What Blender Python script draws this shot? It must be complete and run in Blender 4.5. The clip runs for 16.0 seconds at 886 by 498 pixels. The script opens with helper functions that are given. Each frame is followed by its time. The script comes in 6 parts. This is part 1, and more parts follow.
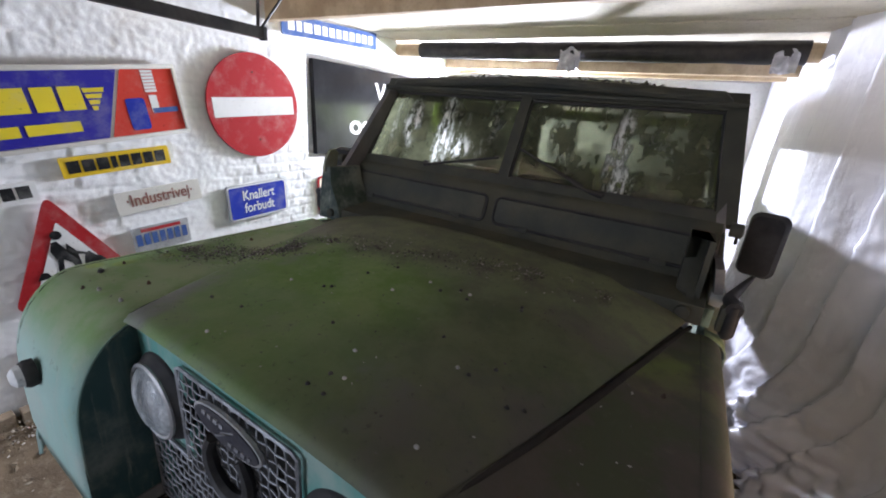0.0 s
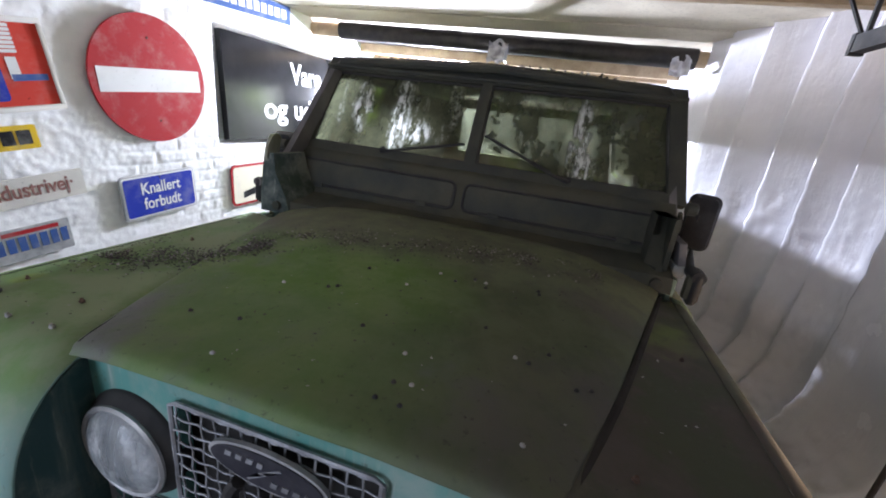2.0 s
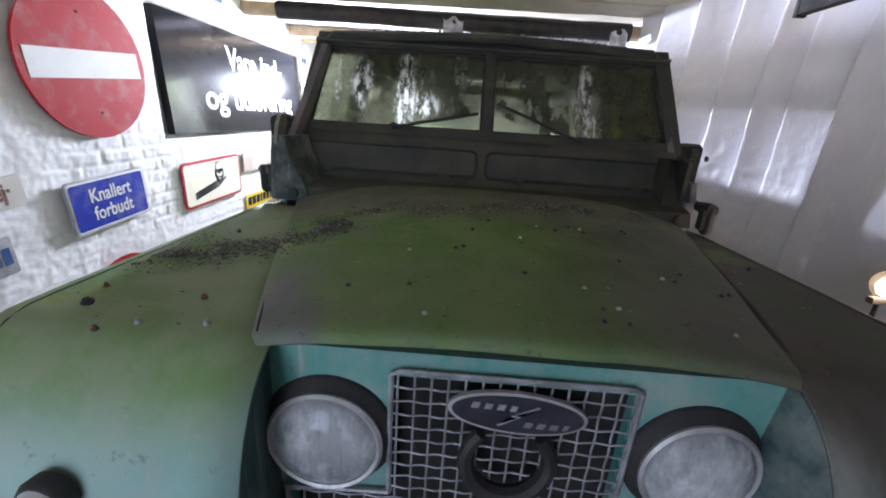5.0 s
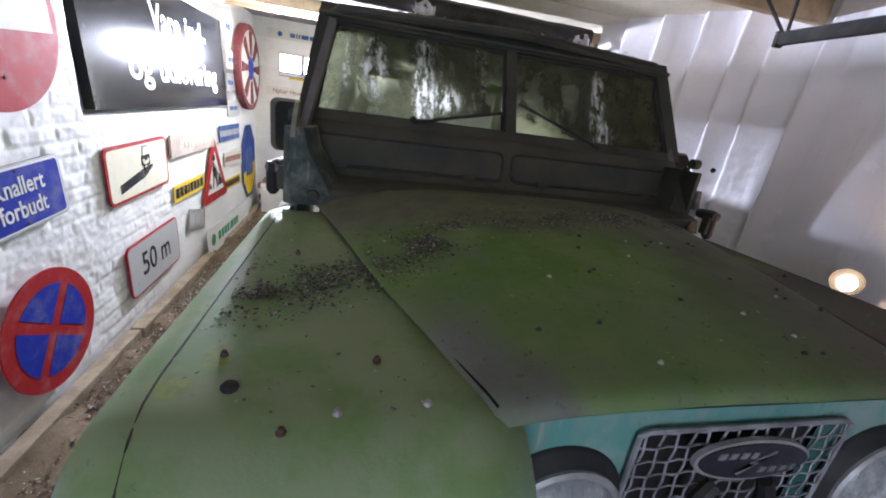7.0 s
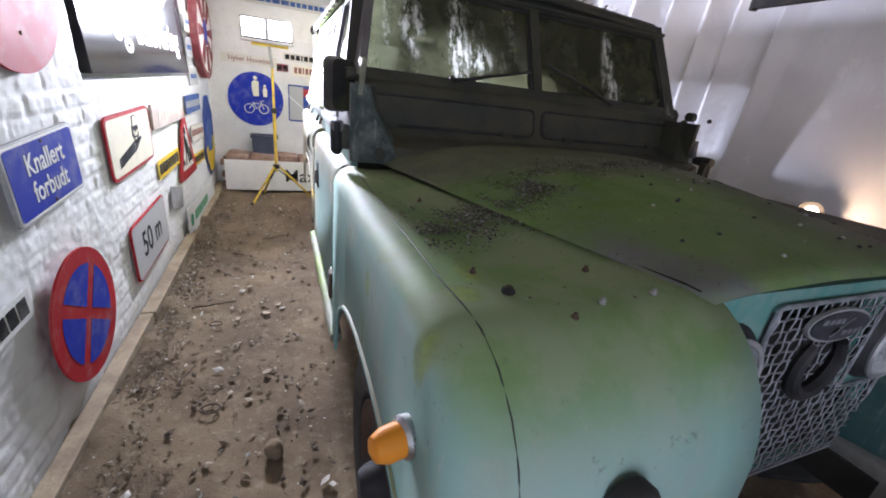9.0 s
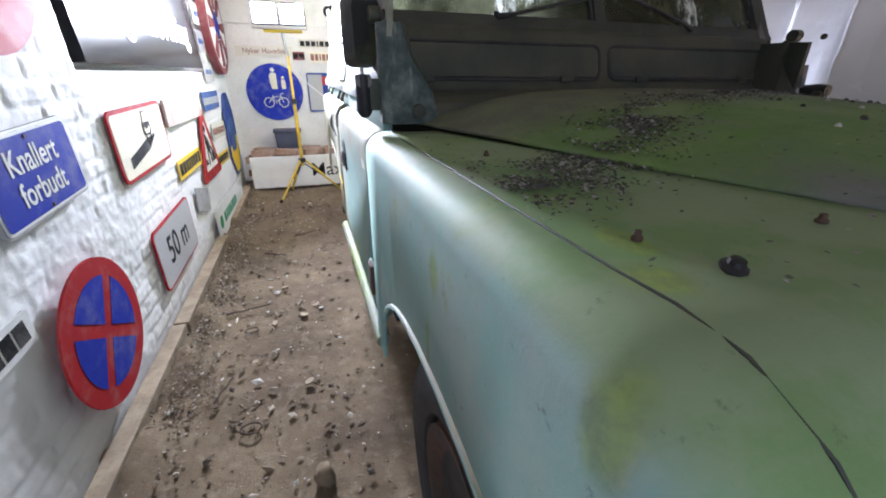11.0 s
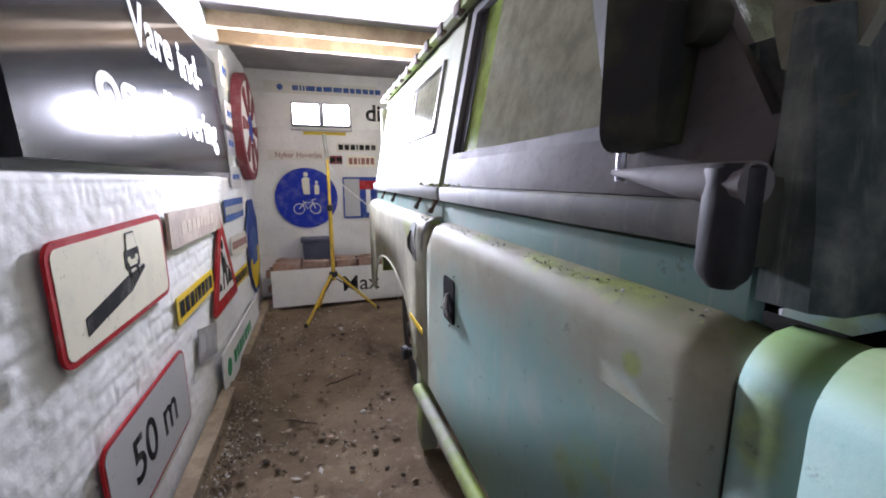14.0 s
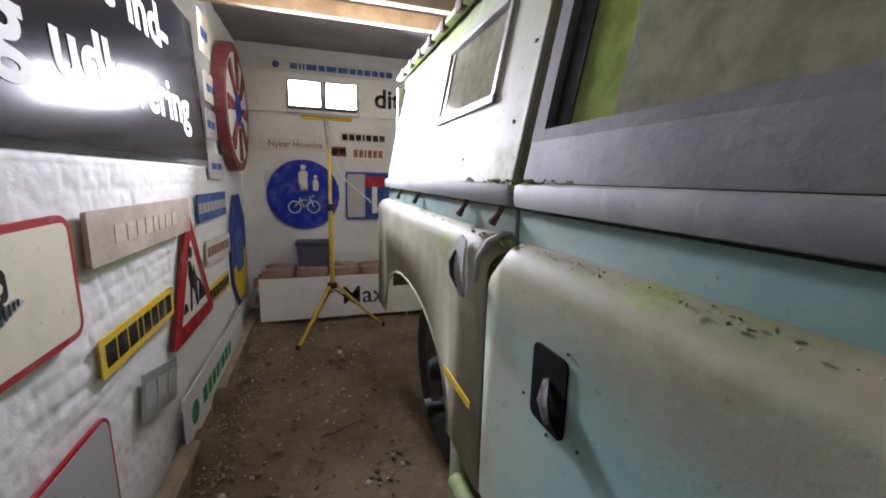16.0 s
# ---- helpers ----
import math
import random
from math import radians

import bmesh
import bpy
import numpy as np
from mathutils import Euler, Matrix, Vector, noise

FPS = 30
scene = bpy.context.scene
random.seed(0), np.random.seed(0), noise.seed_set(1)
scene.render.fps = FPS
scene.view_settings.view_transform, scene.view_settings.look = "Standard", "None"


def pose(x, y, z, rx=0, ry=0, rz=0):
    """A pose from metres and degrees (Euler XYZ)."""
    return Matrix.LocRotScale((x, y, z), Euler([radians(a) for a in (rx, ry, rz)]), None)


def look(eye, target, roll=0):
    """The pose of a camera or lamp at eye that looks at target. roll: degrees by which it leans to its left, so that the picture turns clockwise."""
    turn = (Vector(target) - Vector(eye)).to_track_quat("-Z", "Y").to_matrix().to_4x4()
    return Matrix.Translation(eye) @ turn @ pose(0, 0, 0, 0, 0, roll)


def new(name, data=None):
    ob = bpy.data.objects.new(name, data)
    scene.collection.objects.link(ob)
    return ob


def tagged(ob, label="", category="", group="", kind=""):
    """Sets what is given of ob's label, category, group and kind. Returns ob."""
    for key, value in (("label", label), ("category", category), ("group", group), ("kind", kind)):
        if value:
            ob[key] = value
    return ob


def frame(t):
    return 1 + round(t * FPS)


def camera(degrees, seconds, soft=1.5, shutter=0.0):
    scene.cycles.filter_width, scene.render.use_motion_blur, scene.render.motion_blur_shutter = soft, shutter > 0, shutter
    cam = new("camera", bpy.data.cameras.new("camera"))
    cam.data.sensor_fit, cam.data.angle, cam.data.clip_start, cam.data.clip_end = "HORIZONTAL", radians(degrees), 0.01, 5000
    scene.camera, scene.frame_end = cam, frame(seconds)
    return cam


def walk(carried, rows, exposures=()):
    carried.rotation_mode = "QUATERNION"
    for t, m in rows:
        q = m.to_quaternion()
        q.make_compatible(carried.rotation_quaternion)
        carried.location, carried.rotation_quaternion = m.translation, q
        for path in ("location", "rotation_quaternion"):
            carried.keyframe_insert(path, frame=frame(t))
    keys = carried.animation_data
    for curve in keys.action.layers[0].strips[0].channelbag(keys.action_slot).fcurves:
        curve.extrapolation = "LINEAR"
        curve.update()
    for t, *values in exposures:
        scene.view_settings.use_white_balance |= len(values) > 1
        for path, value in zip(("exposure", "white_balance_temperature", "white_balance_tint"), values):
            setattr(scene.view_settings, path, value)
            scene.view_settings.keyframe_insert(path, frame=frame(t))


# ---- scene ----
cam = camera(96.7, 16.0, soft=1.9)
PATH = [
    (0, (2.437, -0.669, 1.559), (1.472, 0.958, 0.909), 5.18),
    (0.5, (2.403, -0.666, 1.513), (1.549, 1.017, 0.851), 7.8),
    (1, (2.322, -0.693, 1.491), (1.637, 1.067, 0.832), 6.32),
    (1.5, (2.218, -0.739, 1.5), (1.686, 1.088, 0.886), 6.38),
    (2, (2.141, -0.75, 1.502), (1.653, 1.083, 0.867), 7.18),
    (2.5, (2.117, -0.749, 1.483), (1.557, 1.068, 0.864), 8.19),
    (3, (2.054, -0.786, 1.432), (1.622, 1.076, 0.843), 6.99),
    (3.5, (1.916, -0.847, 1.394), (1.662, 1.046, 0.802), 4.37),
    (4, (1.842, -0.879, 1.374), (1.677, 1.016, 0.755), 4.09),
    (4.2, (1.815, -0.882, 1.372), (1.654, 1.013, 0.755), 4.2),
    (6.3, (1.329, -0.811, 1.396), (1.654, 1.051, 0.743), 6.3),
    (6.5, (1.279, -0.786, 1.399), (1.651, 1.073, 0.761), 7.39),
    (7, (1.155, -0.705, 1.373), (1.61, 1.13, 0.723), 7.75),
    (7.5, (1.053, -0.664, 1.418), (1.541, 1.174, 0.799), 8.43),
    (8, (0.9, -0.662, 1.402), (1.5, 1.133, 0.754), 7.28),
    (8.5, (0.768, -0.686, 1.364), (1.448, 1.069, 0.688), 7.52),
    (8.7, (0.728, -0.698, 1.328), (1.457, 1.027, 0.627), 6.75),
    (10.8, (0.738, -0.552, 1.157), (1.383, 1.127, 0.283), 5.18),
    (11, (0.738, -0.448, 1.152), (1.314, 1.288, 0.343), 0.41),
    (11.5, (0.651, -0.268, 1.13), (1.12, 1.593, 0.565), -2.67),
    (12, (0.581, -0.165, 1.135), (1.226, 1.668, 0.659), -0.81),
    (12.5, (0.547, -0.048, 1.126), (1.283, 1.753, 0.662), -0.31),
    (13, (0.567, 0.13, 1.116), (1.188, 1.975, 0.66), -1.14),
    (13.5, (0.59, 0.3, 1.125), (1.1, 2.189, 0.711), -1.73),
    (14, (0.552, 0.441, 1.14), (1.142, 2.319, 0.79), -0.23),
    (14.5, (0.578, 0.529, 1.148), (1.28, 2.348, 0.702), 4.37),
    (15, (0.557, 0.654, 1.141), (1.233, 2.474, 0.659), 2.88),
    (15.5, (0.584, 0.831, 1.108), (1.153, 2.693, 0.65), 3.08),
    (16, (0.556, 0.962, 1.122), (1.156, 2.838, 0.772), 1.43),
]
walk(cam, [(t, look(eye, target, roll)) for t, eye, target, roll in PATH], exposures=[(0.0, 0.3, 6100, 20), (4.0, 0.25, 5900, 20), (6.5, 0.1, 6000, 22), (8.5, 0.03, 6100, 23), (11.0, 0.28, 5900, 20), (11.5, 0.0, 6000, 22), (12.5, -0.35, 6000, 25), (13.5, -0.72, 6100, 28), (14.5, -0.82, 6100, 26), (15.5, -1.2, 6100, 26), (16.0, -1.45, 6400, 25)])

# ---- exposure, world, lamps ----
world = bpy.data.worlds.new("world")
scene.world = world
world.use_nodes = True
world.node_tree.nodes["Background"].inputs[0].default_value = (0.6, 0.7, 1.0, 1)
world.node_tree.nodes["Background"].inputs[1].default_value = 0.25


def area_lamp(name, eye, target, sx, sy, watts, colour, spread=180):
    data = bpy.data.lights.new(name, "AREA")
    data.shape, data.size, data.size_y, data.energy, data.color = "RECTANGLE", sx, sy, watts, colour
    data.spread = radians(spread)
    ob = new(name, data)
    ob.matrix_basis = look(eye, target)
    return ob


def point_lamp(name, eye, watts, colour, radius):
    data = bpy.data.lights.new(name, "POINT")
    data.energy, data.color, data.shadow_soft_size = watts, colour, radius
    ob = new(name, data)
    ob.location = eye
    return ob


FLOODS = ((0.5, 3.7, 1.62), (0.72, 3.7, 1.62))
area_lamp("flood_beam", (FLOODS[0][0], FLOODS[0][1] - 0.05, FLOODS[0][2]), (0.62, 1.0, 2.15), 0.17, 0.13, 120, (0.86, 0.93, 1.0), 130)
area_lamp("flood_beam", (FLOODS[1][0] + 0.03, FLOODS[1][1] - 0.05, FLOODS[1][2] + 0.035), (2.4, 2.0, 1.75), 0.17, 0.13, 200, (0.86, 0.93, 1.0), 145)
WARM = (3.16, 0.42, 0.93)
point_lamp("halogen_glow", (WARM[0] - 0.03, WARM[1] - 0.02, WARM[2]), 1.1, (1.0, 0.66, 0.36), 0.03)
# added fill for the car's front, as assumed daylight from behind the camera
area_lamp("door_daylight", (0.7, -2.85, 1.05), (0.8, 0.0, 0.9), 1.0, 1.8, 31, (0.80, 0.90, 1.0))

# ---- materials ----


class Nodes:
    """A short hand for building one node material."""

    def __init__(self, name):
        self.mat = bpy.data.materials.new(name)
        self.mat.use_nodes = True
        self.tree = self.mat.node_tree
        self.bsdf = self.tree.nodes["Principled BSDF"]
        self.coord = self.tree.nodes.new("ShaderNodeTexCoord").outputs["Object"]

    def link(self, a, b):
        self.tree.links.new(a, b)

    def put(self, socket, value):
        if isinstance(value, bpy.types.NodeSocket):
            self.link(value, socket)
        elif isinstance(value, tuple) and len(value) == 3 and socket.type == "RGBA":
            socket.default_value = (*value, 1)
        else:
            socket.default_value = value

    def noise(self, scale, detail=4.0, rough=0.55, stretch=None, vector=None):
        n = self.tree.nodes.new("ShaderNodeTexNoise")
        v = vector or self.coord
        if stretch:
            m = self.tree.nodes.new("ShaderNodeMapping")
            m.inputs["Scale"].default_value = stretch
            self.link(v, m.inputs["Vector"])
            v = m.outputs[0]
        self.link(v, n.inputs["Vector"])
        n.inputs["Scale"].default_value, n.inputs["Detail"].default_value, n.inputs["Roughness"].default_value = scale, detail, rough
        return n.outputs["Fac"]

    def ramp(self, value, low, high):
        n = self.tree.nodes.new("ShaderNodeMapRange")
        n.interpolation_type = "SMOOTHSTEP"
        self.put(n.inputs["Value"], value)
        n.inputs["From Min"].default_value, n.inputs["From Max"].default_value = low, high
        return n.outputs[0]

    def math(self, op, a, b=0.0):
        n = self.tree.nodes.new("ShaderNodeMath")
        n.operation, n.use_clamp = op, True
        self.put(n.inputs[0], a)
        self.put(n.inputs[1], b)
        return n.outputs[0]

    def mix(self, fac, a, b):
        n = self.tree.nodes.new("ShaderNodeMix")
        n.data_type = "RGBA"
        self.put(n.inputs["Factor"], fac)
        self.put(n.inputs["A"], a)
        self.put(n.inputs["B"], b)
        return n.outputs["Result"]

    def axis(self, which):
        n = self.tree.nodes.new("ShaderNodeSeparateXYZ")
        self.link(self.coord, n.inputs[0])
        return n.outputs[which]

    def upward(self):
        g = self.tree.nodes.new("ShaderNodeNewGeometry")
        n = self.tree.nodes.new("ShaderNodeSeparateXYZ")
        self.link(g.outputs["Normal"], n.inputs[0])
        return n.outputs["Z"]

    def one_of(self):
        return self.tree.nodes.new("ShaderNodeObjectInfo").outputs["Random"]

    def blot(self, centre, size, rough):
        """A soft-edged stain about a place."""
        m = self.tree.nodes.new("ShaderNodeMapping")
        m.inputs["Location"].default_value = tuple(-c / r for c, r in zip(centre, size))
        m.inputs["Scale"].default_value = tuple(1 / r for r in size)
        self.link(self.coord, m.inputs["Vector"])
        d = self.tree.nodes.new("ShaderNodeVectorMath")
        d.operation = "LENGTH"
        self.link(m.outputs[0], d.inputs[0])
        n = self.tree.nodes.new("ShaderNodeMath")
        n.operation = "MULTIPLY_ADD"
        self.put(n.inputs[0], rough)
        n.inputs[1].default_value = 1.1
        self.link(d.outputs["Value"], n.inputs[2])
        return self.ramp(n.outputs[0], 1.75, 1.05)

    def island(self):
        return self.tree.nodes.new("ShaderNodeNewGeometry").outputs["Random Per Island"]

    def bump(self, height, strength, distance=0.01):
        n = self.tree.nodes.new("ShaderNodeBump")
        n.inputs["Strength"].default_value, n.inputs["Distance"].default_value = strength, distance
        self.link(height, n.inputs["Height"])
        self.link(n.outputs[0], self.bsdf.inputs["Normal"])
        return self

    def done(self, colour, rough=0.6, metal=0.0, spec=0.5):
        self.put(self.bsdf.inputs["Base Color"], colour)
        self.put(self.bsdf.inputs["Roughness"], rough)
        self.put(self.bsdf.inputs["Metallic"], metal)
        self.bsdf.inputs["Specular IOR Level"].default_value = spec
        return self.mat


def worn(name, a, b, scale=6.0, low=0.35, high=0.65, rough=0.6, metal=0.0, bump=0.2, grain=60.0, spec=0.5):
    """A surface that changes between two colours at two scales, with fine relief."""
    n = Nodes(name)
    f = n.mix(n.ramp(n.noise(scale), low, high), a, b)
    f = n.mix(n.math("MULTIPLY", n.ramp(n.noise(grain, 3), 0.5, 0.75), 0.35), f, tuple(0.5 * v for v in b))
    r = n.ramp(n.noise(scale * 3), -0.4 + rough * 0.1, 1.4 - rough * 0.4)
    n.bump(n.noise(grain, 5), bump, 0.004)
    return n.done(f, n.math("ADD", n.math("MULTIPLY", r, 0.25), rough - 0.12), metal, spec)


def car_paint(name, teal_a, teal_b, moss, top, spread=0.53, grime=0.0, green=((0.18, 0.24, 0.08), (0.26, 0.27, 0.22)), blots=()):
    """Chalky faded paint with dust runs; moss in soft blotches; grime: beige dirt that has run down from the shoulder and lies thick on the rear body."""
    n = Nodes(name)
    big, mid, small = n.noise(1.7, 5), n.noise(6.5, 6, 0.65), n.noise(38, 5, 0.7)
    c = n.mix(n.ramp(big, 0.36, 0.62), teal_a, teal_b)
    c = n.mix(n.math("MULTIPLY", n.ramp(mid, 0.42, 0.72), 0.55), c, (0.36, 0.38, 0.34))
    streak = n.noise(5.0, 5, 0.6, stretch=(3.0, 3.0, 0.3))
    c = n.mix(n.math("MULTIPLY", n.ramp(streak, 0.52, 0.75), 0.4), c, (0.30, 0.31, 0.26))
    c = n.mix(n.math("MULTIPLY", n.ramp(n.noise(24, 4, 0.6, stretch=(2.5, 2.5, 0.25)), 0.6, 0.78), 0.3), c, (0.5, 0.5, 0.46))
    if grime:
        wave = n.math("MULTIPLY", n.math("ADD", n.math("MULTIPLY", big, 0.6), n.math("MULTIPLY", mid, 0.4)), 0.5)
        high = n.ramp(n.math("ADD", n.math("SUBTRACT", n.axis("Z"), 0.25), wave), 0.74, 0.96)
        rear = n.ramp(n.math("ADD", n.math("MULTIPLY", n.axis("Y"), 0.4), wave), 0.78, 0.98)
        c = n.mix(n.math("MULTIPLY", n.math("MAXIMUM", high, rear), grime), c, n.mix(n.ramp(mid, 0.38, 0.62), (0.41, 0.37, 0.26), (0.29, 0.265, 0.185)))
    up = n.math("MULTIPLY", n.ramp(n.upward(), 0.2, 0.75), top)
    c = n.mix(up, c, n.mix(n.ramp(mid, 0.40, 0.60), *green))
    patch = n.math("ADD", n.math("MULTIPLY", n.noise(2.6, 3, 0.5), 0.72), n.math("MULTIPLY", n.noise(13, 5, 0.65), 0.28))
    c = n.mix(n.math("MULTIPLY", n.ramp(patch, spread, spread + 0.11), moss), c, n.mix(n.ramp(mid, 0.4, 0.6), (0.27, 0.38, 0.04), (0.17, 0.23, 0.05)))
    for centre, size in blots:
        c = n.mix(n.math("MULTIPLY", n.blot(centre, size, n.noise(14, 6, 0.7)), 0.6), c, n.mix(n.ramp(small, 0.35, 0.65), (0.25, 0.34, 0.03), (0.16, 0.2, 0.045)))
    c = n.mix(n.math("MULTIPLY", n.ramp(small, 0.62, 0.72), 0.5), c, (0.08, 0.08, 0.055))
    n.bump(n.noise(90, 6, 0.7), 0.18, 0.003)
    return n.done(c, n.math("ADD", n.math("MULTIPLY", mid, 0.3), 0.52), 0.0, 0.32)


def bonnet_grime(name):
    """Green algae over grey dust, with a brown stained rear edge; darker brown towards the far side."""
    n = Nodes(name)
    big, mid, small = n.noise(2.3, 6, 0.6), n.noise(8.0, 6, 0.7), n.noise(55, 5, 0.7)
    y = n.math("ADD", n.axis("Y"), n.math("MULTIPLY", n.math("SUBTRACT", big, 0.42), 0.5))
    dust = n.mix(n.ramp(mid, 0.35, 0.7), (0.155, 0.16, 0.155), (0.105, 0.11, 0.10))
    green = n.mix(n.ramp(mid, 0.35, 0.68), (0.085, 0.175, 0.028), (0.145, 0.22, 0.07))
    c = n.mix(n.math("MULTIPLY", n.ramp(y, -0.2, 0.08), n.ramp(big, 0.34, 0.52)), dust, green)
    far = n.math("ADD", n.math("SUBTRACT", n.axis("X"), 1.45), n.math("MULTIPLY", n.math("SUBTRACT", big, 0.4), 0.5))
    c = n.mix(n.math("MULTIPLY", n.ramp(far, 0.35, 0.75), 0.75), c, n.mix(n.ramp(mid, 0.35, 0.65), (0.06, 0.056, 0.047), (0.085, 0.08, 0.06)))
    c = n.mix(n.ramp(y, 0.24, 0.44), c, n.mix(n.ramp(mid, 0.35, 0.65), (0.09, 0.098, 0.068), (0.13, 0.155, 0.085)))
    c = n.mix(n.math("MULTIPLY", n.ramp(small, 0.6, 0.7), 0.6), c, (0.04, 0.04, 0.032))
    n.bump(n.noise(120, 6, 0.75), 0.22, 0.003)
    return n.done(c, 0.68, 0.0, 0.35)


def dirty_glass(name, algae, cover, clear=(0.8, 0.86, 0.82), runs=0.0, swept=0.0, glare_streaks=()):
    """Clear glass under a film of dust and algae; glare streaks whiten set places in it."""
    n = Nodes(name)
    t = n.tree
    film = n.noise(3.2, 7, 0.68, stretch=(1.6, 1.0, 0.8))
    spots = n.noise(17, 6, 0.7)
    dirt = n.math("ADD", n.ramp(film, cover, cover + 0.22), n.math("MULTIPLY", n.ramp(spots, 0.55, 0.7), 0.35))
    dirt = n.math("ADD", n.math("MULTIPLY", dirt, 0.75), 0.12)
    if swept:
        a = n.tree.nodes.new("ShaderNodeMath")
        a.operation = "ABSOLUTE"
        n.link(n.axis("X"), a.inputs[0])
        slope = n.math("ADD", n.math("ADD", n.axis("Y"), n.math("MULTIPLY", a.outputs[0], 0.24)), n.math("MULTIPLY", spots, 0.02))
        dirt = n.math("MULTIPLY", dirt, n.math("ADD", n.math("MULTIPLY", n.ramp(slope, swept, swept + 0.012), 0.7), 0.3))
    run = n.math("MULTIPLY", n.math("MULTIPLY", n.ramp(n.noise(7, 5, 0.6, stretch=(1, 0.22, 0.22)), 0.56, 0.68), n.ramp(n.noise(26, 5, 0.7), 0.42, 0.6)), runs)
    # whiten set patches of the film as if lamplight glared through
    for place, size in glare_streaks:
        run = n.math("MAXIMUM", run, n.math("MULTIPLY", n.blot(place, size, n.noise(24, 6, 0.7)), n.ramp(n.noise(38, 6, 0.75, stretch=(1, 0.35, 1)), 0.44, 0.58)))
    dirt = n.math("ADD", dirt, run)
    clear_node, gloss, mixer, out = (t.nodes.new(k) for k in ("ShaderNodeBsdfTransparent", "ShaderNodeBsdfGlossy", "ShaderNodeMixShader", "ShaderNodeMixShader"))
    clear_node.inputs[0].default_value = (*clear, 1)
    gloss.inputs["Roughness"].default_value = 0.12
    fres = t.nodes.new("ShaderNodeFresnel")
    fres.inputs[0].default_value = 1.45
    t.links.new(fres.outputs[0], mixer.inputs[0])
    t.links.new(clear_node.outputs[0], mixer.inputs[1])
    t.links.new(gloss.outputs[0], mixer.inputs[2])
    veil, diff, trans = (t.nodes.new(k) for k in ("ShaderNodeMixShader", "ShaderNodeBsdfDiffuse", "ShaderNodeBsdfTranslucent"))
    colour = n.mix(n.ramp(spots, 0.35, 0.65), algae, tuple(min(1, 1.45 * v) for v in algae))
    colour = n.mix(run, colour, (0.8, 0.81, 0.78))
    t.links.new(colour, diff.inputs[0])
    t.links.new(colour, trans.inputs[0])
    veil.inputs[0].default_value = 0.5
    t.links.new(diff.outputs[0], veil.inputs[1])
    t.links.new(trans.outputs[0], veil.inputs[2])
    t.links.new(dirt, out.inputs[0])
    t.links.new(mixer.outputs[0], out.inputs[1])
    t.links.new(veil.outputs[0], out.inputs[2])
    t.links.new(out.outputs[0], t.nodes["Material Output"].inputs["Surface"])
    return n.mat


def glowing(name, colour, strength):
    n = Nodes(name)
    n.bsdf.inputs["Emission Color"].default_value = (*colour, 1)
    n.bsdf.inputs["Emission Strength"].default_value = strength
    return n.done(colour, 0.3)


def plain(name, colour, rough=0.5, metal=0.0):
    """A sign colour with faint dust on it."""
    n = Nodes(name)
    c = n.mix(n.math("MULTIPLY", n.ramp(n.noise(9, 6, 0.65), 0.45, 0.75), 0.25), colour, (0.42, 0.41, 0.38))
    c = n.mix(n.math("MULTIPLY", n.ramp(n.noise(70, 3), 0.66, 0.72), 0.6), c, tuple(0.4 * v for v in colour))
    return n.done(c, n.math("ADD", n.math("MULTIPLY", n.noise(14, 4), 0.25), rough + 0.1), metal, 0.1)


def gloss_black(name):
    """Smooth black enamel with a thin even bloom of dust."""
    n = Nodes(name)
    c = n.mix(n.ramp(n.noise(4, 5), 0.4, 0.7), (0.014, 0.014, 0.016), (0.024, 0.024, 0.027))
    return n.done(c, n.math("ADD", n.math("MULTIPLY", n.noise(30, 4), 0.03), 0.12), 0.0, 0.22)


def whitewash(name):
    n = Nodes(name)
    c = n.mix(n.ramp(n.noise(1.6, 6), 0.35, 0.7), (0.80, 0.80, 0.79), (0.70, 0.70, 0.695))
    c = n.mix(n.math("MULTIPLY", n.ramp(n.noise(11, 7, 0.7), 0.58, 0.75), 0.4), c, (0.55, 0.54, 0.52))
    # darker brown along the wall foot, a shadow painted into the wash
    low = n.math("MULTIPLY", n.ramp(n.math("ADD", n.axis("Z"), n.math("MULTIPLY", n.noise(5, 5), 0.16)), 0.26, 0.06), 0.6)
    c = n.mix(low, c, (0.4, 0.36, 0.29))
    h = n.math("ADD", n.math("MULTIPLY", n.noise(46, 6, 0.6), 0.6), n.math("MULTIPLY", n.noise(130, 4, 0.6), 0.25))
    n.bump(h, 0.42, 0.005)
    return n.done(c, 0.82, 0.0, 0.25)


def plastic_sheet(name):
    """Milky polythene sheet: reflects, and lets some light through."""
    n = Nodes(name)
    c = n.mix(n.ramp(n.noise(2.0, 5), 0.3, 0.7), (0.80, 0.79, 0.84), (0.68, 0.67, 0.73))
    crease = n.math("ADD", n.noise(9, 6, 0.6, stretch=(1, 1.3, 0.5)), n.math("MULTIPLY", n.noise(48, 4, 0.6), 0.3))
    crease = n.math("ADD", crease, n.math("MULTIPLY", n.noise(16, 5, 0.65, stretch=(1, 2.2, 0.12)), 0.6))
    n.bump(crease, 0.38, 0.012)
    return n.done(c, n.math("ADD", n.math("MULTIPLY", n.noise(6, 4), 0.2), 0.14), 0.0, 0.6)


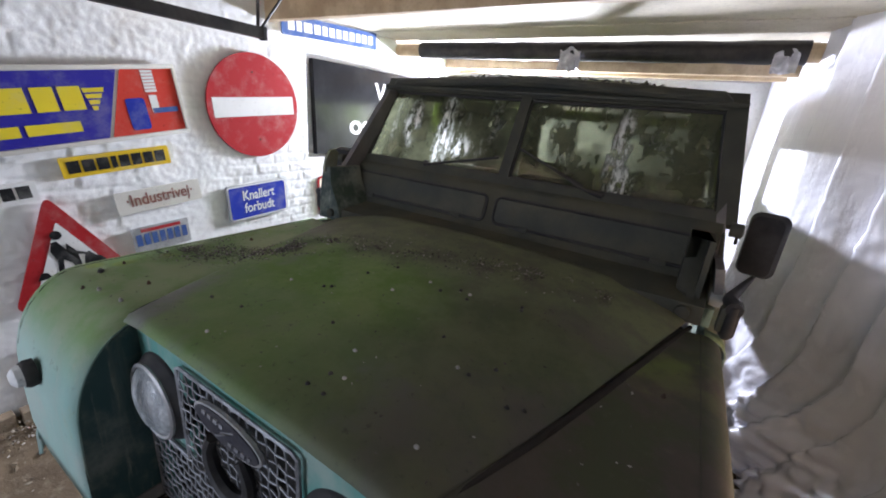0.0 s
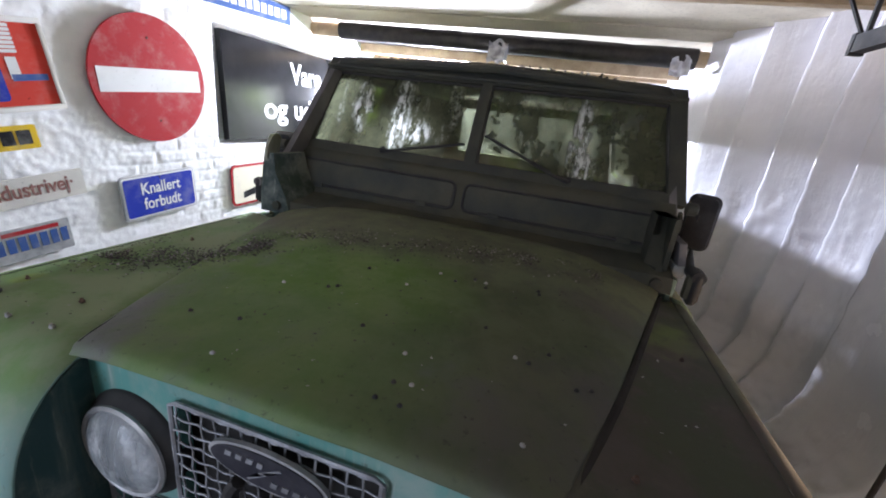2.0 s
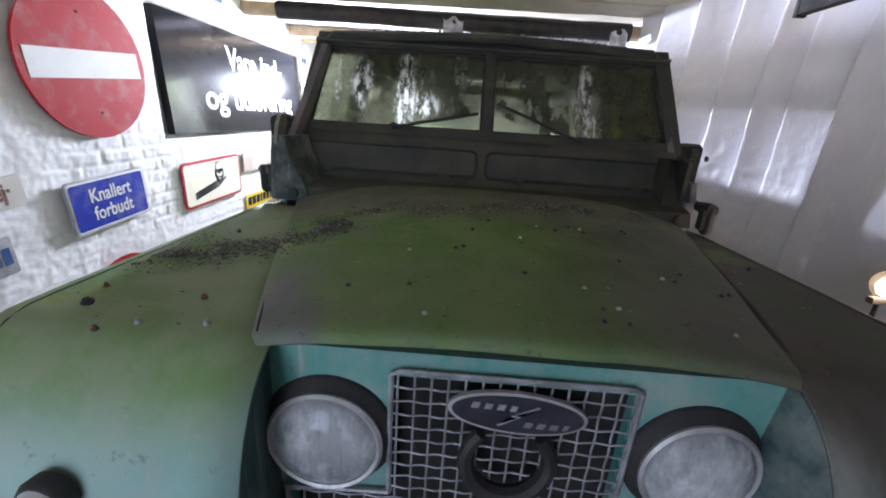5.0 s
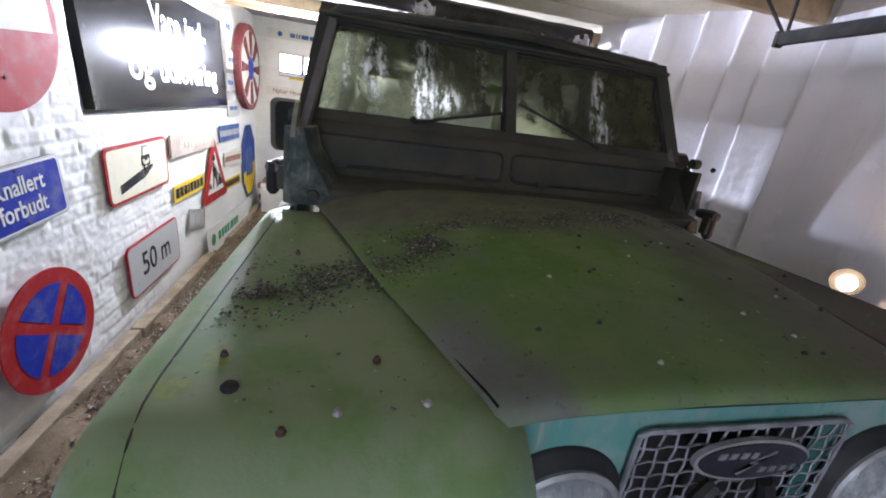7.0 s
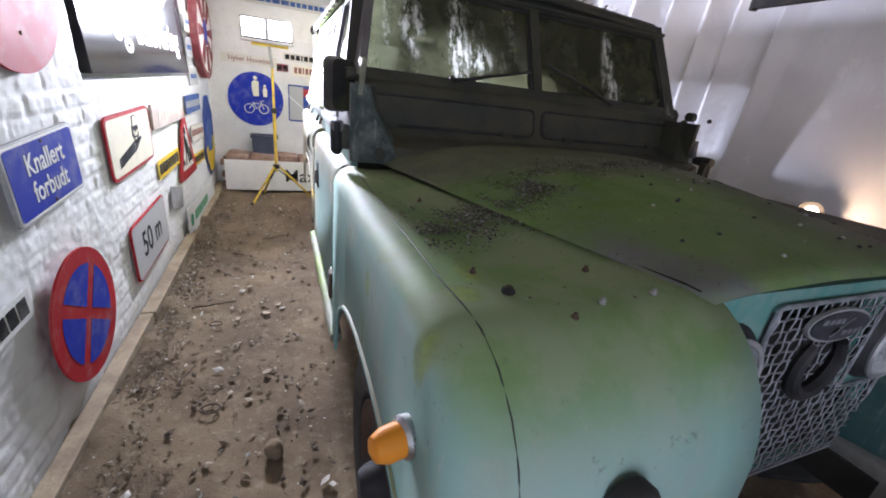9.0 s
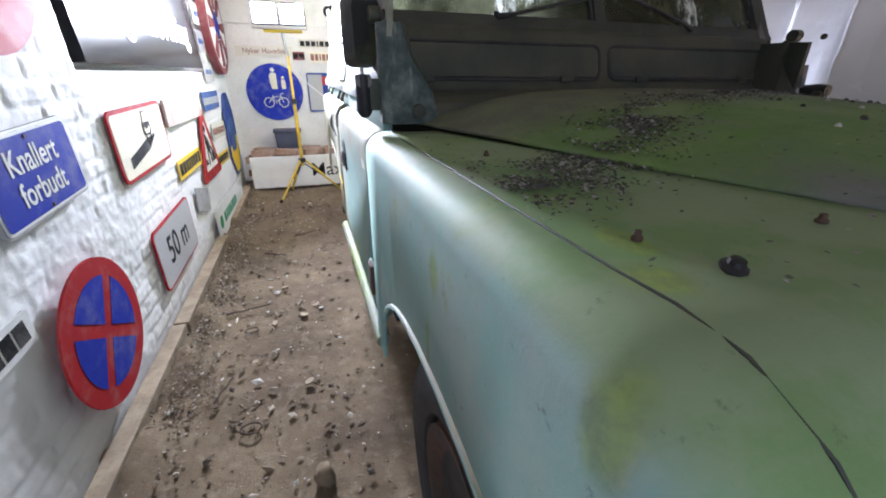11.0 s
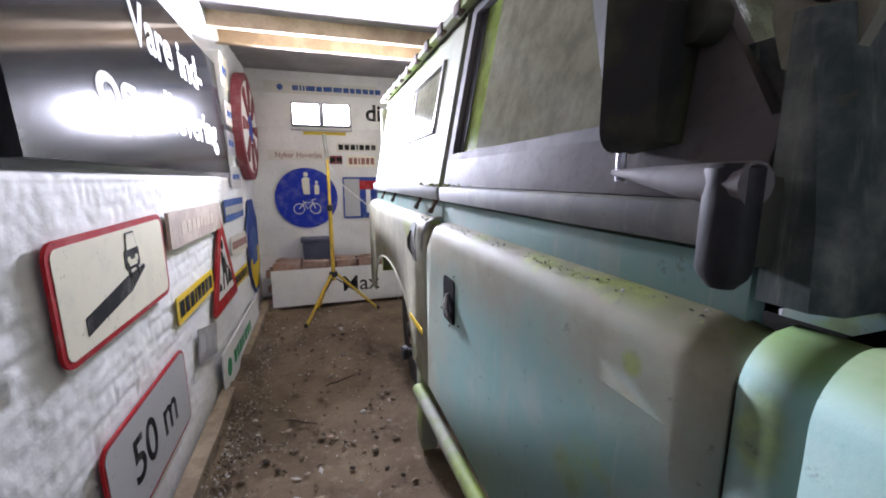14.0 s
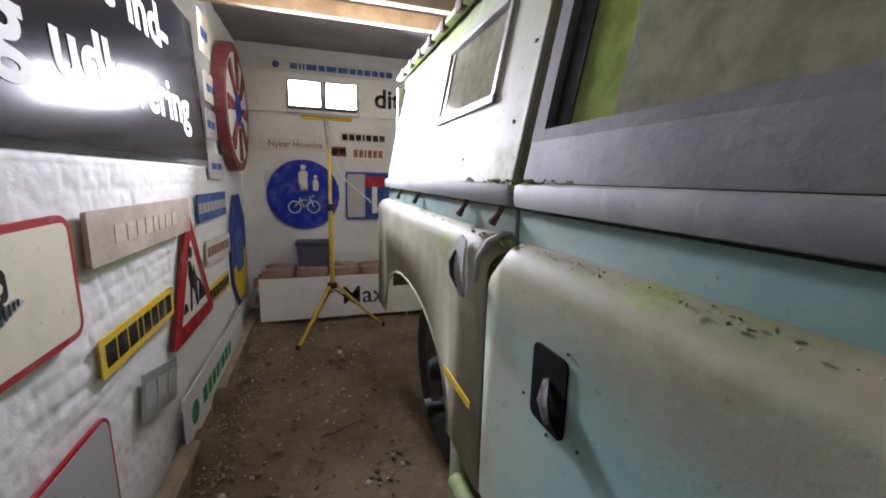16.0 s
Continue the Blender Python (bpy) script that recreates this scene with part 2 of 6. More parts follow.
def ground_dirt(name):
    n = Nodes(name)
    c = n.mix(n.ramp(n.noise(2.6, 6), 0.35, 0.65), (0.20, 0.15, 0.095), (0.12, 0.088, 0.058))
    c = n.mix(n.math("MULTIPLY", n.ramp(n.noise(19, 7, 0.7), 0.5, 0.72), 0.7), c, (0.27, 0.22, 0.155))
    c = n.mix(n.math("MULTIPLY", n.ramp(n.noise(80, 5, 0.7), 0.58, 0.7), 0.7), c, (0.085, 0.066, 0.05))
    n.bump(n.noise(65, 7, 0.75), 0.6, 0.012)
    return n.done(c, 0.92, 0.0, 0.15)


def chips(name, colours):
    """Litter: each chip takes its own shade."""
    n = Nodes(name)
    ramp = n.tree.nodes.new("ShaderNodeValToRGB")
    ramp.color_ramp.interpolation = "CONSTANT"
    for i, c in enumerate(colours):
        e = ramp.color_ramp.elements[i] if i < 2 else ramp.color_ramp.elements.new(i / len(colours))
        e.position, e.color = i / len(colours), (*c, 1)
    n.link(n.island(), ramp.inputs[0])
    return n.done(ramp.outputs[0], 0.85, 0.0, 0.2)


PAINT = car_paint("faded_teal_paint", (0.18, 0.325, 0.295), (0.25, 0.375, 0.34), 0.6, 0.9, 0.575, 0.85, ((0.16, 0.17, 0.08), (0.25, 0.225, 0.16)), (((0.915, 0.86, 1.005), (0.03, 0.10, 0.03)), ((0.91, 1.03, 1.005), (0.03, 0.07, 0.03)), ((0.9, 1.3, 1.0), (0.05, 0.05, 0.02)), ((0.885, 1.98, 0.96), (0.06, 0.09, 0.05)), ((0.885, 0.78, 0.93), (0.04, 0.016, 0.018))))
NOSE = car_paint("bright_teal_paint", (0.075, 0.25, 0.22), (0.11, 0.30, 0.26), 0.06, 0.3)
WINGTOP = car_paint("mossy_wing_paint", (0.20, 0.355, 0.315), (0.28, 0.41, 0.365), 0.95, 0.85, 0.6, 0.0, ((0.13, 0.22, 0.045), (0.2, 0.26, 0.12)), (((0.9, 0.0, 0.91), (0.1, 0.022, 0.045)), ((0.985, -0.2, 1.01), (0.022, 0.035, 0.06)), ((0.955, -0.265, 1.0), (0.03, 0.03, 0.06)), ((0.88, -0.325, 0.97), (0.04, 0.025, 0.04)), ((0.9, 0.03, 0.78), (0.1, 0.012, 0.05)), ((0.88, 0.645, 0.93), (0.05, 0.024, 0.045))))
# teal of the inner cheek, with its shadow put into the colour
CHEEK = car_paint("shaded_cheek_paint", (0.028, 0.075, 0.075), (0.042, 0.095, 0.092), 0.02, 0.2)
# far wing's paint, browned and darkened to carry the shade on that side
SHADEWING = car_paint("shade_toned_wing_paint", (0.045, 0.06, 0.05), (0.065, 0.075, 0.06), 0.3, 0.9, 0.56, 0.0, ((0.05, 0.06, 0.03), (0.062, 0.05, 0.042)))
BANDTEAL = car_paint("waist_teal_paint", (0.18, 0.32, 0.29), (0.24, 0.36, 0.325), 0.5, 0.5, 0.56)
# bulkhead teal, made darker than the body for the shade there
BULKHEAD = car_paint("shade_toned_bulkhead_paint", (0.022, 0.042, 0.042), (0.034, 0.054, 0.05), 0.3, 0.35, 0.57)
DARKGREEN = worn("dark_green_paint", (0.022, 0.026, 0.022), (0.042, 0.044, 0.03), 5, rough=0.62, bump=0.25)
SCUTTLE = worn("grimy_scuttle_paint", (0.026, 0.033, 0.028), (0.055, 0.055, 0.036), 4, rough=0.66, bump=0.3)
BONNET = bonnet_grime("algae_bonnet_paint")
ROOFPAINT = car_paint("mossy_roof_paint", (0.14, 0.15, 0.1), (0.2, 0.2, 0.15), 0.7, 0.9)
HARDTOP = car_paint("pale_green_hardtop", (0.27, 0.29, 0.19), (0.36, 0.35, 0.27), 0.85, 0.6, 0.455)
CAPPING = car_paint("mossy_galvanised_capping", (0.17, 0.185, 0.19), (0.29, 0.30, 0.29), 0.35, 0.35, 0.56, 0.0, ((0.2, 0.21, 0.12), (0.3, 0.29, 0.25)))
GREYDOOR = worn("grey_door_top", (0.105, 0.103, 0.108), (0.155, 0.148, 0.147), 5, rough=0.72, spec=0.3)
GALV = worn("galvanised_steel", (0.28, 0.28, 0.27), (0.42, 0.41, 0.39), 7, rough=0.5, metal=0.55)
RUBBER = worn("black_rubber", (0.018, 0.018, 0.02), (0.035, 0.034, 0.032), 8, rough=0.7)
BLACKPLASTIC = worn("black_plastic", (0.012, 0.012, 0.014), (0.03, 0.03, 0.032), 10, rough=0.55, spec=0.3)
MIRRORCASE = worn("algae_tinged_plastic", (0.016, 0.017, 0.016), (0.055, 0.06, 0.03), 7, 0.4, 0.6, rough=0.6, spec=0.3)
BLACKIRON = worn("black_iron", (0.02, 0.02, 0.022), (0.045, 0.042, 0.04), 10, rough=0.6, metal=0.3)
GAP = worn("dark_underbody", (0.015, 0.014, 0.013), (0.03, 0.027, 0.024), 6, rough=0.9)
RUST = worn("rusty_iron", (0.09, 0.05, 0.03), (0.045, 0.035, 0.03), 12, rough=0.85, bump=0.5)
MESHWIRE = worn("dull_mesh_wire", (0.34, 0.35, 0.37), (0.2, 0.2, 0.21), 20, rough=0.55, metal=0.4)
CHROME = worn("tarnished_chrome", (0.55, 0.55, 0.56), (0.38, 0.37, 0.36), 15, rough=0.28, metal=0.9, bump=0.05)
# pale film stands in for the bright reflection on the headlamp glass
LENS = dirty_glass("headlamp_glass", (0.68, 0.73, 0.74), 0.36, (0.95, 0.97, 0.98))
REFLECTOR = worn("headlamp_reflector", (0.75, 0.77, 0.8), (0.6, 0.62, 0.64), 8, rough=0.25, metal=0.95, bump=0.02)
SCREEN = dirty_glass("algae_windscreen_glass", (0.085, 0.09, 0.055), 0.37, (0.66, 0.68, 0.6), runs=0.4, swept=0.135, glare_streaks=(((-0.37, 0.22, 0), (0.045, 0.2, 1)), ((-0.56, 0.24, 0), (0.05, 0.12, 1)), ((-0.29, 0.15, 0), (0.09, 0.06, 1)), ((0.42, 0.2, 0), (0.04, 0.2, 1)), ((0.45, 0.09, 0), (0.05, 0.08, 1))))
SIDEGLASS = dirty_glass("dusty_side_glass", (0.26, 0.255, 0.19), 0.14)
MOSSGLASS = dirty_glass("mossy_side_glass", (0.27, 0.34, 0.10), 0.22)
REARGLASS = dirty_glass("dusty_rear_glass", (0.3, 0.31, 0.27), 0.6, (0.78, 0.8, 0.75))
AMBER = plain("amber_lens", (0.62, 0.22, 0.02), 0.25)
CLEARLENS = plain("clear_lens", (0.6, 0.61, 0.6), 0.25)
SEATVINYL = worn("dark_seat_vinyl", (0.03, 0.03, 0.028), (0.06, 0.055, 0.045), 6, rough=0.7)
LINING = worn("pale_cab_lining", (0.2, 0.2, 0.18), (0.29, 0.28, 0.25), 4, rough=0.85)
WASH = whitewash("thick_whitewash")
BACKWASH = worn("grey_white_plaster", (0.6, 0.59, 0.58), (0.7, 0.69, 0.67), 2.5, rough=0.8, grain=50)
SHEET = plastic_sheet("milky_polythene")
DIRT = ground_dirt("trodden_dirt")
LITTER = chips("ground_litter", [(0.3, 0.26, 0.2), (0.14, 0.105, 0.07), (0.07, 0.055, 0.04), (0.23, 0.18, 0.125), (0.45, 0.42, 0.37), (0.17, 0.13, 0.085)])
LEAFLITTER = chips("dry_leaf_litter", [(0.085, 0.08, 0.078), (0.05, 0.047, 0.045), (0.12, 0.113, 0.11), (0.32, 0.31, 0.31), (0.07, 0.067, 0.06), (0.1, 0.1, 0.075), (0.075, 0.07, 0.068)])
PLANK = worn("damp_plank", (0.34, 0.27, 0.18), (0.22, 0.165, 0.11), 9, rough=0.85, bump=0.5)
PINE = worn("bare_pine", (0.55, 0.43, 0.27), (0.42, 0.31, 0.19), 7, rough=0.75, bump=0.3)
CEILBOARD = worn("cream_ceiling_board", (0.62, 0.56, 0.44), (0.5, 0.44, 0.34), 3, rough=0.85)
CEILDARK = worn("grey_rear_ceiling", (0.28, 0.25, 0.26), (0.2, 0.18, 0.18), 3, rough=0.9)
LOGWRAP = worn("black_tar_wrap", (0.014, 0.013, 0.014), (0.035, 0.03, 0.028), 14, rough=0.55, bump=0.7, grain=35)
FOIL = worn("torn_plastic_scrap", (0.7, 0.7, 0.74), (0.5, 0.5, 0.55), 20, rough=0.25)
ALU = worn("sign_aluminium", (0.5, 0.5, 0.5), (0.38, 0.38, 0.38), 14, rough=0.5, metal=0.6)
YELLOWTUBE = worn("yellow_painted_tube", (0.62, 0.42, 0.03), (0.5, 0.33, 0.04), 12, rough=0.45)
BRICKRED = worn("weathered_red_brick", (0.26, 0.15, 0.11), (0.34, 0.24, 0.19), 14, rough=0.9, bump=0.5)
WHITESIGN, OFFWHITE = plain("sign_white", (0.72, 0.72, 0.7), 0.45), plain("aged_white", (0.6, 0.58, 0.52), 0.55)
CREAM = plain("sign_cream", (0.72, 0.68, 0.54), 0.5)
RED, BLUE = plain("sign_red", (0.36, 0.02, 0.023), 0.42), plain("sign_blue", (0.018, 0.035, 0.32), 0.4)
BADGEBLUE = worn("badge_enamel", (0.016, 0.016, 0.026), (0.03, 0.03, 0.04), 18, rough=0.45)
DEEPBLUE = plain("faded_deep_blue", (0.03, 0.06, 0.24), 0.5)
STREETBLUE = plain("street_sign_blue", (0.05, 0.1, 0.28), 0.45)
YELLOWSIGN, BLACKINK = plain("plate_yellow", (0.68, 0.46, 0.02), 0.45), plain("black_ink", (0.012, 0.012, 0.013), 0.45)
BOARDBLACK = gloss_black("glossy_board_black")
VOID = worn("shadowy_recess", (0.005, 0.005, 0.005), (0.008, 0.008, 0.008), 9, rough=0.9, spec=0.1)
GREYSIGN, BROWNINK = plain("sign_grey", (0.42, 0.42, 0.42), 0.5), plain("brown_ink", (0.25, 0.12, 0.1), 0.6)
FAINTINK = worn("faded_sign_ink", (0.52, 0.45, 0.36), (0.44, 0.37, 0.3), 20, rough=0.7)
WOODSIGN = worn("weathered_sign_wood", (0.46, 0.38, 0.32), (0.36, 0.29, 0.24), 8, rough=0.7)
GREENINK, MAROON = plain("green_ink", (0.02, 0.25, 0.1), 0.5), plain("maroon_paint", (0.2, 0.05, 0.06), 0.5)
ADYELLOW, ADBLUE = plain("advert_yellow", (0.72, 0.58, 0.03), 0.45), plain("advert_blue", (0.03, 0.025, 0.28), 0.42)
ADRED = plain("advert_red", (0.55, 0.05, 0.03), 0.42)
FLOODGLASS = glowing("flood_glass", (0.95, 0.98, 1.0), 60.0)
HALOGEN = glowing("halogen_bulb", (1.0, 0.72, 0.42), 60.0)
COBWEB = worn("dusty_cobweb", (0.4, 0.4, 0.38), (0.3, 0.3, 0.28), 20, rough=0.9)

# ---- mesh helpers ----


def link_mesh(name, bm, material, smooth=None):
    me = bpy.data.meshes.new(name)
    if smooth:
        for f in bm.faces:
            f.smooth = True
    bm.normal_update()
    bm.to_mesh(me)
    bm.free()
    if smooth:
        me.set_sharp_from_angle(angle=radians(smooth))
    me.materials.append(material)
    return new(name, me)


def part(name, bm, material, parent=None, label="", smooth=35):
    """One mesh object under a thing or a part. Under an Empty the mesh is in world places, under a mesh in that mesh's own."""
    ob = link_mesh(name, bm, material, smooth)
    if parent is not None:
        ob.parent = parent
        if parent.type == "EMPTY":
            ob.matrix_parent_inverse = parent.matrix_basis.inverted()
    if label:
        ob["label"] = label
    return ob


def base(name, place, label, category, group=""):
    ob = new(name)
    ob.empty_display_size = 0.1
    ob.location = place
    ob.matrix_basis = Matrix.Translation(place)
    return tagged(ob, label, category, group)


def add_box(bm, lo, hi, bevel=0.0, m=None):
    c = bmesh.ops.create_cube(bm, size=1)["verts"]
    for v in c:
        v.co = Vector([(a + b) / 2 + k * (b - a) for a, b, k in zip(lo, hi, v.co)])
    if bevel:
        es = list({e for v in c for e in v.link_edges})
        c = list({v for f in bmesh.ops.bevel(bm, geom=es, offset=bevel, segments=2, affect="EDGES", profile=0.6)["faces"] for v in f.verts} | {v for v in c if v.is_valid})
    if m is not None:
        bmesh.ops.transform(bm, matrix=m, verts=c)
    return bm


def boxes(*spans, bevel=0.0, m=None):
    bm = bmesh.new()
    for lo, hi in spans:
        add_box(bm, lo, hi, bevel, m)
    return bm


def tube(path, radius, sides=10, bm=None, caps=True):
    """A round bar along a list of places; radius is a number or one for each place."""
    bm = bm or bmesh.new()
    path = [Vector(p) for p in path]
    radii = radius if isinstance(radius, (list, tuple)) else [radius] * len(path)
    rings, last = [], None
    for i, p in enumerate(path):
        d = (path[min(i + 1, len(path) - 1)] - path[max(i - 1, 0)]).normalized()
        side = last - d * last.dot(d) if last is not None else d.orthogonal()
        side.normalize()
        last = side
        up = d.cross(side)
        rings.append([bm.verts.new(p + radii[i] * (math.cos(a) * side + math.sin(a) * up)) for a in (2 * math.pi * k / sides for k in range(sides))])
    for a, b in zip(rings, rings[1:]):
        for k in range(sides):
            bm.faces.new((a[k], a[(k + 1) % sides], b[(k + 1) % sides], b[k]))
    if caps:
        bm.faces.new(rings[0][::-1])
        bm.faces.new(rings[-1])
    return bm


def lathe(profile, centre, axis, sides=32, bm=None):
    """A turned shape: (along, radius) pairs round an axis through centre."""
    bm = bm or bmesh.new()
    axis = Vector(axis).normalized()
    side = axis.orthogonal().normalized()
    up = axis.cross(side)
    rings = []
    for along, r in profile:
        rings.append([bm.verts.new(Vector(centre) + along * axis + max(r, 1e-4) * (math.cos(a) * side + math.sin(a) * up)) for a in (2 * math.pi * k / sides for k in range(sides))])
    for a, b in zip(rings, rings[1:]):
        for k in range(sides):
            bm.faces.new((a[k], a[(k + 1) % sides], b[(k + 1) % sides], b[k]))
    bm.faces.new(rings[0][::-1])
    bm.faces.new(rings[-1])
    bmesh.ops.recalc_face_normals(bm, faces=bm.faces)
    return bm


def prism(outline, depth, bm=None, z0=0.0):
    """A flat outline in x and y, thickened from z0 to z0 + depth."""
    bm = bm or bmesh.new()
    low = [bm.verts.new((x, y, z0)) for x, y in outline]
    high = [bm.verts.new((x, y, z0 + depth)) for x, y in outline]
    made = [bm.faces.new(high), bm.faces.new(low[::-1])]
    n = len(outline)
    for i in range(n):
        bm.faces.new((low[i], low[(i + 1) % n], high[(i + 1) % n], high[i]))
    bmesh.ops.triangulate(bm, faces=made)
    return bm


def rounded(w, h, r, steps=5):
    """The outline of a rectangle w x h with round corners, about its middle."""
    out = []
    for cx, cy, a0 in ((w / 2 - r, h / 2 - r, 0), (-w / 2 + r, h / 2 - r, 90), (-w / 2 + r, -h / 2 + r, 180), (w / 2 - r, -h / 2 + r, 270)):
        out += [(cx + r * math.cos(radians(a0 + 90 * k / steps)), cy + r * math.sin(radians(a0 + 90 * k / steps))) for k in range(steps + 1)]
    return out


def disc(r, steps=40):
    return [(r * math.cos(2 * math.pi * k / steps), r * math.sin(2 * math.pi * k / steps)) for k in range(steps)]


def lettering(body, size, place, material, parent, name="lettering", bold=0.0, squeeze=1.0, align="CENTER", turn=0.0, width=None):
    """Words as a thin mesh on a sign's face, in the sign's own places."""
    cu = bpy.data.curves.new(name, "FONT")
    cu.body, cu.size, cu.align_x, cu.align_y, cu.extrude, cu.offset = body, size, align, "CENTER", 0.0006, bold
    ob = new(name, cu)
    me = bpy.data.meshes.new_from_object(ob.evaluated_get(bpy.context.evaluated_depsgraph_get()))
    bpy.data.objects.remove(ob)
    me.name = name
    if width:
        xs = [v.co.x for v in me.vertices]
        squeeze = width / (max(xs) - min(xs))
    low = 0.36 * size if width else 0.0
    me.transform(Matrix.Translation((0, low, 0)) if width else Matrix())
    me.transform(Matrix.Translation(place) @ Matrix.Rotation(turn, 4, "Z") @ Matrix.Diagonal((squeeze, 1, 1, 1)))
    me.materials.append(material)
    ob = new(name, me)
    ob.parent = parent
    return ob


def bars(widths, height, y, z, material, parent, start, gap=0.012, name="lettering_bar"):
    """Unreadable or withheld writing: one plain bar for each sign."""
    x = start
    for w in widths:
        part(name, prism([(x, y - height / 2), (x + w, y - height / 2), (x + w, y + height / 2), (x, y + height / 2)], 0.001, z0=z), material, parent, smooth=None)
        x += w + gap


def on_left_wall(y, z, tilt=0.0, x=0.012, lean=0.0):
    """The pose of a sign on the sign wall: its x runs along the wall, its y up, its z out of the wall."""
    m = Matrix(((0, 0, 1), (1, 0, 0), (0, 1, 0))).to_4x4()
    return Matrix.Translation((x, y, z)) @ m @ Matrix.Rotation(radians(tilt), 4, "Z") @ Matrix.Rotation(radians(lean), 4, "Y")


BACK = 4.4


def on_back_wall(x, z, tilt=0.0, y=None, size=0.86):
    m = Matrix(((1, 0, 0), (0, 0, -1), (0, 1, 0))).to_4x4()
    return Matrix.Translation((x, (BACK - 0.012) if y is None else y, z)) @ m @ Matrix.Rotation(radians(tilt), 4, "Z") @ Matrix.Scale(size, 4)

# ---- the garage ----


def smooth01(v, a, b):
    t = np.clip((v - a) / (b - a), 0, 1)
    return t * t * (3 - 2 * t)


def grid_mesh(name, place, nu, nv, material, flip=False):
    """A sheet of nu x nv cells; place gives the arrays x, y, z from u and v in 0..1."""
    u, v = np.meshgrid(np.linspace(0, 1, nu + 1), np.linspace(0, 1, nv + 1), indexing="ij")
    co = np.stack([a.ravel() for a in place(u, v)], 1)
    i = np.arange(nu)[:, None] * (nv + 1) + np.arange(nv)[None, :]
    quads = np.stack([i, i + nv + 1, i + nv + 2, i + 1], -1).reshape(-1, 4)
    if flip:
        quads = quads[:, ::-1]
    me = bpy.data.meshes.new(name)
    me.from_pydata(co.tolist(), [], quads.tolist())
    me.polygons.foreach_set("use_smooth", [True] * len(me.polygons))
    me.materials.append(material)
    return new(name, me)


def field(a, b, scale, seed=0.0):
    """Smooth noise over two arrays."""
    out = np.empty(a.size)
    for n, (p, q) in enumerate(zip(a.ravel(), b.ravel())):
        out[n] = noise.noise((p * scale + seed, q * scale, seed * 3.7))
    return out.reshape(a.shape)


Y0, CEIL = -2.9, 2.12
NICHE = (1.36, 3.6, 1.165, 2.0)


def sign_wall(u, v):
    y, z = Y0 + (BACK + 0.02 - Y0) * u, -0.06 + (CEIL + 0.1) * v
    relief = 0.007 * field(y, z, 2.2, 1) + 0.0032 * field(y, z, 8, 2) + 0.0021 * field(y, 1.4 * z, 21, 3) + 0.002 * field(y, z, 44, 4)
    course = (z + 0.012 * field(y, z, 1.7, 8)) / 0.0667
    along = y / 0.235 + 0.5 * (np.floor(course) % 2) + 0.12 * field(y, z, 6, 9)
    lay, butt = np.abs(course - np.round(course)) * 0.0667, np.abs(along - np.round(along)) * 0.235
    gate = smooth01(field(y, z, 3.4, 5), -0.35, 0.35)
    joint = np.maximum(1 - smooth01(lay, 0.003, 0.014), 1 - smooth01(butt, 0.003, 0.014)) * gate
    brick = field(np.floor(along) * 3.1, np.floor(course) * 1.7, 1.0, 6)
    x = relief - 0.003 * joint + 0.002 * brick * gate * (1 - joint)
    inside = smooth01(y, NICHE[0] - 0.01, NICHE[0] + 0.012) * (1 - smooth01(y, NICHE[1] - 0.012, NICHE[1] + 0.01)) * smooth01(z, NICHE[2] - 0.012, NICHE[2] + 0.012) * (1 - smooth01(z, NICHE[3] - 0.01, NICHE[3] + 0.01))
    return x - 0.11 * inside, y, z


wall = grid_mesh("wall_west", sign_wall, 820, 250, WASH)
tagged(wall, "thickly whitewashed brick wall hung with old signs", "wall", kind="structure")
part("wall_core", boxes(((-0.32, Y0, -0.05), (-0.14, BACK, CEIL))), WASH, wall, smooth=None)


def slab(name, lo, hi, material, label, category="wall"):
    return tagged(link_mesh(name, boxes((lo, hi)), material), label, category, kind="structure")


wall = grid_mesh("wall_north", lambda u, v: (-0.1 + 3.9 * u, BACK + 0.006 * field(u, v, 30, 7), -0.05 + (CEIL + 0.08) * v), 120, 70, BACKWASH)
tagged(wall, "grey-white plastered end wall hung with old signs", "wall", kind="structure")
part("wall_core", boxes(((-0.3, BACK + 0.03, -0.05), (3.8, BACK + 0.2, CEIL))), BACKWASH, wall, smooth=None)
slab("wall_east", (3.62, Y0, -0.05), (3.8, BACK, CEIL), BACKWASH, "plain plastered wall behind plastic sheeting")
# never in view; its opening is placed to shape the front fill
wall = tagged(link_mesh("wall_south", boxes(((-0.3, Y0 - 0.2, -0.05), (0.15, Y0, CEIL)), ((1.25, Y0 - 0.2, -0.05), (3.8, Y0, CEIL)), ((0.15, Y0 - 0.2, 1.98), (1.25, Y0, CEIL))), BACKWASH), "unseen plastered wall with an opening made for the front fill", "wall", kind="structure")


def floor_shape(u, v):
    x, y = -0.2 + 3.95 * u, Y0 - 0.2 + (BACK + 0.3 - Y0) * v
    z = 0.012 * field(x, y, 1.4, 11) + 0.010 * field(x, y, 7, 12) + 0.006 * field(x, y, 24, 13)
    z = z + 0.05 * (1 - smooth01(x, 0.1, 0.26)) * smooth01(field(x, y, 5, 14), -0.4, 0.5)
    return x, y, z - 0.006


tagged(grid_mesh("floor", floor_shape, 170, 330, DIRT), "trodden brown dirt floor with scattered litter", "floor", kind="structure")

ceiling = bmesh.new()
for k in range(9):
    y = Y0 + 0.02 + k * 0.61
    add_box(ceiling, (-0.3, y, CEIL + 0.004 * (k % 2)), (3.8, y + 0.6, CEIL + 0.03 + 0.004 * (k % 2)), 0.004)
tagged(link_mesh("ceiling", ceiling, CEILBOARD), "cream ceiling boards between bare joists", "ceiling", kind="structure")
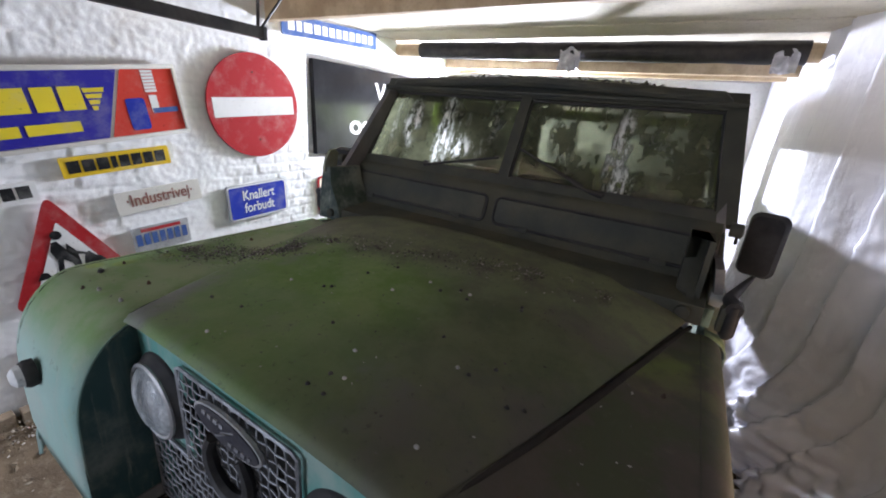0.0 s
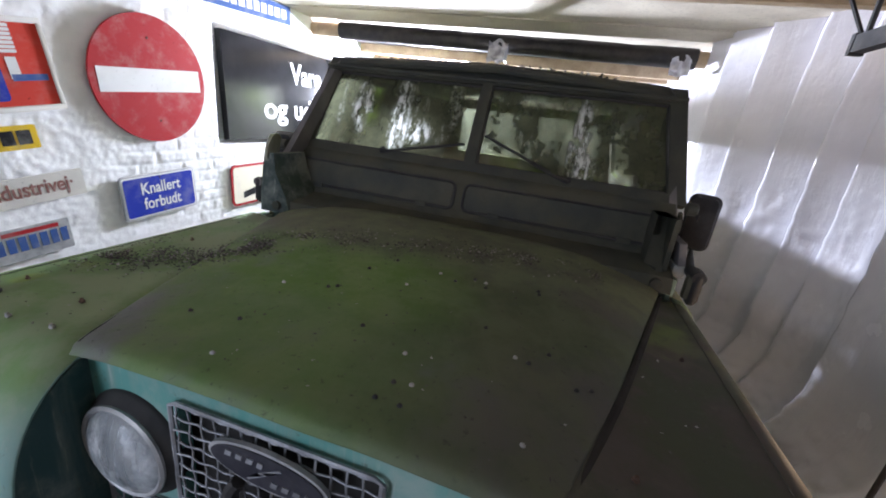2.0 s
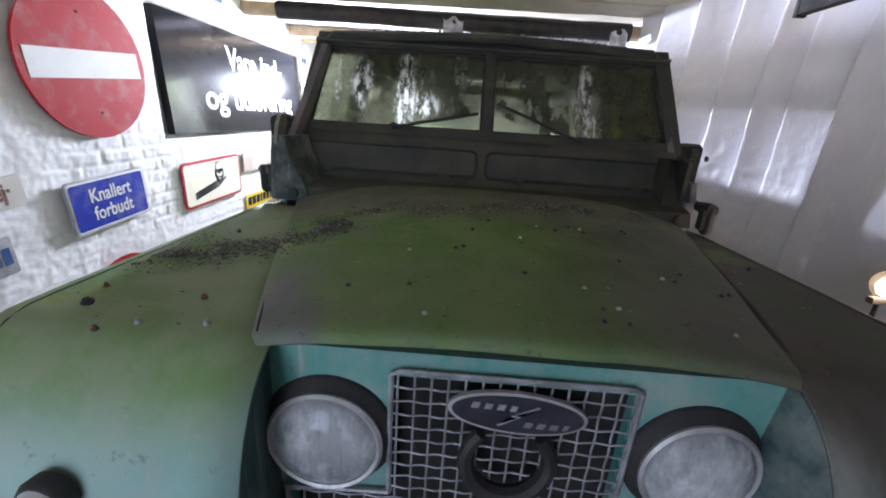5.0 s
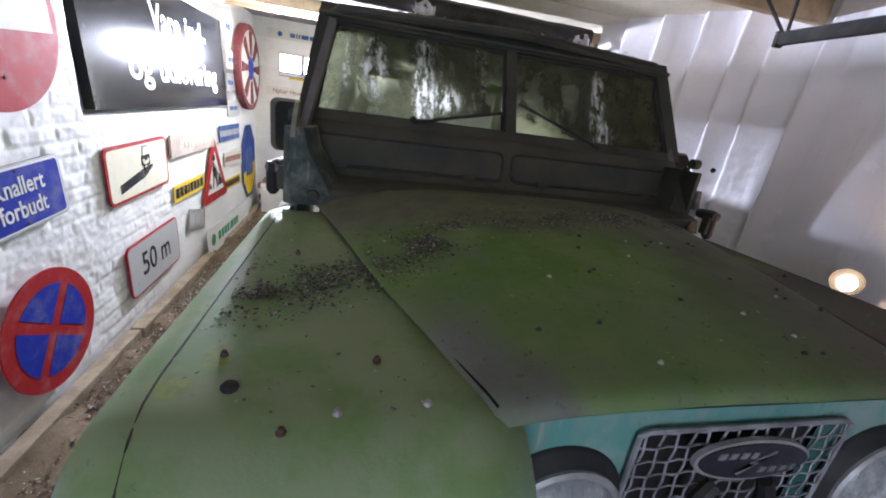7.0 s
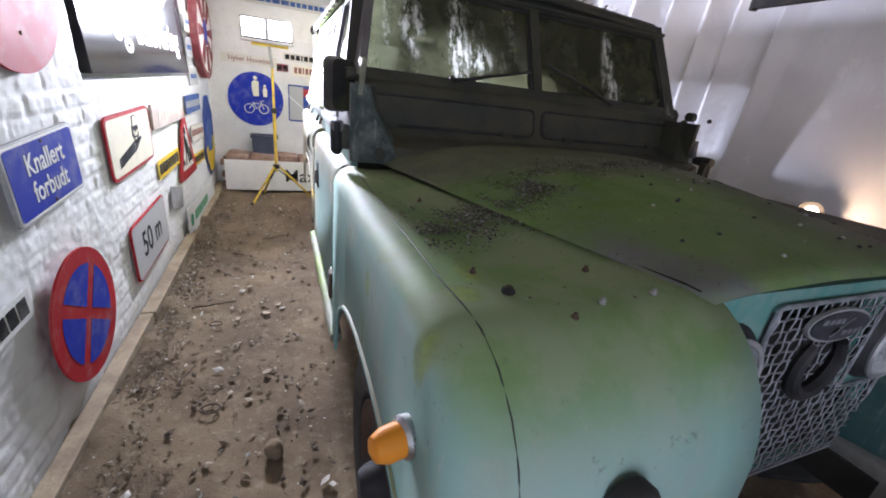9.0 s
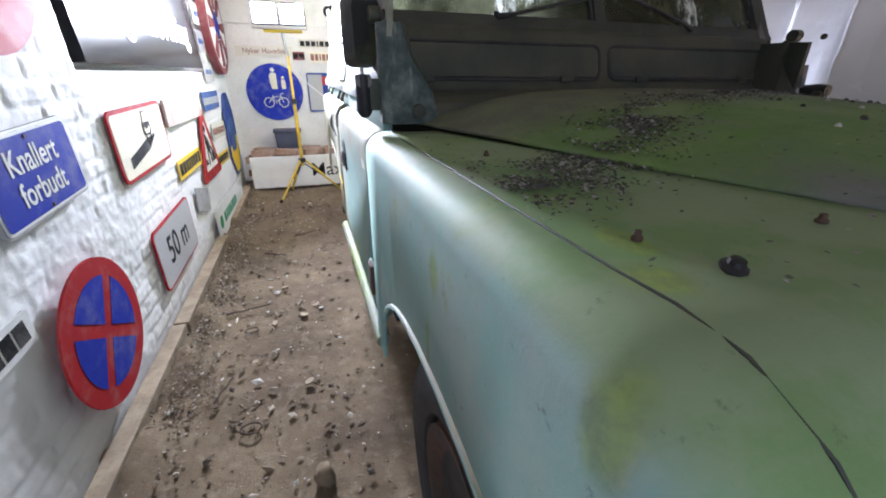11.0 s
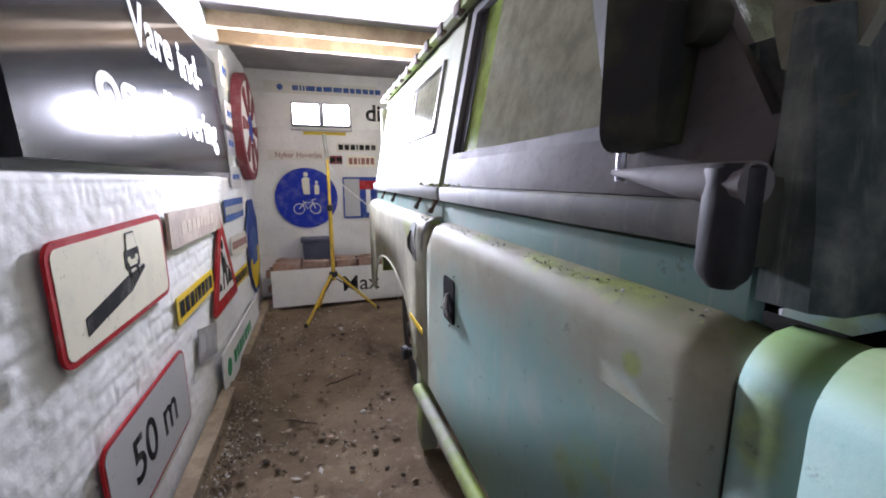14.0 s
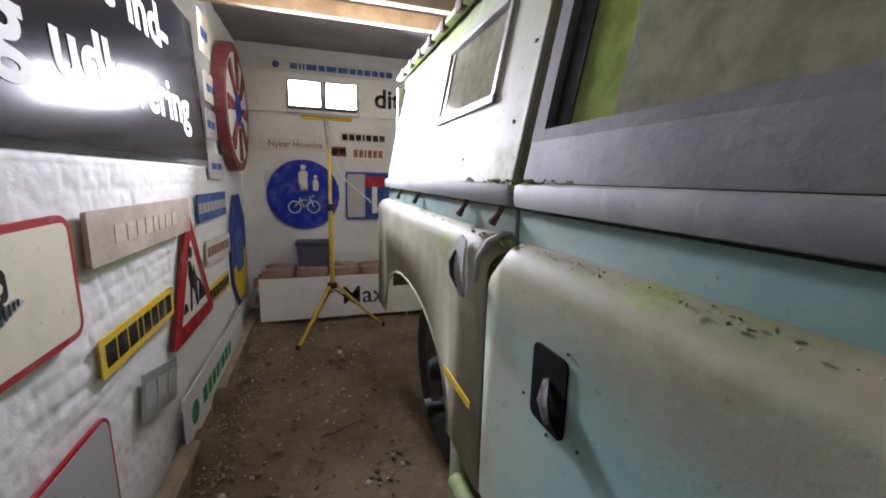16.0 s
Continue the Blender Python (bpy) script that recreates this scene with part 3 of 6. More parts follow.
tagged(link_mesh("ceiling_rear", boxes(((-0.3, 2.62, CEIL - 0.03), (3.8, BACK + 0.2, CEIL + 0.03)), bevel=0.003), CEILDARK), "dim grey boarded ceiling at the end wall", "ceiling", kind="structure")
# unseen slab added to stop light leaking between the ceiling boards
slab("roof_deck", (-0.4, Y0 - 0.25, CEIL + 0.06), (3.9, BACK + 0.25, CEIL + 0.14), CEILDARK, "unseen slab that keeps light out above the ceiling", "roof")
for y in (-1.9, -0.9, 0.1, 1.05, 3.15, 3.45):
    bm = boxes(((-0.05, y, CEIL - 0.115), (3.6, y + 0.05, CEIL - 0.002)), bevel=0.004)
    tagged(link_mesh("ceiling_joist", bm, PINE), "bare pine ceiling joist", "joist", kind="structure")

# polythene sheet on the east side: flat by the front, gathered in pleats where it swings in behind the car


def sheet_shape(u, v):
    y, z = -2.2 + 6.55 * u, 2.13 * (1 - v)
    x = 3.30 - 0.40 * smooth01(y, 1.1, 2.2) - 0.03 * smooth01(y, 2.3, 4.5)
    lean = y + 0.05 * (z - 1.2) + 0.012 * field(0.4 * y, z, 1.6, 29)
    knots = np.array([0.90, 1.02, 1.05, 1.27, 1.30, 1.42, 1.47, 1.63, 1.66, 1.83, 1.88, 2.06, 2.10, 2.33, 2.37, 2.6, 2.66, 2.9, 3.2, 3.6, 4.4])
    proud = np.array([0.0, 0.03, -0.035, 0.03, -0.02, 0.045, -0.035, 0.025, -0.045, 0.04, -0.02, 0.045, -0.035, 0.04, -0.03, 0.03, -0.03, 0.02, -0.01, 0.02, 0.0])
    x = x - np.interp(lean, knots, proud) * (1 - 0.35 * v)
    x = x + 0.012 * field(y, z, 1.8, 22) + 0.004 * field(y, 0.35 * z, 6, 23)
    crumple = smooth01(y, 0.8, 1.2) * (0.3 + 0.7 * smooth01(v, 0.3, 0.5))
    x = x + crumple * (0.011 * np.abs(field(y, 0.8 * z, 9, 26)) + 0.008 * np.abs(field(y, z, 19, 27)) + 0.003 * field(y, z, 40, 28))
    low = smooth01(v, 0.70, 1.0)
    x = x - low * (0.22 + 0.12 * field(y, z, 1.5, 24)) * smooth01(y, -0.3, 0.8)
    x = x - low * (0.16 * np.abs(field(y, z, 4.5, 31)) + 0.10 * np.abs(field(y, 1.6 * z, 11, 32)) + 0.03 * np.abs(field(y, 1.3 * z, 24, 33)))
    z = z + 0.02 * low * field(y, x, 7, 25)
    return x, y, np.maximum(z, 0.03)


sheet = grid_mesh("plastic_sheet", sheet_shape, 760, 150, SHEET, flip=True)
tagged(sheet, "milky creased polythene sheet hanging from the ceiling", "plastic sheet")

# the timber kerb along the foot of the sign wall
for y0, y1, x1, h in ((-2.4, -0.42, 0.07, 0.07), (-0.4, 1.42, 0.075, 0.065), (1.44, 2.62, 0.08, 0.06), (3.05, 4.35, 0.08, 0.05)):
    bm = boxes(((0.012, y0, -0.01), (x1, y1, h)), bevel=0.006)
    for v in bm.verts:
        v.co += 0.006 * Vector(noise.noise_vector(v.co * 3))
    tagged(link_mesh("kerb_plank", bm, PLANK), "damp pale timber plank along the wall foot", "plank", "kerb planks", kind="structure")

# wrapped pole under the ceiling
pole = base("roof_pole", (1.5, 2.36, 2.04), "round timber pole wrapped in black tar felt", "pole")
path = [Vector((0.0, 2.37, 2.05)).lerp(Vector((3.07, 2.35, 2.03)), k / 24) + Vector((0, 0.008 * noise.noise((k, 0, 0)), 0.008 * noise.noise((k, 5, 0)))) for k in range(25)]
part("pole_core", tube(path, 0.05, 14), PINE, pole, "bare timber ends")
part("felt_wrap", tube(path[2:23], [0.062 + 0.008 * noise.noise((k * 0.9, 2, 2)) for k in range(21)], 16), LOGWRAP, pole, "black tar felt")
for k, (x, s) in enumerate(((1.55, 1.0), (2.72, 0.8))):
    bm = bmesh.new()
    bmesh.ops.create_grid(bm, x_segments=8, y_segments=8, size=0.07 * s)
    for v in bm.verts:
        q = v.co.copy()
        v.co = Vector((x + q.x, 2.36 - 0.08 + 0.05 * noise.noise(q * 30), 1.97 + q.y + 0.03 * noise.noise(q * 22)))
    tagged(link_mesh("plastic_scrap", bm, FOIL, 60), "torn scrap of clear plastic hanging from the pole", "scrap", "plastic scraps")

# door rails that hang from the ceiling
for x, y1 in ((0.45, 0.72), (2.93, 0.91)):
    rail = base("door_rail", (x, y1 - 1, 1.86), "black steel garage door rail on hangers", "door rail", "door rails")
    part("track", boxes(((x - 0.018, -2.6, 1.835), (x + 0.018, y1, 1.842)), ((x - 0.018, -2.6, 1.842), (x - 0.012, y1, 1.885)), ((x + 0.012, -2.6, 1.842), (x + 0.018, y1, 1.885)), ((x - 0.02, y1 - 0.012, 1.828), (x + 0.02, y1 + 0.006, 1.89))), BLACKIRON, rail)
    part("hanger", tube([(x, y1 - 0.03, 1.86), (x, y1 - 0.02, CEIL - 0.03), (x, y1 - 0.02, CEIL + 0.005)], 0.008, 6), BLACKIRON, rail)
    part("hanger", tube([(x, y1 - 0.02, 1.87), (x + (0.03 if x < 1 else -0.05), y1 + 0.14, CEIL - 0.02), (x, y1 + 0.15, CEIL + 0.005)], 0.007, 6), BLACKIRON, rail)

# ---- the car ----
CX, XO = 1.735, 0.85
car = base("off_road_car", (CX, 1.25, 0), "old faded teal off-road car, mossy and dusty, on soft tyres", "car")
SIDES = (("near", 1), ("far", -1))


def across(x, side):
    """The x of a place on the sign-wall flank, or of its mirror on the other flank."""
    return x if side > 0 else 2 * CX - x


def bonnet_half(y):
    return 0.44 + (y + 0.37) * 0.313


def bonnet_mid(y):
    return CX + 0.016


def bonnet_rise(x, y):
    u = (x - bonnet_mid(y)) / bonnet_half(y)
    return 1.028 + 0.006 * float(smooth01(y, -0.3, 0.6)) + (0.03 + 0.052 * float(smooth01(y, -0.42, 0.45))) * (1 - min(1.0, abs(u)) ** 3)


def wing_edge(side):
    """The x of the outer wing flank, as on the near side."""
    return 0.838 if side > 0 else 0.868


def wing_top(y):
    """The height of the wing's top line."""
    if y > -0.33:
        return 1.022 - 0.008 * y
    return 0.7646 + 0.260 * math.sqrt(max(0.0, 1 - ((-0.33 - y) / 0.2) ** 2))


def skin(bm, rows, side, flip=False):
    """Faces between rows of places (x, y, z), mirrored for the far side."""
    made = [[bm.verts.new((across(x, side), y, z)) for x, y, z in row] for row in rows]
    for a, b in zip(made, made[1:]):
        for k in range(len(a) - 1):
            f = (a[k], a[k + 1], b[k + 1], b[k])
            bm.faces.new(f[::-1] if (side > 0) != flip else f)
    return made


def arch(c, rx, z0, rz, power=2.4, steps=18):
    """The outline of a wheel arch, from its front foot over the top to its rear foot."""
    out = []
    for k in range(steps + 1):
        a = math.pi * k / steps
        co, si = math.cos(a), math.sin(a)
        out.append((c - rx * math.copysign(abs(co) ** (2 / power), co), z0 + rz * abs(si) ** (2 / power)))
    return out


def dented(bm, amount, scale):
    for v in bm.verts:
        v.co += amount * Vector(noise.noise_vector(v.co * scale))
    return bm


def build_wing(side):
    """The outer skin of a front wing: rounded shoulder, curled nose, arch cut out; and the shade-toned cheek beside the
    grille.
    """
    edge_x = wing_edge(side)
    top = [(y, wing_top(y)) for y in (0.588, 0.45, 0.3, 0.15, 0.0, -0.12, -0.22, -0.33)]
    top += [(-0.33 - 0.2 * math.sin(a), 0.7646 + 0.260 * math.cos(a)) for a in (math.pi / 2 * k / 10 for k in range(1, 11))]
    top += [(-0.535, 0.68), (-0.537, 0.58), (-0.525, 0.47)]
    rows = []
    for i, (y, z) in enumerate(top):
        a, b = top[max(i - 1, 0)], top[min(i + 1, len(top) - 1)]
        t = Vector((b[0] - a[0], b[1] - a[1])).normalized()
        n = Vector((t.y, -t.x))
        n = -n if n.y < -0.5 or n.x > 0.3 else n
        r = 0.058 + 0.03 * max(0.0, min(1.0, (-0.3 - y) / 0.25))
        row = [(edge_x, y + n.x * (-0.9 * r - 0.03), z + n.y * (-0.9 * r - 0.03))]
        for k in range(9):
            q = math.pi / 2 * k / 8
            off = -0.9 * r + 0.9 * r * math.sin(q)
            row.append((edge_x + r - r * math.cos(q), y + n.x * off, z + n.y * off))
        xin = bonnet_mid(y) - bonnet_half(y) + 0.03 if side > 0 else 2 * CX - (bonnet_mid(y) + bonnet_half(y) - 0.03)
        if y < -0.36:
            xin = 1.345 if side > 0 else 2 * CX - 2.18
        for k in range(1, 6):
            row.append((edge_x + r + (xin - edge_x - r) * k / 5, y, z - 0.004 * math.sin(math.pi * k / 5)))
        rows.append(row)
    bm = bmesh.new()
    made = skin(bm, rows, side, flip=True)
    low = [(-0.5, 0.455)] + arch(-0.03, 0.5, 0.40, 0.33) + [(0.588, 0.36)]
    edge = [r[0] for r in made] + [bm.verts.new((across(edge_x, side), y, z)) for y, z in low]
    flank = bm.faces.new(edge if side < 0 else edge[::-1])
    bmesh.ops.triangulate(bm, faces=[flank])
    bmesh.ops.recalc_face_normals(bm, faces=bm.faces)
    cheek = bmesh.new()
    outline = [(r[-1][0], r[-1][1], r[-1][2] - 0.01) for r in rows if r[-1][1] < -0.3] + [(1.345, -0.33, 0.47), (1.345, -0.33, 0.9)]
    made = [[cheek.verts.new((across(x + dx, side), y, z)) for x, y, z in outline] for dx in (0.0, -0.012)]
    bmesh.ops.triangulate(cheek, faces=[cheek.faces.new(made[0]), cheek.faces.new(made[1][::-1])])
    for k in range(len(outline)):
        k2 = (k + 1) % len(outline)
        cheek.faces.new((made[0][k], made[0][k2], made[1][k2], made[1][k]))
    bmesh.ops.recalc_face_normals(cheek, faces=cheek.faces)
    return bm, cheek


def build_flank(y0, y1, side, z0, wheel=None, x=XO, round_front=0.0, round_rear=0.0, lift=0.0):
    """A lower body side with its rounded shoulder; wheel: an arch cut into it; round_*: corner radii at the shoulder."""
    bm = bmesh.new()
    n = max(2, int((y1 - y0) / 0.05))
    ys = [y0 + (y1 - y0) * k / n for k in range(n + 1)]
    rows = []
    for y in ys:
        drop = -lift
        for edge, r in ((y0, round_front), (y1, round_rear)):
            d = abs(y - edge)
            if r and d < r:
                drop = max(drop, r - math.sqrt(max(0.0, r * r - (r - d) ** 2)) - lift)
        row = [(x, y, 0.885 - drop), (x, y, 0.918 - drop)]
        for k in range(7):
            q = math.pi / 2 * k / 6
            row.append((x + 0.05 - 0.05 * math.cos(q), y, 0.955 + 0.05 * math.sin(q) - drop))
        row.append((x + 0.065, y, 1.007 - drop))
        rows.append(row)
    made = skin(bm, rows, side, flip=True)
    low = [(y0, z0)] + (wheel or []) + [(y1, z0)]
    edge = [r[0] for r in made][::-1] + [bm.verts.new((across(x, side), y, z)) for y, z in low]
    f = bm.faces.new(edge)
    bmesh.ops.triangulate(bm, faces=[f])
    bmesh.ops.recalc_face_normals(bm, faces=bm.faces)
    return bm


def thick(ob, depth, offset=-1):
    m = ob.modifiers.new("thickness", "SOLIDIFY")
    m.thickness, m.offset = depth, offset
    return ob


LEAN = 0.19


def flank_pose(side, z=1.108, x=0.90):
    """The slope of the upper side: local x runs forward on the near flank (back on the far one), y up the side, z outward."""
    if side > 0:
        cols = (Vector((0, -1, 0)), Vector((LEAN, 0, 1)).normalized(), Vector((-1, 0, LEAN)).normalized())
    else:
        cols = (Vector((0, 1, 0)), Vector((-LEAN, 0, 1)).normalized(), Vector((1, 0, LEAN)).normalized())
    m = Matrix(cols).transposed().to_4x4()
    m.translation = (across(x, side), 0, z)
    return m


def flank_boxes(side, spans, bevel=0.003):
    """Boxes on the upper side: spans of y, height up the slope, and depth outward."""
    m, bm = flank_pose(side), bmesh.new()
    for (y0, y1), (v0, v1), (d0, d1) in spans:
        x0, x1 = (-y1, -y0) if side > 0 else (y0, y1)
        add_box(bm, (x0, v0, d0), (x1, v1, d1), bevel, m)
    return bm


def cell_plate(xs, zs, holes, d0, d1):
    """One welded plate over the cells of a grid, with the named cells left open; local z is its depth."""
    bm = bmesh.new()
    at = {}

    def v(i, j, q):
        if (i, j, q) not in at:
            at[i, j, q] = bm.verts.new((xs[i], zs[j], (d0, d1)[q]))
        return at[i, j, q]

    cells = {(i, j) for i in range(len(xs) - 1) for j in range(len(zs) - 1)} - set(holes)
    for i, j in sorted(cells):
        for q in (0, 1):
            bm.faces.new((v(i, j, q), v(i + 1, j, q), v(i + 1, j + 1, q), v(i, j + 1, q)))
        for (di, dj), (p, s) in (((-1, 0), ((0, 0), (0, 1))), ((1, 0), ((1, 0), (1, 1))), ((0, -1), ((0, 0), (1, 0))), ((0, 1), ((0, 1), (1, 1)))):
            if (i + di, j + dj) not in cells:
                bm.faces.new((v(i + p[0], j + p[1], 0), v(i + s[0], j + s[1], 0), v(i + s[0], j + s[1], 1), v(i + p[0], j + p[1], 1)))
    bmesh.ops.recalc_face_normals(bm, faces=bm.faces)
    return bm


def flank_panel(side, ys, vs, d0, d1):
    """A plate on the upper side with a hole in its middle cell."""
    k = -1 if side > 0 else 1
    bm = cell_plate([k * y for y in ys], vs, [(1, 1)], d0, d1)
    bmesh.ops.transform(bm, matrix=flank_pose(side), verts=bm.verts)
    return bm


def flank_plate(side, outline, d0, d1):
    bm = prism([((-y if side > 0 else y), v) for y, v in outline], d1 - d0, z0=d0)
    bmesh.ops.recalc_face_normals(bm, faces=bm.faces)
    bmesh.ops.transform(bm, matrix=flank_pose(side), verts=bm.verts)
    return bm


# inner dark body: engine bay, floor pan, chassis
part("underbody", boxes(((1.1, -0.3, 0.4), (2.37, 0.6, 0.98)), ((0.9, 0.62, 0.42), (2.57, 1.66, 0.50)), ((1.12, 1.66, 0.42), (2.35, 2.98, 0.56)), ((1.25, -0.5, 0.36), (1.36, 3.0, 0.46)), ((2.11, -0.5, 0.36), (2.22, 3.0, 0.46)), ((0.9, 0.6, 0.42), (2.57, 0.66, 0.98))), GAP, car, smooth=None)

for word, side in SIDES:
    wing_mesh, cheek_mesh = build_wing(side)
    wing = part("front_wing", wing_mesh, WINGTOP if side > 0 else SHADEWING, car, "mossy green front wing over faded teal sides" if side > 0 else "front wing in paint browned and darkened for shade", smooth=50)
    thick(wing, 0.005)
    part("inner_cheek", cheek_mesh, CHEEK, wing, "teal inner wing beside the grille, darkened for shade", smooth=None)
    we = wing_edge(side)
    seam = [(across(we + 0.062 + 0.028 * max(0.0, min(1.0, (-0.3 - y) / 0.25)), side), y, wing_top(y) + 0.0005) for y in (0.58, 0.45, 0.3, 0.15, 0.0, -0.1, -0.2, -0.27, -0.33, -0.38, -0.43, -0.47, -0.5, -0.52)]
    part("wing_seam", tube(seam, 0.0013, 6), DARKGREEN, wing)
    lip = [(across(we - 0.001, side), y, z) for y, z in arch(-0.03, 0.5, 0.40, 0.33)]
    part("arch_lip", tube(lip, 0.006, 6), PAINT, wing)
    for k, (x, y, s, drop, lean) in enumerate(((0.985, -0.30, 0.7, 0.001, 0.0), (1.115, -0.355, 0.4, 0.001, 0.0), (1.225, -0.345, 0.4, 0.001, 0.0), (1.165, -0.245, 0.4, 0.001, 0.0), (1.055, -0.375, 0.4, 0.006, 0.0), (0.96, -0.225, 0.35, 0.001, 0.0), (1.0, 0.2, 0.35, 0.001, 0.0))):
        part("wing_bolt", lathe([(0, 0.015 * s), (0.003, 0.016 * s), (0.005, 0.01 * s), (0.009, 0.009 * s), (0.010, 0.0)], (across(x, side), y, wing_top(y) - drop), (lean * side, -0.3 if k < 3 else 0, 1), 9), BLACKIRON if k == 0 else GALV if k < 3 and side > 0 else RUST, wing, "dark bolt and washer" if k == 0 else "")
    light = part("side_light", lathe([(0, 0.036), (0.02, 0.038), (0.03, 0.033)], (across(1.08, side), -0.525, 0.83), (0, -1, 0), 20), RUBBER, wing)
    part("lens", lathe([(0.028, 0.03), (0.045, 0.026), (0.055, 0.014), (0.057, 0.0)], (across(1.08, side), -0.525, 0.83), (0, -1, 0), 20), CLEARLENS, light, "clear lens")
    spot = (across(we + 0.002, side), -0.36, 0.845)
    turn = part("indicator", lathe([(0, 0.031), (0.012, 0.032), (0.018, 0.027)], spot, (-side, -0.25, 0), 20), CHROME, wing, "chrome-ringed indicator")
    part("lens", lathe([(0.015, 0.026), (0.04, 0.025), (0.055, 0.018), (0.062, 0.0)], spot, (-side, -0.25, 0), 20), AMBER, turn, "amber lens")

    strip = part("hinge_pillar", build_flank(0.591, 0.6475, side, 0.40, x=XO + 0.004, lift=0.004), WINGTOP, car, "mossy hinge pillar")
    thick(strip, 0.006)
    for z in (0.575,):
        part("hinge", boxes(((min(across(XO - 0.022, side), across(XO + 0.004, side)), 0.605, z - 0.05), (max(across(XO - 0.022, side), across(XO + 0.004, side)), 0.655, z + 0.05)), bevel=0.006), RUST, strip, "rusty door hinge")
        part("hinge_leaf", boxes(((min(across(XO - 0.008, side), across(XO, side)), 0.645, z - 0.012), (max(across(XO - 0.008, side), across(XO, side)), 0.72, z + 0.025)), bevel=0.003), PAINT, strip)

    door = part("front_door", build_flank(0.651, 1.598, side, 0.425, round_rear=0.05, round_front=0.008), PAINT, car, "faded teal door with a recessed handle")
    thick(door, 0.008)
    hx = sorted((across(XO - 0.0035, side), across(XO + 0.03, side)))
    # raised black plate put in for the shade of an uncut recess
    rec = prism(rounded(0.084, 0.126, 0.014), 0.004)
    bmesh.ops.transform(rec, matrix=Matrix.Translation((across(XO - 0.0005, side), 1.373, 0.81)) @ Matrix.Rotation(radians(90) * (-side), 4, "Y") @ Matrix.Rotation(radians(90), 4, "Z"), verts=rec.verts)
    plate = part("handle_recess", rec, VOID, door, "black plate for the shaded handle recess")
    part("handle", tube([(across(XO - 0.01, side), 1.36, 0.765), (across(XO - 0.016, side), 1.364, 0.80), (across(XO - 0.008, side), 1.37, 0.83)], [0.006, 0.009, 0.005], 8), CHROME, plate, "tarnished chrome lever")
    for y, z, r in ((1.3, 0.76, 0.003), (1.44, 0.765, 0.003), (1.335, 0.885, 0.0025), (1.37, 0.735, 0.003)):
        part("door_rivet", lathe([(0, r), (0.003, r * 0.8), (0.004, 0.0)], (across(XO - 0.001, side), y, z), (-side, 0, 0), 8), RUST, door)
    for y in (0.805, 0.87):
        part("shoulder_bolt", lathe([(0, 0.0026), (0.0012, 0.0027), (0.0025, 0.002), (0.003, 0.0)], (across(XO + 0.03, side), y, 0.999), (-side, 0, 1), 9), GALV, door, "pale bolt head")
    part("waist_band", boxes(((min(across(0.906, side), across(0.93, side)), 0.68, 0.985), (max(across(0.906, side), across(0.93, side)), 1.585, 1.064)), bevel=0.002), BANDTEAL, door)
    part("waist_capping", dented(boxes(((min(across(0.884, side), across(0.93, side)), 0.69, 1.068), (max(across(0.884, side), across(0.93, side)), 1.585, 1.118)), bevel=0.016), 0.002, 12), CAPPING, door, "dull mossy galvanised capping")
    part("door_top", flank_boxes(side, (((0.677, 1.57), (0.01, 0.09), (-0.02, 0.004)),)), GREYDOOR, door, "grey door top")
    front = 0.685 if side > 0 else 0.80
    frame_outline = ((front, 0.087), (1.57, 0.087), (1.57, 0.55), (0.955 if side > 0 else 1.02, 0.55))
    inner_outline = ((0.835, 0.108), (1.535, 0.108), (1.535, 0.52), (1.05, 0.52))
    bm = bmesh.new()
    rings = [[bm.verts.new(((-y if side > 0 else y), v, d)) for y, v in outline] for outline, d in ((frame_outline, 0.004), (inner_outline, 0.004), (inner_outline, -0.022), (frame_outline, -0.022))]
    for p, q in zip(rings, rings[1:] + rings[:1]):
        for k in range(4):
            bm.faces.new((p[k], p[(k + 1) % 4], q[(k + 1) % 4], q[k]))
    bmesh.ops.recalc_face_normals(bm, faces=bm.faces)
    bmesh.ops.transform(bm, matrix=flank_pose(side), verts=bm.verts)
    window = part("door_window", bm, GREYDOOR, door, "sliding window in a grey frame", smooth=None)
    part("pane", flank_plate(side, ((0.84, 0.108), (1.385, 0.108), (1.385, 0.52), (1.05, 0.52)), -0.012, -0.008), SIDEGLASS, window).visible_shadow = False
    part("pane", flank_plate(side, ((1.36, 0.108), (1.5, 0.108), (1.5, 0.52), (1.36, 0.52)), -0.020, -0.016), MOSSGLASS, window, "moss-streaked pane").visible_shadow = False
    for span, deep in (((1.49, 1.535), (-0.02, -0.012)),):
        part("pane_channel", flank_boxes(side, ((span, (0.108, 0.52), deep),)), BLACKPLASTIC, window)

    tub = part("rear_body_side", build_flank(1.612, 3.02, side, 0.41, wheel=arch(2.30, 0.50, 0.42, 0.305, 2.2), round_front=0.03), PAINT, car, "dusty pale green rear body side")
    thick(tub, 0.008)
    part("arch_lip", tube([(across(XO + 0.002, side), y, z) for y, z in arch(2.30, 0.50, 0.42, 0.305, 2.2)], 0.006, 6), PAINT, tub)
    part("waist_band", boxes(((min(across(0.906, side), across(0.93, side)), 1.60, 0.985), (max(across(0.906, side), across(0.93, side)), 3.0, 1.064)), bevel=0.002), BANDTEAL, tub)
    part("waist_capping", dented(boxes(((min(across(0.884, side), across(0.93, side)), 1.60, 1.068), (max(across(0.884, side), across(0.93, side)), 3.03, 1.118)), bevel=0.016), 0.002, 12), CAPPING, tub, "dull mossy galvanised capping")
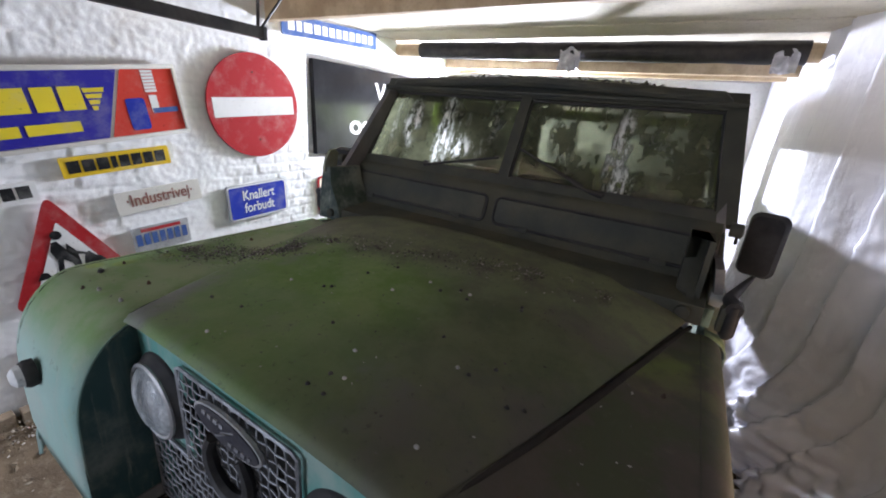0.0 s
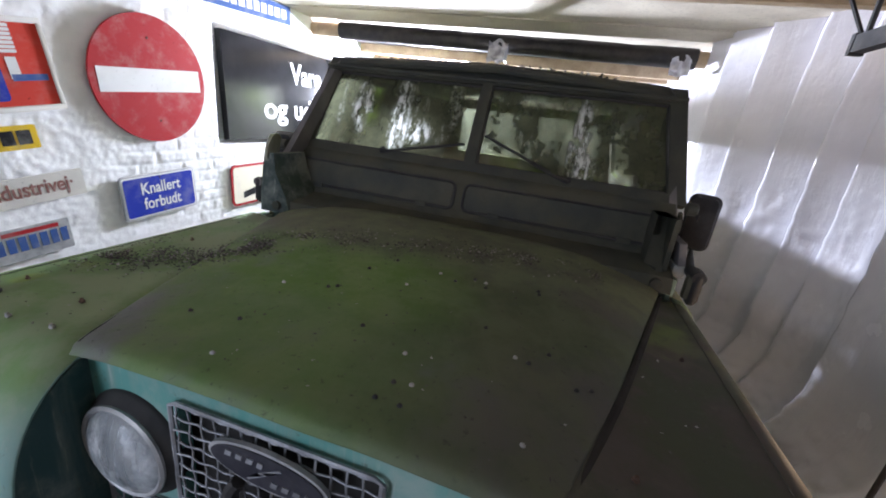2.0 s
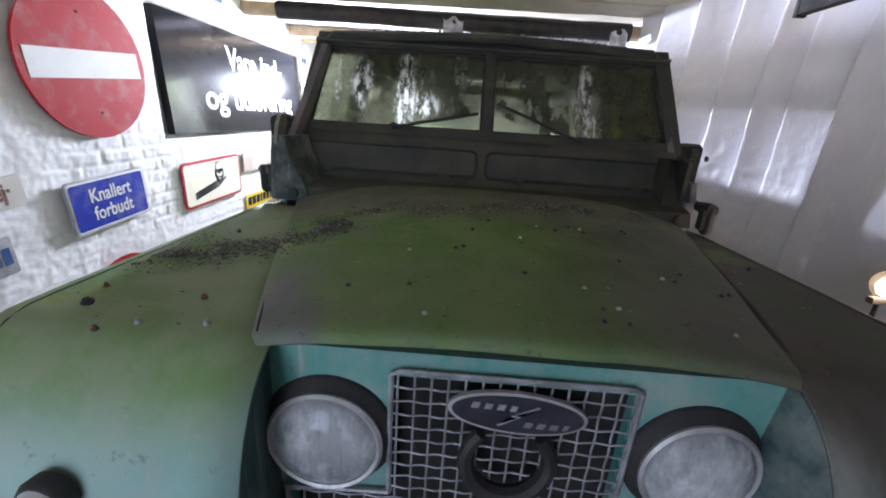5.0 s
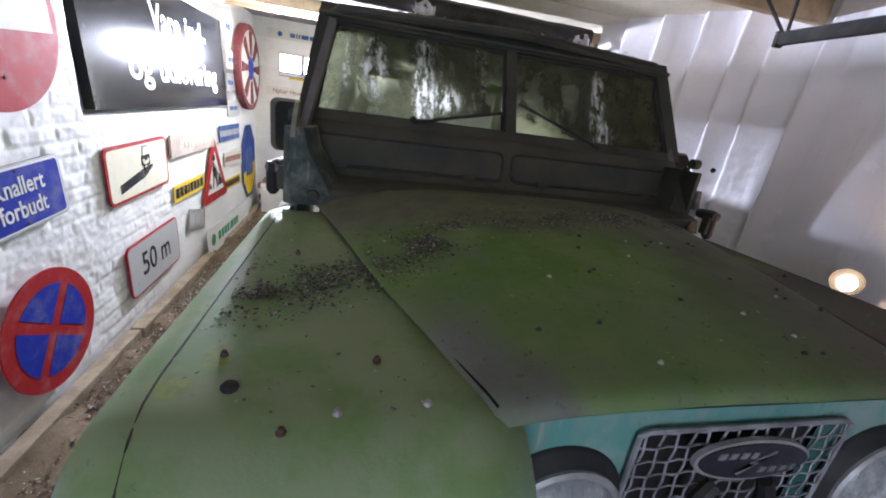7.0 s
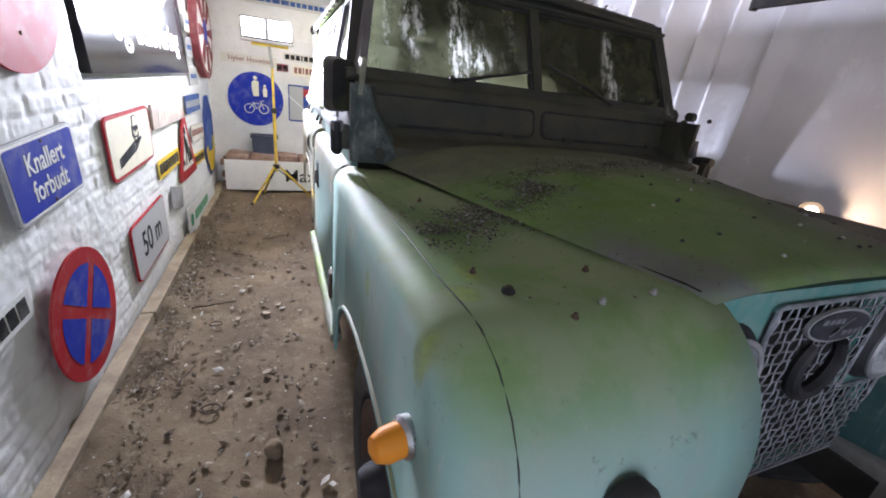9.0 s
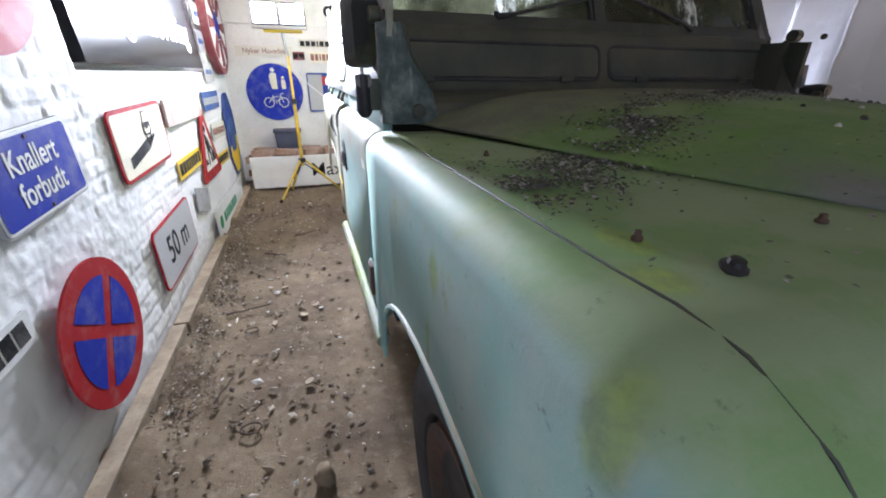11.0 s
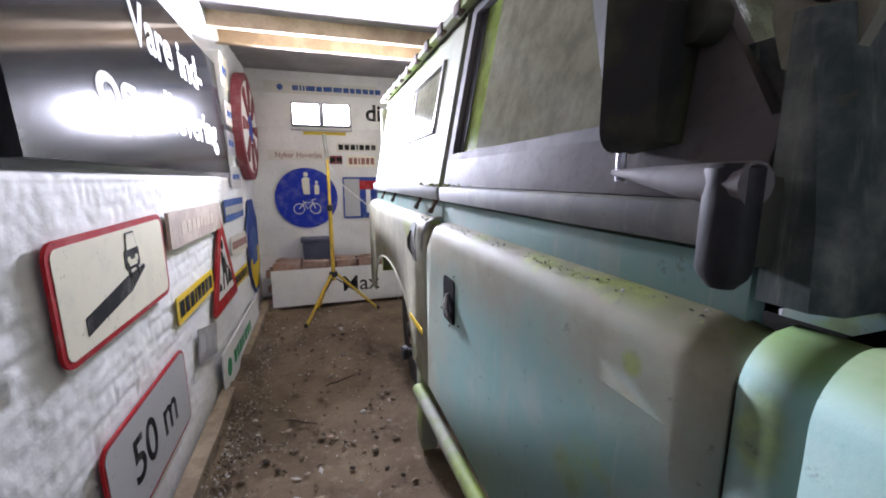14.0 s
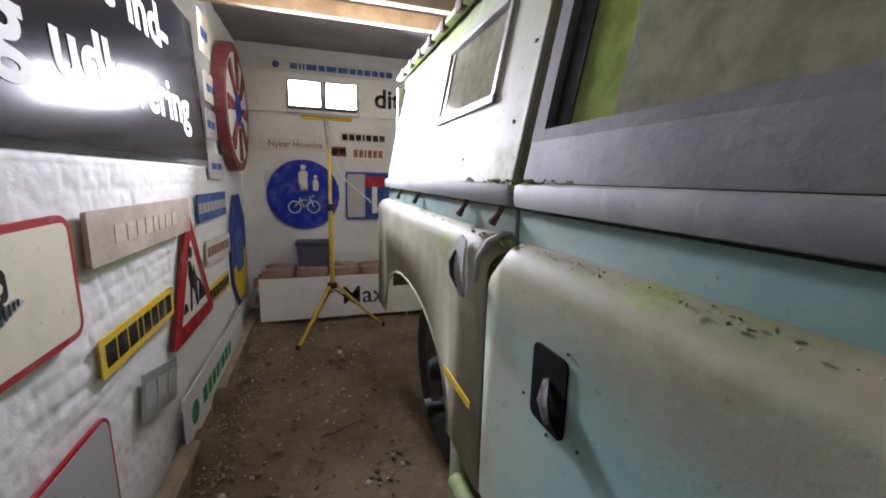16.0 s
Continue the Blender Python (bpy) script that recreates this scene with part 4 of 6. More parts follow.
    for y in (1.64, 1.83, 2.3, 2.62):
        part("tie_bolt", tube([(across(0.9, side), y, 1.075), (across(0.888, side), y, 1.05), (across(0.882, side), y + 0.015, 1.03)], [0.008, 0.006, 0.01], 8), RUST, tub)
    # bent filler flap hanging below the shoulder, and the strap beside it
    bm = prism([(-0.02, 0.066), (0.012, 0.07), (0.034, 0.04), (0.044, -0.005), (0.036, -0.05), (0.012, -0.078), (-0.022, -0.07), (-0.036, -0.03), (-0.044, 0.02)], 0.004)
    bmesh.ops.subdivide_edges(bm, edges=bm.edges, cuts=2, use_grid_fill=True)
    for v in bm.verts:
        v.co.z += 0.016 * (1 - (v.co.y / 0.08) ** 2) + 0.004 * noise.noise(v.co * 40)
    bmesh.ops.transform(bm, matrix=Matrix.Translation((across(XO - 0.001, side), 1.72, 0.915)) @ Matrix.Rotation(radians(90) * (-side), 4, "Y") @ Matrix.Rotation(radians(90), 4, "Z"), verts=bm.verts)
    bmesh.ops.recalc_face_normals(bm, faces=bm.faces)
    filler = part("filler_flap", bm, CAPPING, tub, "bent grey filler flap with a dark bar for its opening")
    # dark bar laid on the flap for the shade inside its slot
    part("filler_opening", tube([(across(XO - 0.0185, side), 1.735, 0.955), (across(XO - 0.0225, side), 1.745, 0.925), (across(XO - 0.0215, side), 1.74, 0.895), (across(XO - 0.017, side), 1.725, 0.868)], [0.003, 0.009, 0.009, 0.002], 8), GAP, filler)
    part("shoulder_strap", tube([(across(0.915, side), 1.612, 1.012), (across(0.89, side), 1.618, 1.01), (across(0.864, side), 1.63, 0.994), (across(0.848, side), 1.645, 0.955), (across(0.846, side), 1.65, 0.90)], [0.006, 0.009, 0.008, 0.007, 0.004], 8), CAPPING, filler, "curled grey strap over the shoulder")
    part("hazard_stripe", boxes(((min(across(XO - 0.0025, side), across(XO, side)), 1.66, 0.585), (max(across(XO - 0.0025, side), across(XO, side)), 1.84, 0.605)), m=None), YELLOWSIGN, tub, "faded yellow stripe", smooth=None)

    # hard top side with a sliding window
    # the far window is unseen, widened to let lamp light reach the sheet
    hole = (1.77, 2.207, 0.20, 0.46) if side > 0 else (1.70, 2.78, 0.12, 0.46)
    panel = part("hardtop_side", flank_panel(side, (1.6, hole[0], hole[1], 3.0), (-0.005, hole[2], hole[3], 0.55), -0.02, 0.002), HARDTOP, car, "pale mossy hardtop side", smooth=None)
    part("inner_lining", flank_panel(side, (1.615, hole[0] - 0.012, hole[1] + 0.012, 2.97), (0.0, hole[2] - 0.012, hole[3] + 0.012, 0.54), -0.034, -0.023), LINING, panel, "pale dusty lining", smooth=None)
    part("corner_post", flank_boxes(side, (((1.572, 1.598), (-0.005, 0.55), (-0.03, -0.018)),)), BLACKPLASTIC, panel)
    part("corner_bead", flank_boxes(side, (((1.602, 1.615), (0.0, 0.55), (0.002, 0.008)),)), HARDTOP, panel)
    win = part("side_window", flank_boxes(side, (((hole[0], hole[0] + 0.018), (hole[2], hole[3]), (-0.014, 0.010)), ((hole[1] - 0.03, hole[1]), (hole[2], hole[3]), (-0.02, -0.004)), ((hole[0], hole[1]), (hole[2], hole[2] + 0.022), (-0.014, 0.012)), ((hole[0], hole[1]), (hole[3] - 0.014, hole[3]), (-0.014, 0.010)))), GALV, panel, "sliding side window in a metal frame")
    part("pane", flank_plate(side, ((hole[0] + 0.01, hole[2]), (hole[1] - 0.02, hole[2]), (hole[1] - 0.02, hole[3]), (hole[0] + 0.01, hole[3])), -0.012, -0.008), SIDEGLASS, win).visible_shadow = False
    for y, v in ((1.66, 0.14), (1.62, 0.06), (1.9, 0.07), (1.64, 0.3), (2.3, 0.1), (2.5, 0.3)):
        m = flank_pose(side) @ Vector(((-y if side > 0 else y), v, 0.001))
        part("panel_rivet", lathe([(0, 0.005), (0.003, 0.004), (0.0035, 0)], m, (-side, 0, 0.2), 8), RUST, panel)

    # windscreen hinge arm
    bm = prism([(0.662, 1.222), (0.638, 1.232), (0.628, 1.262), (0.635, 1.31), (0.655, 1.345), (0.685, 1.352), (0.705, 1.335), (0.70, 1.28), (0.685, 1.235)], 0.014)
    bmesh.ops.transform(bm, matrix=Matrix(((0, 0.1 * side, 1, across(0.918, side) - 0.12 * side - 0.007), (1, 0, 0, 0), (0, 1, 0, 0), (0, 0, 0, 1))), verts=bm.verts)
    if side < 0:
        bmesh.ops.transform(bm, matrix=Matrix.Translation((2.56, 0.78, 1.25)) @ Matrix.Scale(0.55, 4) @ Matrix.Translation((-2.585, -0.70, -1.29)), verts=bm.verts)
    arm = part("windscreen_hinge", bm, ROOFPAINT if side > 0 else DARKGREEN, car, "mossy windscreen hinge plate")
    part("bolt", lathe([(0, 0.011), (0.006, 0.01), (0.007, 0)], (across(0.918, side), 0.66, 1.29), (-side, 0, 0), 8), GAP, arm)
    part("hinge_knuckle", lathe([(0, 0.022), (0.03, 0.022), (0.034, 0.016)], (across(0.925, side), 0.76, 1.30), (-side, 0, 0), 12), DARKGREEN, arm)
    part("scuttle_bolt", lathe([(0, 0.02), (0.012, 0.018), (0.014, 0.0)], (across(0.99, side), 0.613, 1.062), (0, -1, 0), 12), DARKGREEN, arm)

    bm = bmesh.new()
    rings = []
    for z, inner, back in ((1.03, 1.05, 0.0), (1.10, 1.03, 0.004), (1.20, 0.97, 0.016), (1.272, 0.952, 0.03)):
        inner, out, back = (inner, 0.0, back) if side > 0 else (0.99, 0.06, (z - 1.03) * 0.72)
        rings.append([bm.verts.new((across(x, side), y + back * (y < 0.65), z)) for x, y in ((0.894 + out, 0.628), (0.908 + out, 0.612), (inner, 0.612), (inner + 0.03, 0.70), (inner + 0.03, 0.80), (0.94 + 0.5 * out, 0.80), (0.94 + 0.5 * out, 0.668), (0.894 + out, 0.668))])
    for p, q in zip(rings, rings[1:]):
        for k in range(8):
            bm.faces.new((p[k], p[(k + 1) % 8], q[(k + 1) % 8], q[k]))
    bm.faces.new(rings[0][::-1])
    bm.faces.new(rings[-1])
    bmesh.ops.recalc_face_normals(bm, faces=bm.faces)
    part("bulkhead_end", bm, BULKHEAD if side > 0 else DARKGREEN, car, "bulkhead end in paint toned down for shade")

    # sill tube and spring shackle
    sill = part("sill_tube", dented(tube([(across(0.85, side), 0.56 + 0.09 * k, 0.385 - 0.004 * k) for k in range(14)], 0.023, 12), 0.003, 9), ROOFPAINT, car, "mossy sill tube")
    part("shackle", dented(boxes(((across(0.9, side) - 0.035, 1.74, 0.04), (across(0.9, side) + 0.035, 1.84, 0.40)), bevel=0.02), 0.012, 14), ROOFPAINT, sill, "moss-covered shackle")

    part("axle_stub", lathe([(0, 0.03), (0.06, 0.03), (0.065, 0.02), (0.10, 0.02), (0.105, 0.034), (0.13, 0.034), (0.135, 0.0)], (across(0.99, side), 2.05, 0.32), (-side, 0, 0), 14), BLACKIRON, sill, "black shackle pin")
    # mirror
    mx = 0.872 if side > 0 else 2.67
    my = 0.815 if side > 0 else 0.98
    mz = 1.172 if side > 0 else 1.135
    bm = prism(rounded(0.102, 0.18, 0.026) if side > 0 else rounded(0.112, 0.225, 0.03), 0.055 if side > 0 else 0.03)
    for v in bm.verts:
        if v.co.z > 0.01:
            v.co.x *= 0.82
            v.co.y *= 0.9
    bmesh.ops.transform(bm, matrix=Matrix.Translation((mx, my, mz + 0.0875)) @ Matrix.Rotation(radians(90), 4, "X") @ Matrix.Rotation(radians(18 * side), 4, "Y"), verts=bm.verts)
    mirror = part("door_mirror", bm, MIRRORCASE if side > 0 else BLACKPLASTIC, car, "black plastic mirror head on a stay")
    bx, by = (0.855, 0.672) if side > 0 else (2.60, 0.63)
    part("mirror_stem", tube([(mx, my, mz + 0.01), (mx + 0.004, my + 0.005, mz - 0.035)], 0.006, 8), CHROME, mirror, "bright stem")
    if side > 0:
        stay = bmesh.new()
        rings = []
        for k, (half, low) in enumerate(((0.004, 0.006), (0.009, 0.012), (0.014, 0.019), (0.019, 0.026), (0.022, 0.03), (0.021, 0.03))):
            y = my + 0.012 + (by - my - 0.03) * k / 5
            x = mx + (bx - mx) * k / 5
            rings.append([stay.verts.new((x + half * math.cos(a), y, mz - 0.022 - low * 0.5 + low * 0.62 * math.sin(a))) for a in (2 * math.pi * q / 12 for q in range(12))])
        for a, b in zip(rings, rings[1:]):
            for q in range(12):
                stay.faces.new((a[q], a[(q + 1) % 12], b[(q + 1) % 12], b[q]))
        stay.faces.new(rings[0][::-1])
        stay.faces.new(rings[-1])
        bmesh.ops.recalc_face_normals(stay, faces=stay.faces)
    else:
        stay = tube([(mx + 0.012, my + 0.025, mz - 0.03), (bx - 0.008, 0.70, mz - 0.03), (bx, 0.645, mz - 0.03), (bx, 0.612, mz - 0.03)], [0.007, 0.018, 0.025, 0.022], 12)
    part("mirror_stay", stay, GREYDOOR if side > 0 else BLACKPLASTIC, mirror, "dusty tapered mirror stay")
    part("mirror_clamp", lathe([(0, 0.017), (0.004, 0.021), (0.09, 0.021), (0.098, 0.018), (0.108, 0.01), (0.11, 0)], (bx, by, mz - 0.02), (0, 0, -1), 16), BLACKPLASTIC, mirror, "black swivel barrel")
    lo, hi = sorted((bx, across(0.90, side)))
    part("mirror_bracket", boxes(((lo, by - 0.015, mz - 0.11), (hi, by + 0.02, mz - 0.03)), bevel=0.008), DARKGREEN, mirror)

# wheels
for y in (0.0, 2.28):
    for word, side in SIDES:
        x = across(0.93 if y < 1 else 1.03, side)
        wheel = part("wheel", lathe([(-0.02, 0.0), (-0.02, 0.12), (-0.045, 0.17), (-0.05, 0.2), (0.03, 0.2), (0.10, 0.2), (0.10, 0.0)], (x, y, 0.335), (side, 0, 0), 32), RUST, car, "dark rusty steel wheel")
        tyre = lathe([(-0.03, 0.205), (-0.05, 0.22), (-0.062, 0.27), (-0.052, 0.325), (-0.03, 0.345), (0.11, 0.345), (0.135, 0.32), (0.14, 0.27), (0.12, 0.21)], (x, y, 0.335), (side, 0, 0), 40)
        for v in tyre.verts:
            if v.co.z < 0.05:
                v.co.z = 0.006 + 0.02 * max(0.0, v.co.z)
        part("tyre", tyre, RUBBER, wheel, "soft black tyre")
        part("hub", lathe([(-0.09, 0.0), (-0.09, 0.03), (-0.07, 0.045), (-0.03, 0.055), (-0.02, 0.08)], (x, y, 0.335), (side, 0, 0), 18), BLACKIRON, wheel)

# bonnet
bm = bmesh.new()
rows = []
NU, NV = 36, 44
for i in range(NV + 1):
    y = -0.385 + (0.655 + 0.385) * i / NV
    row = []
    for j in range(NU + 1):
        u = -1 + 2 * j / NU
        u = math.copysign(1 - (1 - abs(u)) ** 1.6, u)
        x = bonnet_mid(y) + u * bonnet_half(max(y, -0.37))
        lip = max(0.0, (-0.345 - y) / 0.04)
        edge = max(0.0, (abs(u) - 0.965) / 0.035)
        z = bonnet_rise(x, y) - 0.016 * lip * lip - 0.004 * edge + 0.003 * noise.noise((u * 3, y * 3, 4))
        row.append(bm.verts.new((x, y - 0.010 * (1 - u * u) * (i < 6), z)))
    rows.append(row)
for a, b in zip(rows, rows[1:]):
    for k in range(NU):
        bm.faces.new((a[k], a[k + 1], b[k + 1], b[k]))
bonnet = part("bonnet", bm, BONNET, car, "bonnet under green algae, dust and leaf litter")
thick(bonnet, 0.006)
# dark tubes added for the shaded gap between bonnet and wings
for s in (-1, 1):
    gap_path = [(bonnet_mid(y) + s * (bonnet_half(max(y, -0.37)) + (0.008 if s > 0 else -0.009)), y, wing_top(y) + (-0.0095 if s > 0 else 0.003)) for y in (-0.36, -0.33, -0.25, -0.15, -0.05, 0.1, 0.25, 0.4, 0.55, 0.64)]
    part("bonnet_seal", tube(gap_path, [0.004, 0.007, 0.010, 0.0115, 0.012, 0.0125, 0.0125, 0.012, 0.010, 0.006] if s > 0 else 0.0022, 10), GAP if s > 0 else VOID, bonnet, "dark tube standing for the shaded bonnet gap")
random.seed(3)
for k in range(30):
    x, y = random.uniform(1.3, 2.25), random.uniform(-0.33, 0.25)
    if abs(x - bonnet_mid(y)) < bonnet_half(y) - 0.04:
        part("bonnet_rivet", lathe([(0, 0.0055), (0.002, 0.005), (0.005, 0.0025), (0.0055, 0)], (x, y, bonnet_rise(x, y)), (0, 0, 1), 7), BLACKIRON if k % 3 else GALV, bonnet)

# radiator panel, grille and lamps
GX, GW = 1.745, 0.2
bm = cell_plate((1.315, 1.36, GX - GW, GX + GW, 2.14, 2.185), (0.44, 0.475, 0.705, 0.962, 1.008), [(1, 1), (2, 1), (3, 1), (2, 2)], 0.0, 0.025)
bmesh.ops.transform(bm, matrix=Matrix(((1, 0, 0, 0), (0, 0, 1, -0.36), (0, 1, 0, 0), (0, 0, 0, 1))), verts=bm.verts)
bmesh.ops.recalc_face_normals(bm, faces=bm.faces)
panel = part("radiator_panel", bm, NOSE, car, "bright teal radiator panel", smooth=None)
part("radiator_core", boxes(((1.36, -0.325, 0.46), (2.14, -0.30, 0.98))), GAP, panel)
grille = part("grille", tube([(GX - GW - 0.005, -0.372, 0.715), (GX - GW - 0.005, -0.372, 0.972), (GX - GW + 0.01, -0.372, 0.979), (GX + GW - 0.01, -0.372, 0.979), (GX + GW + 0.005, -0.372, 0.972), (GX + GW + 0.005, -0.372, 0.715), (2.145, -0.372, 0.71), (2.145, -0.372, 0.47), (1.35, -0.372, 0.47), (1.35, -0.372, 0.71), (GX - GW - 0.005, -0.372, 0.715)], 0.005, 6), MESHWIRE, car, "dull crimped wire mesh grille")


def crimp(a, b, phase, n):
    """A crimped wire from a to b."""
    a, b = Vector(a), Vector(b)
    return tube([a.lerp(b, k / n) + Vector((0, 0.0022 * (1 if (k + phase) % 2 else -1), 0)) for k in range(n + 1)], 0.0022, 5)


for k in range(29):
    x = 1.355 + 0.0281 * k
    top = 0.975 if GX - GW - 0.01 < x < GX + GW + 0.01 else 0.708
    part("grille_wire", crimp((x, -0.372, 0.472), (x, -0.372, top), k, 16 if top > 0.9 else 8), MESHWIRE, grille, smooth=None)
for k in range(19):
    z = 0.485 + 0.0272 * k
    lo, hi = (1.352, 2.143) if z < 0.708 else (GX - GW, GX + GW)
    part("grille_wire", crimp((lo, -0.372, z), (hi, -0.372, z), k, 28 if z < 0.708 else 15), MESHWIRE, grille, smooth=None)

badge = part("badge", prism([(0.115 * math.cos(a), 0.04 * math.sin(a)) for a in (2 * math.pi * k / 36 for k in range(36))], 0.008), ALU, grille, "oval dark blue badge with a pale rim")
badge.matrix_basis = Matrix.Translation((GX + 0.006, -0.380, 0.925)) @ Matrix.Rotation(radians(90), 4, "X") @ Matrix.Rotation(radians(-3), 4, "Z")
part("badge_face", prism([(0.108 * math.cos(a), 0.034 * math.sin(a)) for a in (2 * math.pi * k / 36 for k in range(36))], 0.004, z0=0.0065), BADGEBLUE, badge, "dark blue enamel")
for x0, y0, w in ((-0.078, 0.012, 0.016), (-0.057, 0.0125, 0.016), (-0.036, 0.013, 0.016), (-0.015, 0.013, 0.014), (0.012, -0.016, 0.016), (0.033, -0.015, 0.016), (0.054, -0.014, 0.016), (0.075, -0.012, 0.012)):
    part("badge_bar", prism([(x0, y0 - 0.005), (x0 + w - 0.004, y0 - 0.005), (x0 + w - 0.001, y0 + 0.006), (x0 + 0.003, y0 + 0.006)], 0.002, z0=0.0105), MESHWIRE, badge, smooth=None)
part("badge_bolt_mark", prism([(-0.032, -0.021), (-0.028, -0.024), (0.006, 0.0), (-0.006, 0.001), (0.034, 0.02), (0.03, 0.022), (-0.012, -0.002), (0.0, -0.003)], 0.002, z0=0.0108), MESHWIRE, badge, smooth=None)

for x in (1.431, 2.066):
    at_lamp = (x, -0.358, 0.835)
    lamp = part("headlamp", lathe([(-0.02, 0.118), (0.004, 0.118), (0.012, 0.114), (0.02, 0.106), (0.03, 0.101), (0.034, 0.097), (0.032, 0.091), (-0.03, 0.088)], at_lamp, (0, -1, 0), 40), RUBBER, car, "round headlamp with a perished dark rim")
    part("reflector", lathe([(-0.06, 0.02), (-0.056, 0.035), (-0.03, 0.062), (0.02, 0.09), (0.022, 0.088), (-0.026, 0.058), (-0.05, 0.03), (-0.054, 0.01)], at_lamp, (0, -1, 0), 36), REFLECTOR, lamp, "dull silvered reflector")
    part("bulb_shield", lathe([(-0.05, 0.012), (-0.01, 0.014), (0.0, 0.01), (0.002, 0.0)], at_lamp, (0, -1, 0), 12), CHROME, lamp)
    part("lens", lathe([(0.026, 0.092), (0.034, 0.09), (0.046, 0.078), (0.056, 0.058), (0.062, 0.034), (0.064, 0.0)], at_lamp, (0, -1, 0), 36), LENS, lamp, "fluted lens with a film whitened for reflected light")
    part("rim", lathe([(0.026, 0.1), (0.036, 0.101), (0.041, 0.096), (0.038, 0.0905), (0.03, 0.09)], at_lamp, (0, -1, 0), 40), ALU, lamp, "dulled retaining ring")
    for q in range(-4, 5):
        wide = math.sqrt(max(0.0, 0.083 ** 2 - (0.018 * q) ** 2))
        dome = lambda u: 0.034 + 0.031 * max(0.0, 1 - ((0.018 * q) ** 2 + u * u) / 0.0085)  # noqa: E731
        part("lens_flute", tube([(x + 0.018 * q, -0.358 - dome(wide * k / 6), 0.835 + wide * k / 6) for k in range(-6, 7)], 0.0009, 5), LENS, lamp)

bumper = part("bumper", boxes(((0.92, -0.80, 0.40), (2.55, -0.74, 0.54)), bevel=0.006), GALV, car, "grey steel bumper")
for x in (1.3, 2.17):
    part("dumb_iron", boxes(((x - 0.05, -0.75, 0.40), (x + 0.05, -0.30, 0.50)), bevel=0.006), GALV, bumper)

# scuttle with its two ventilator flaps
prof = [(0.615, 1.03), (0.63, 1.082), (0.66, 1.092), (0.775, 1.108), (0.79, 1.125), (0.828, 1.275), (0.85, 1.296), (0.875, 1.3), (0.895, 1.29), (0.895, 1.03)]
bm = bmesh.new()
n_x = 24
rows = [[bm.verts.new((0.936 + 1.598 * i / n_x, y, z)) for y, z in prof] for i in range(n_x + 1)]
for a, b in zip(rows, rows[1:]):
    for k in range(len(prof)):
        bm.faces.new((a[k], b[k], b[(k + 1) % len(prof)], a[(k + 1) % len(prof)]))
bm.faces.new(rows[0])
bm.faces.new(rows[-1][::-1])
bmesh.ops.recalc_face_normals(bm, faces=bm.faces)
scuttle = part("scuttle", dented(bm, 0.002, 6), SCUTTLE, car, "grimy dark scuttle panel")
FACE = Matrix.Translation((0, 0.809, 1.193)) @ Matrix.Rotation(radians(90 - 15.5), 4, "X")
for x in (1.315, 2.13):
    bm = prism(rounded(0.76, 0.098, 0.022), 0.007)
    flap = part("ventilator_flap", bm, SCUTTLE, car, "closed ventilator flap")
    flap.matrix_basis = Matrix.Translation((x, 0, 0)) @ FACE
    loop = rounded(0.775, 0.112, 0.028)
    part("gasket", tube([(px, py, 0.003) for px, py in loop + loop[:1]], 0.006, 6), RUBBER, flap, "perished rubber gasket")
    for dx in (-0.25, 0.25):
        part("flap_hinge", boxes(((dx - 0.025, -0.066, 0.0), (dx + 0.025, -0.046, 0.014)), bevel=0.003), DARKGREEN, flap)

# windscreen
WS = Matrix.Translation((CX, 0.865, 1.288)) @ Matrix.Rotation(radians(90 - 24.5), 4, "X")
HB, HT, H = 0.835, 0.772, 0.455


def ws_half(v):
    return HB + (HT - HB) * v / H


screen = None
for word, outline in (
    ("windscreen", [(-ws_half(0), 0), (ws_half(0), 0), (ws_half(0.038), 0.038), (-ws_half(0.038), 0.038)]),
    ("top_rail", [(-ws_half(0.392), 0.392), (ws_half(0.392), 0.392), (ws_half(H), H), (-ws_half(H), H)]),
    ("side_post", [(-ws_half(0.038), 0.038), (-ws_half(0.038) + 0.062, 0.038), (-ws_half(0.392) + 0.062, 0.392), (-ws_half(0.392), 0.392)]),
    ("side_post", [(ws_half(0.038) - 0.062, 0.038), (ws_half(0.038), 0.038), (ws_half(0.392), 0.392), (ws_half(0.392) - 0.062, 0.392)]),
    ("centre_post", [(-0.022, 0.038), (0.022, 0.038), (0.022, 0.392), (-0.022, 0.392)]),
):
    bm = prism(outline, 0.045, z0=-0.03)
    bmesh.ops.recalc_face_normals(bm, faces=bm.faces)
    if screen is None:
        screen = part(word, bm, DARKGREEN, car, "split windscreen in a dark green frame", smooth=None)
        screen.matrix_basis = WS
    else:
        part(word, bm, DARKGREEN, screen, smooth=None)
for s in (-1, 1):
    a, b = 0.022, ws_half(0.038) - 0.062
    c = ws_half(0.392) - 0.062
    part("pane", prism([(s * a, 0.038), (s * b, 0.038), (s * c, 0.392), (s * a, 0.392)][::s], 0.004, z0=-0.008), SCREEN, screen, "algae-stained windscreen pane with painted glare streaks", smooth=None).visible_shadow = False
    loop = [(s * (a + 0.004), 0.043), (s * (b - 0.004), 0.043), (s * (c - 0.004), 0.387), (s * (a + 0.004), 0.387)]
    part("glazing_seal", tube([(x, y, 0.0) for x, y in loop + loop[:1]], 0.006, 6), RUBBER, screen)
part("top_rail_bead", tube([(-ws_half(0.41), 0.41, 0.02), (ws_half(0.41), 0.41, 0.02)], 0.009, 8), DARKGREEN, screen)
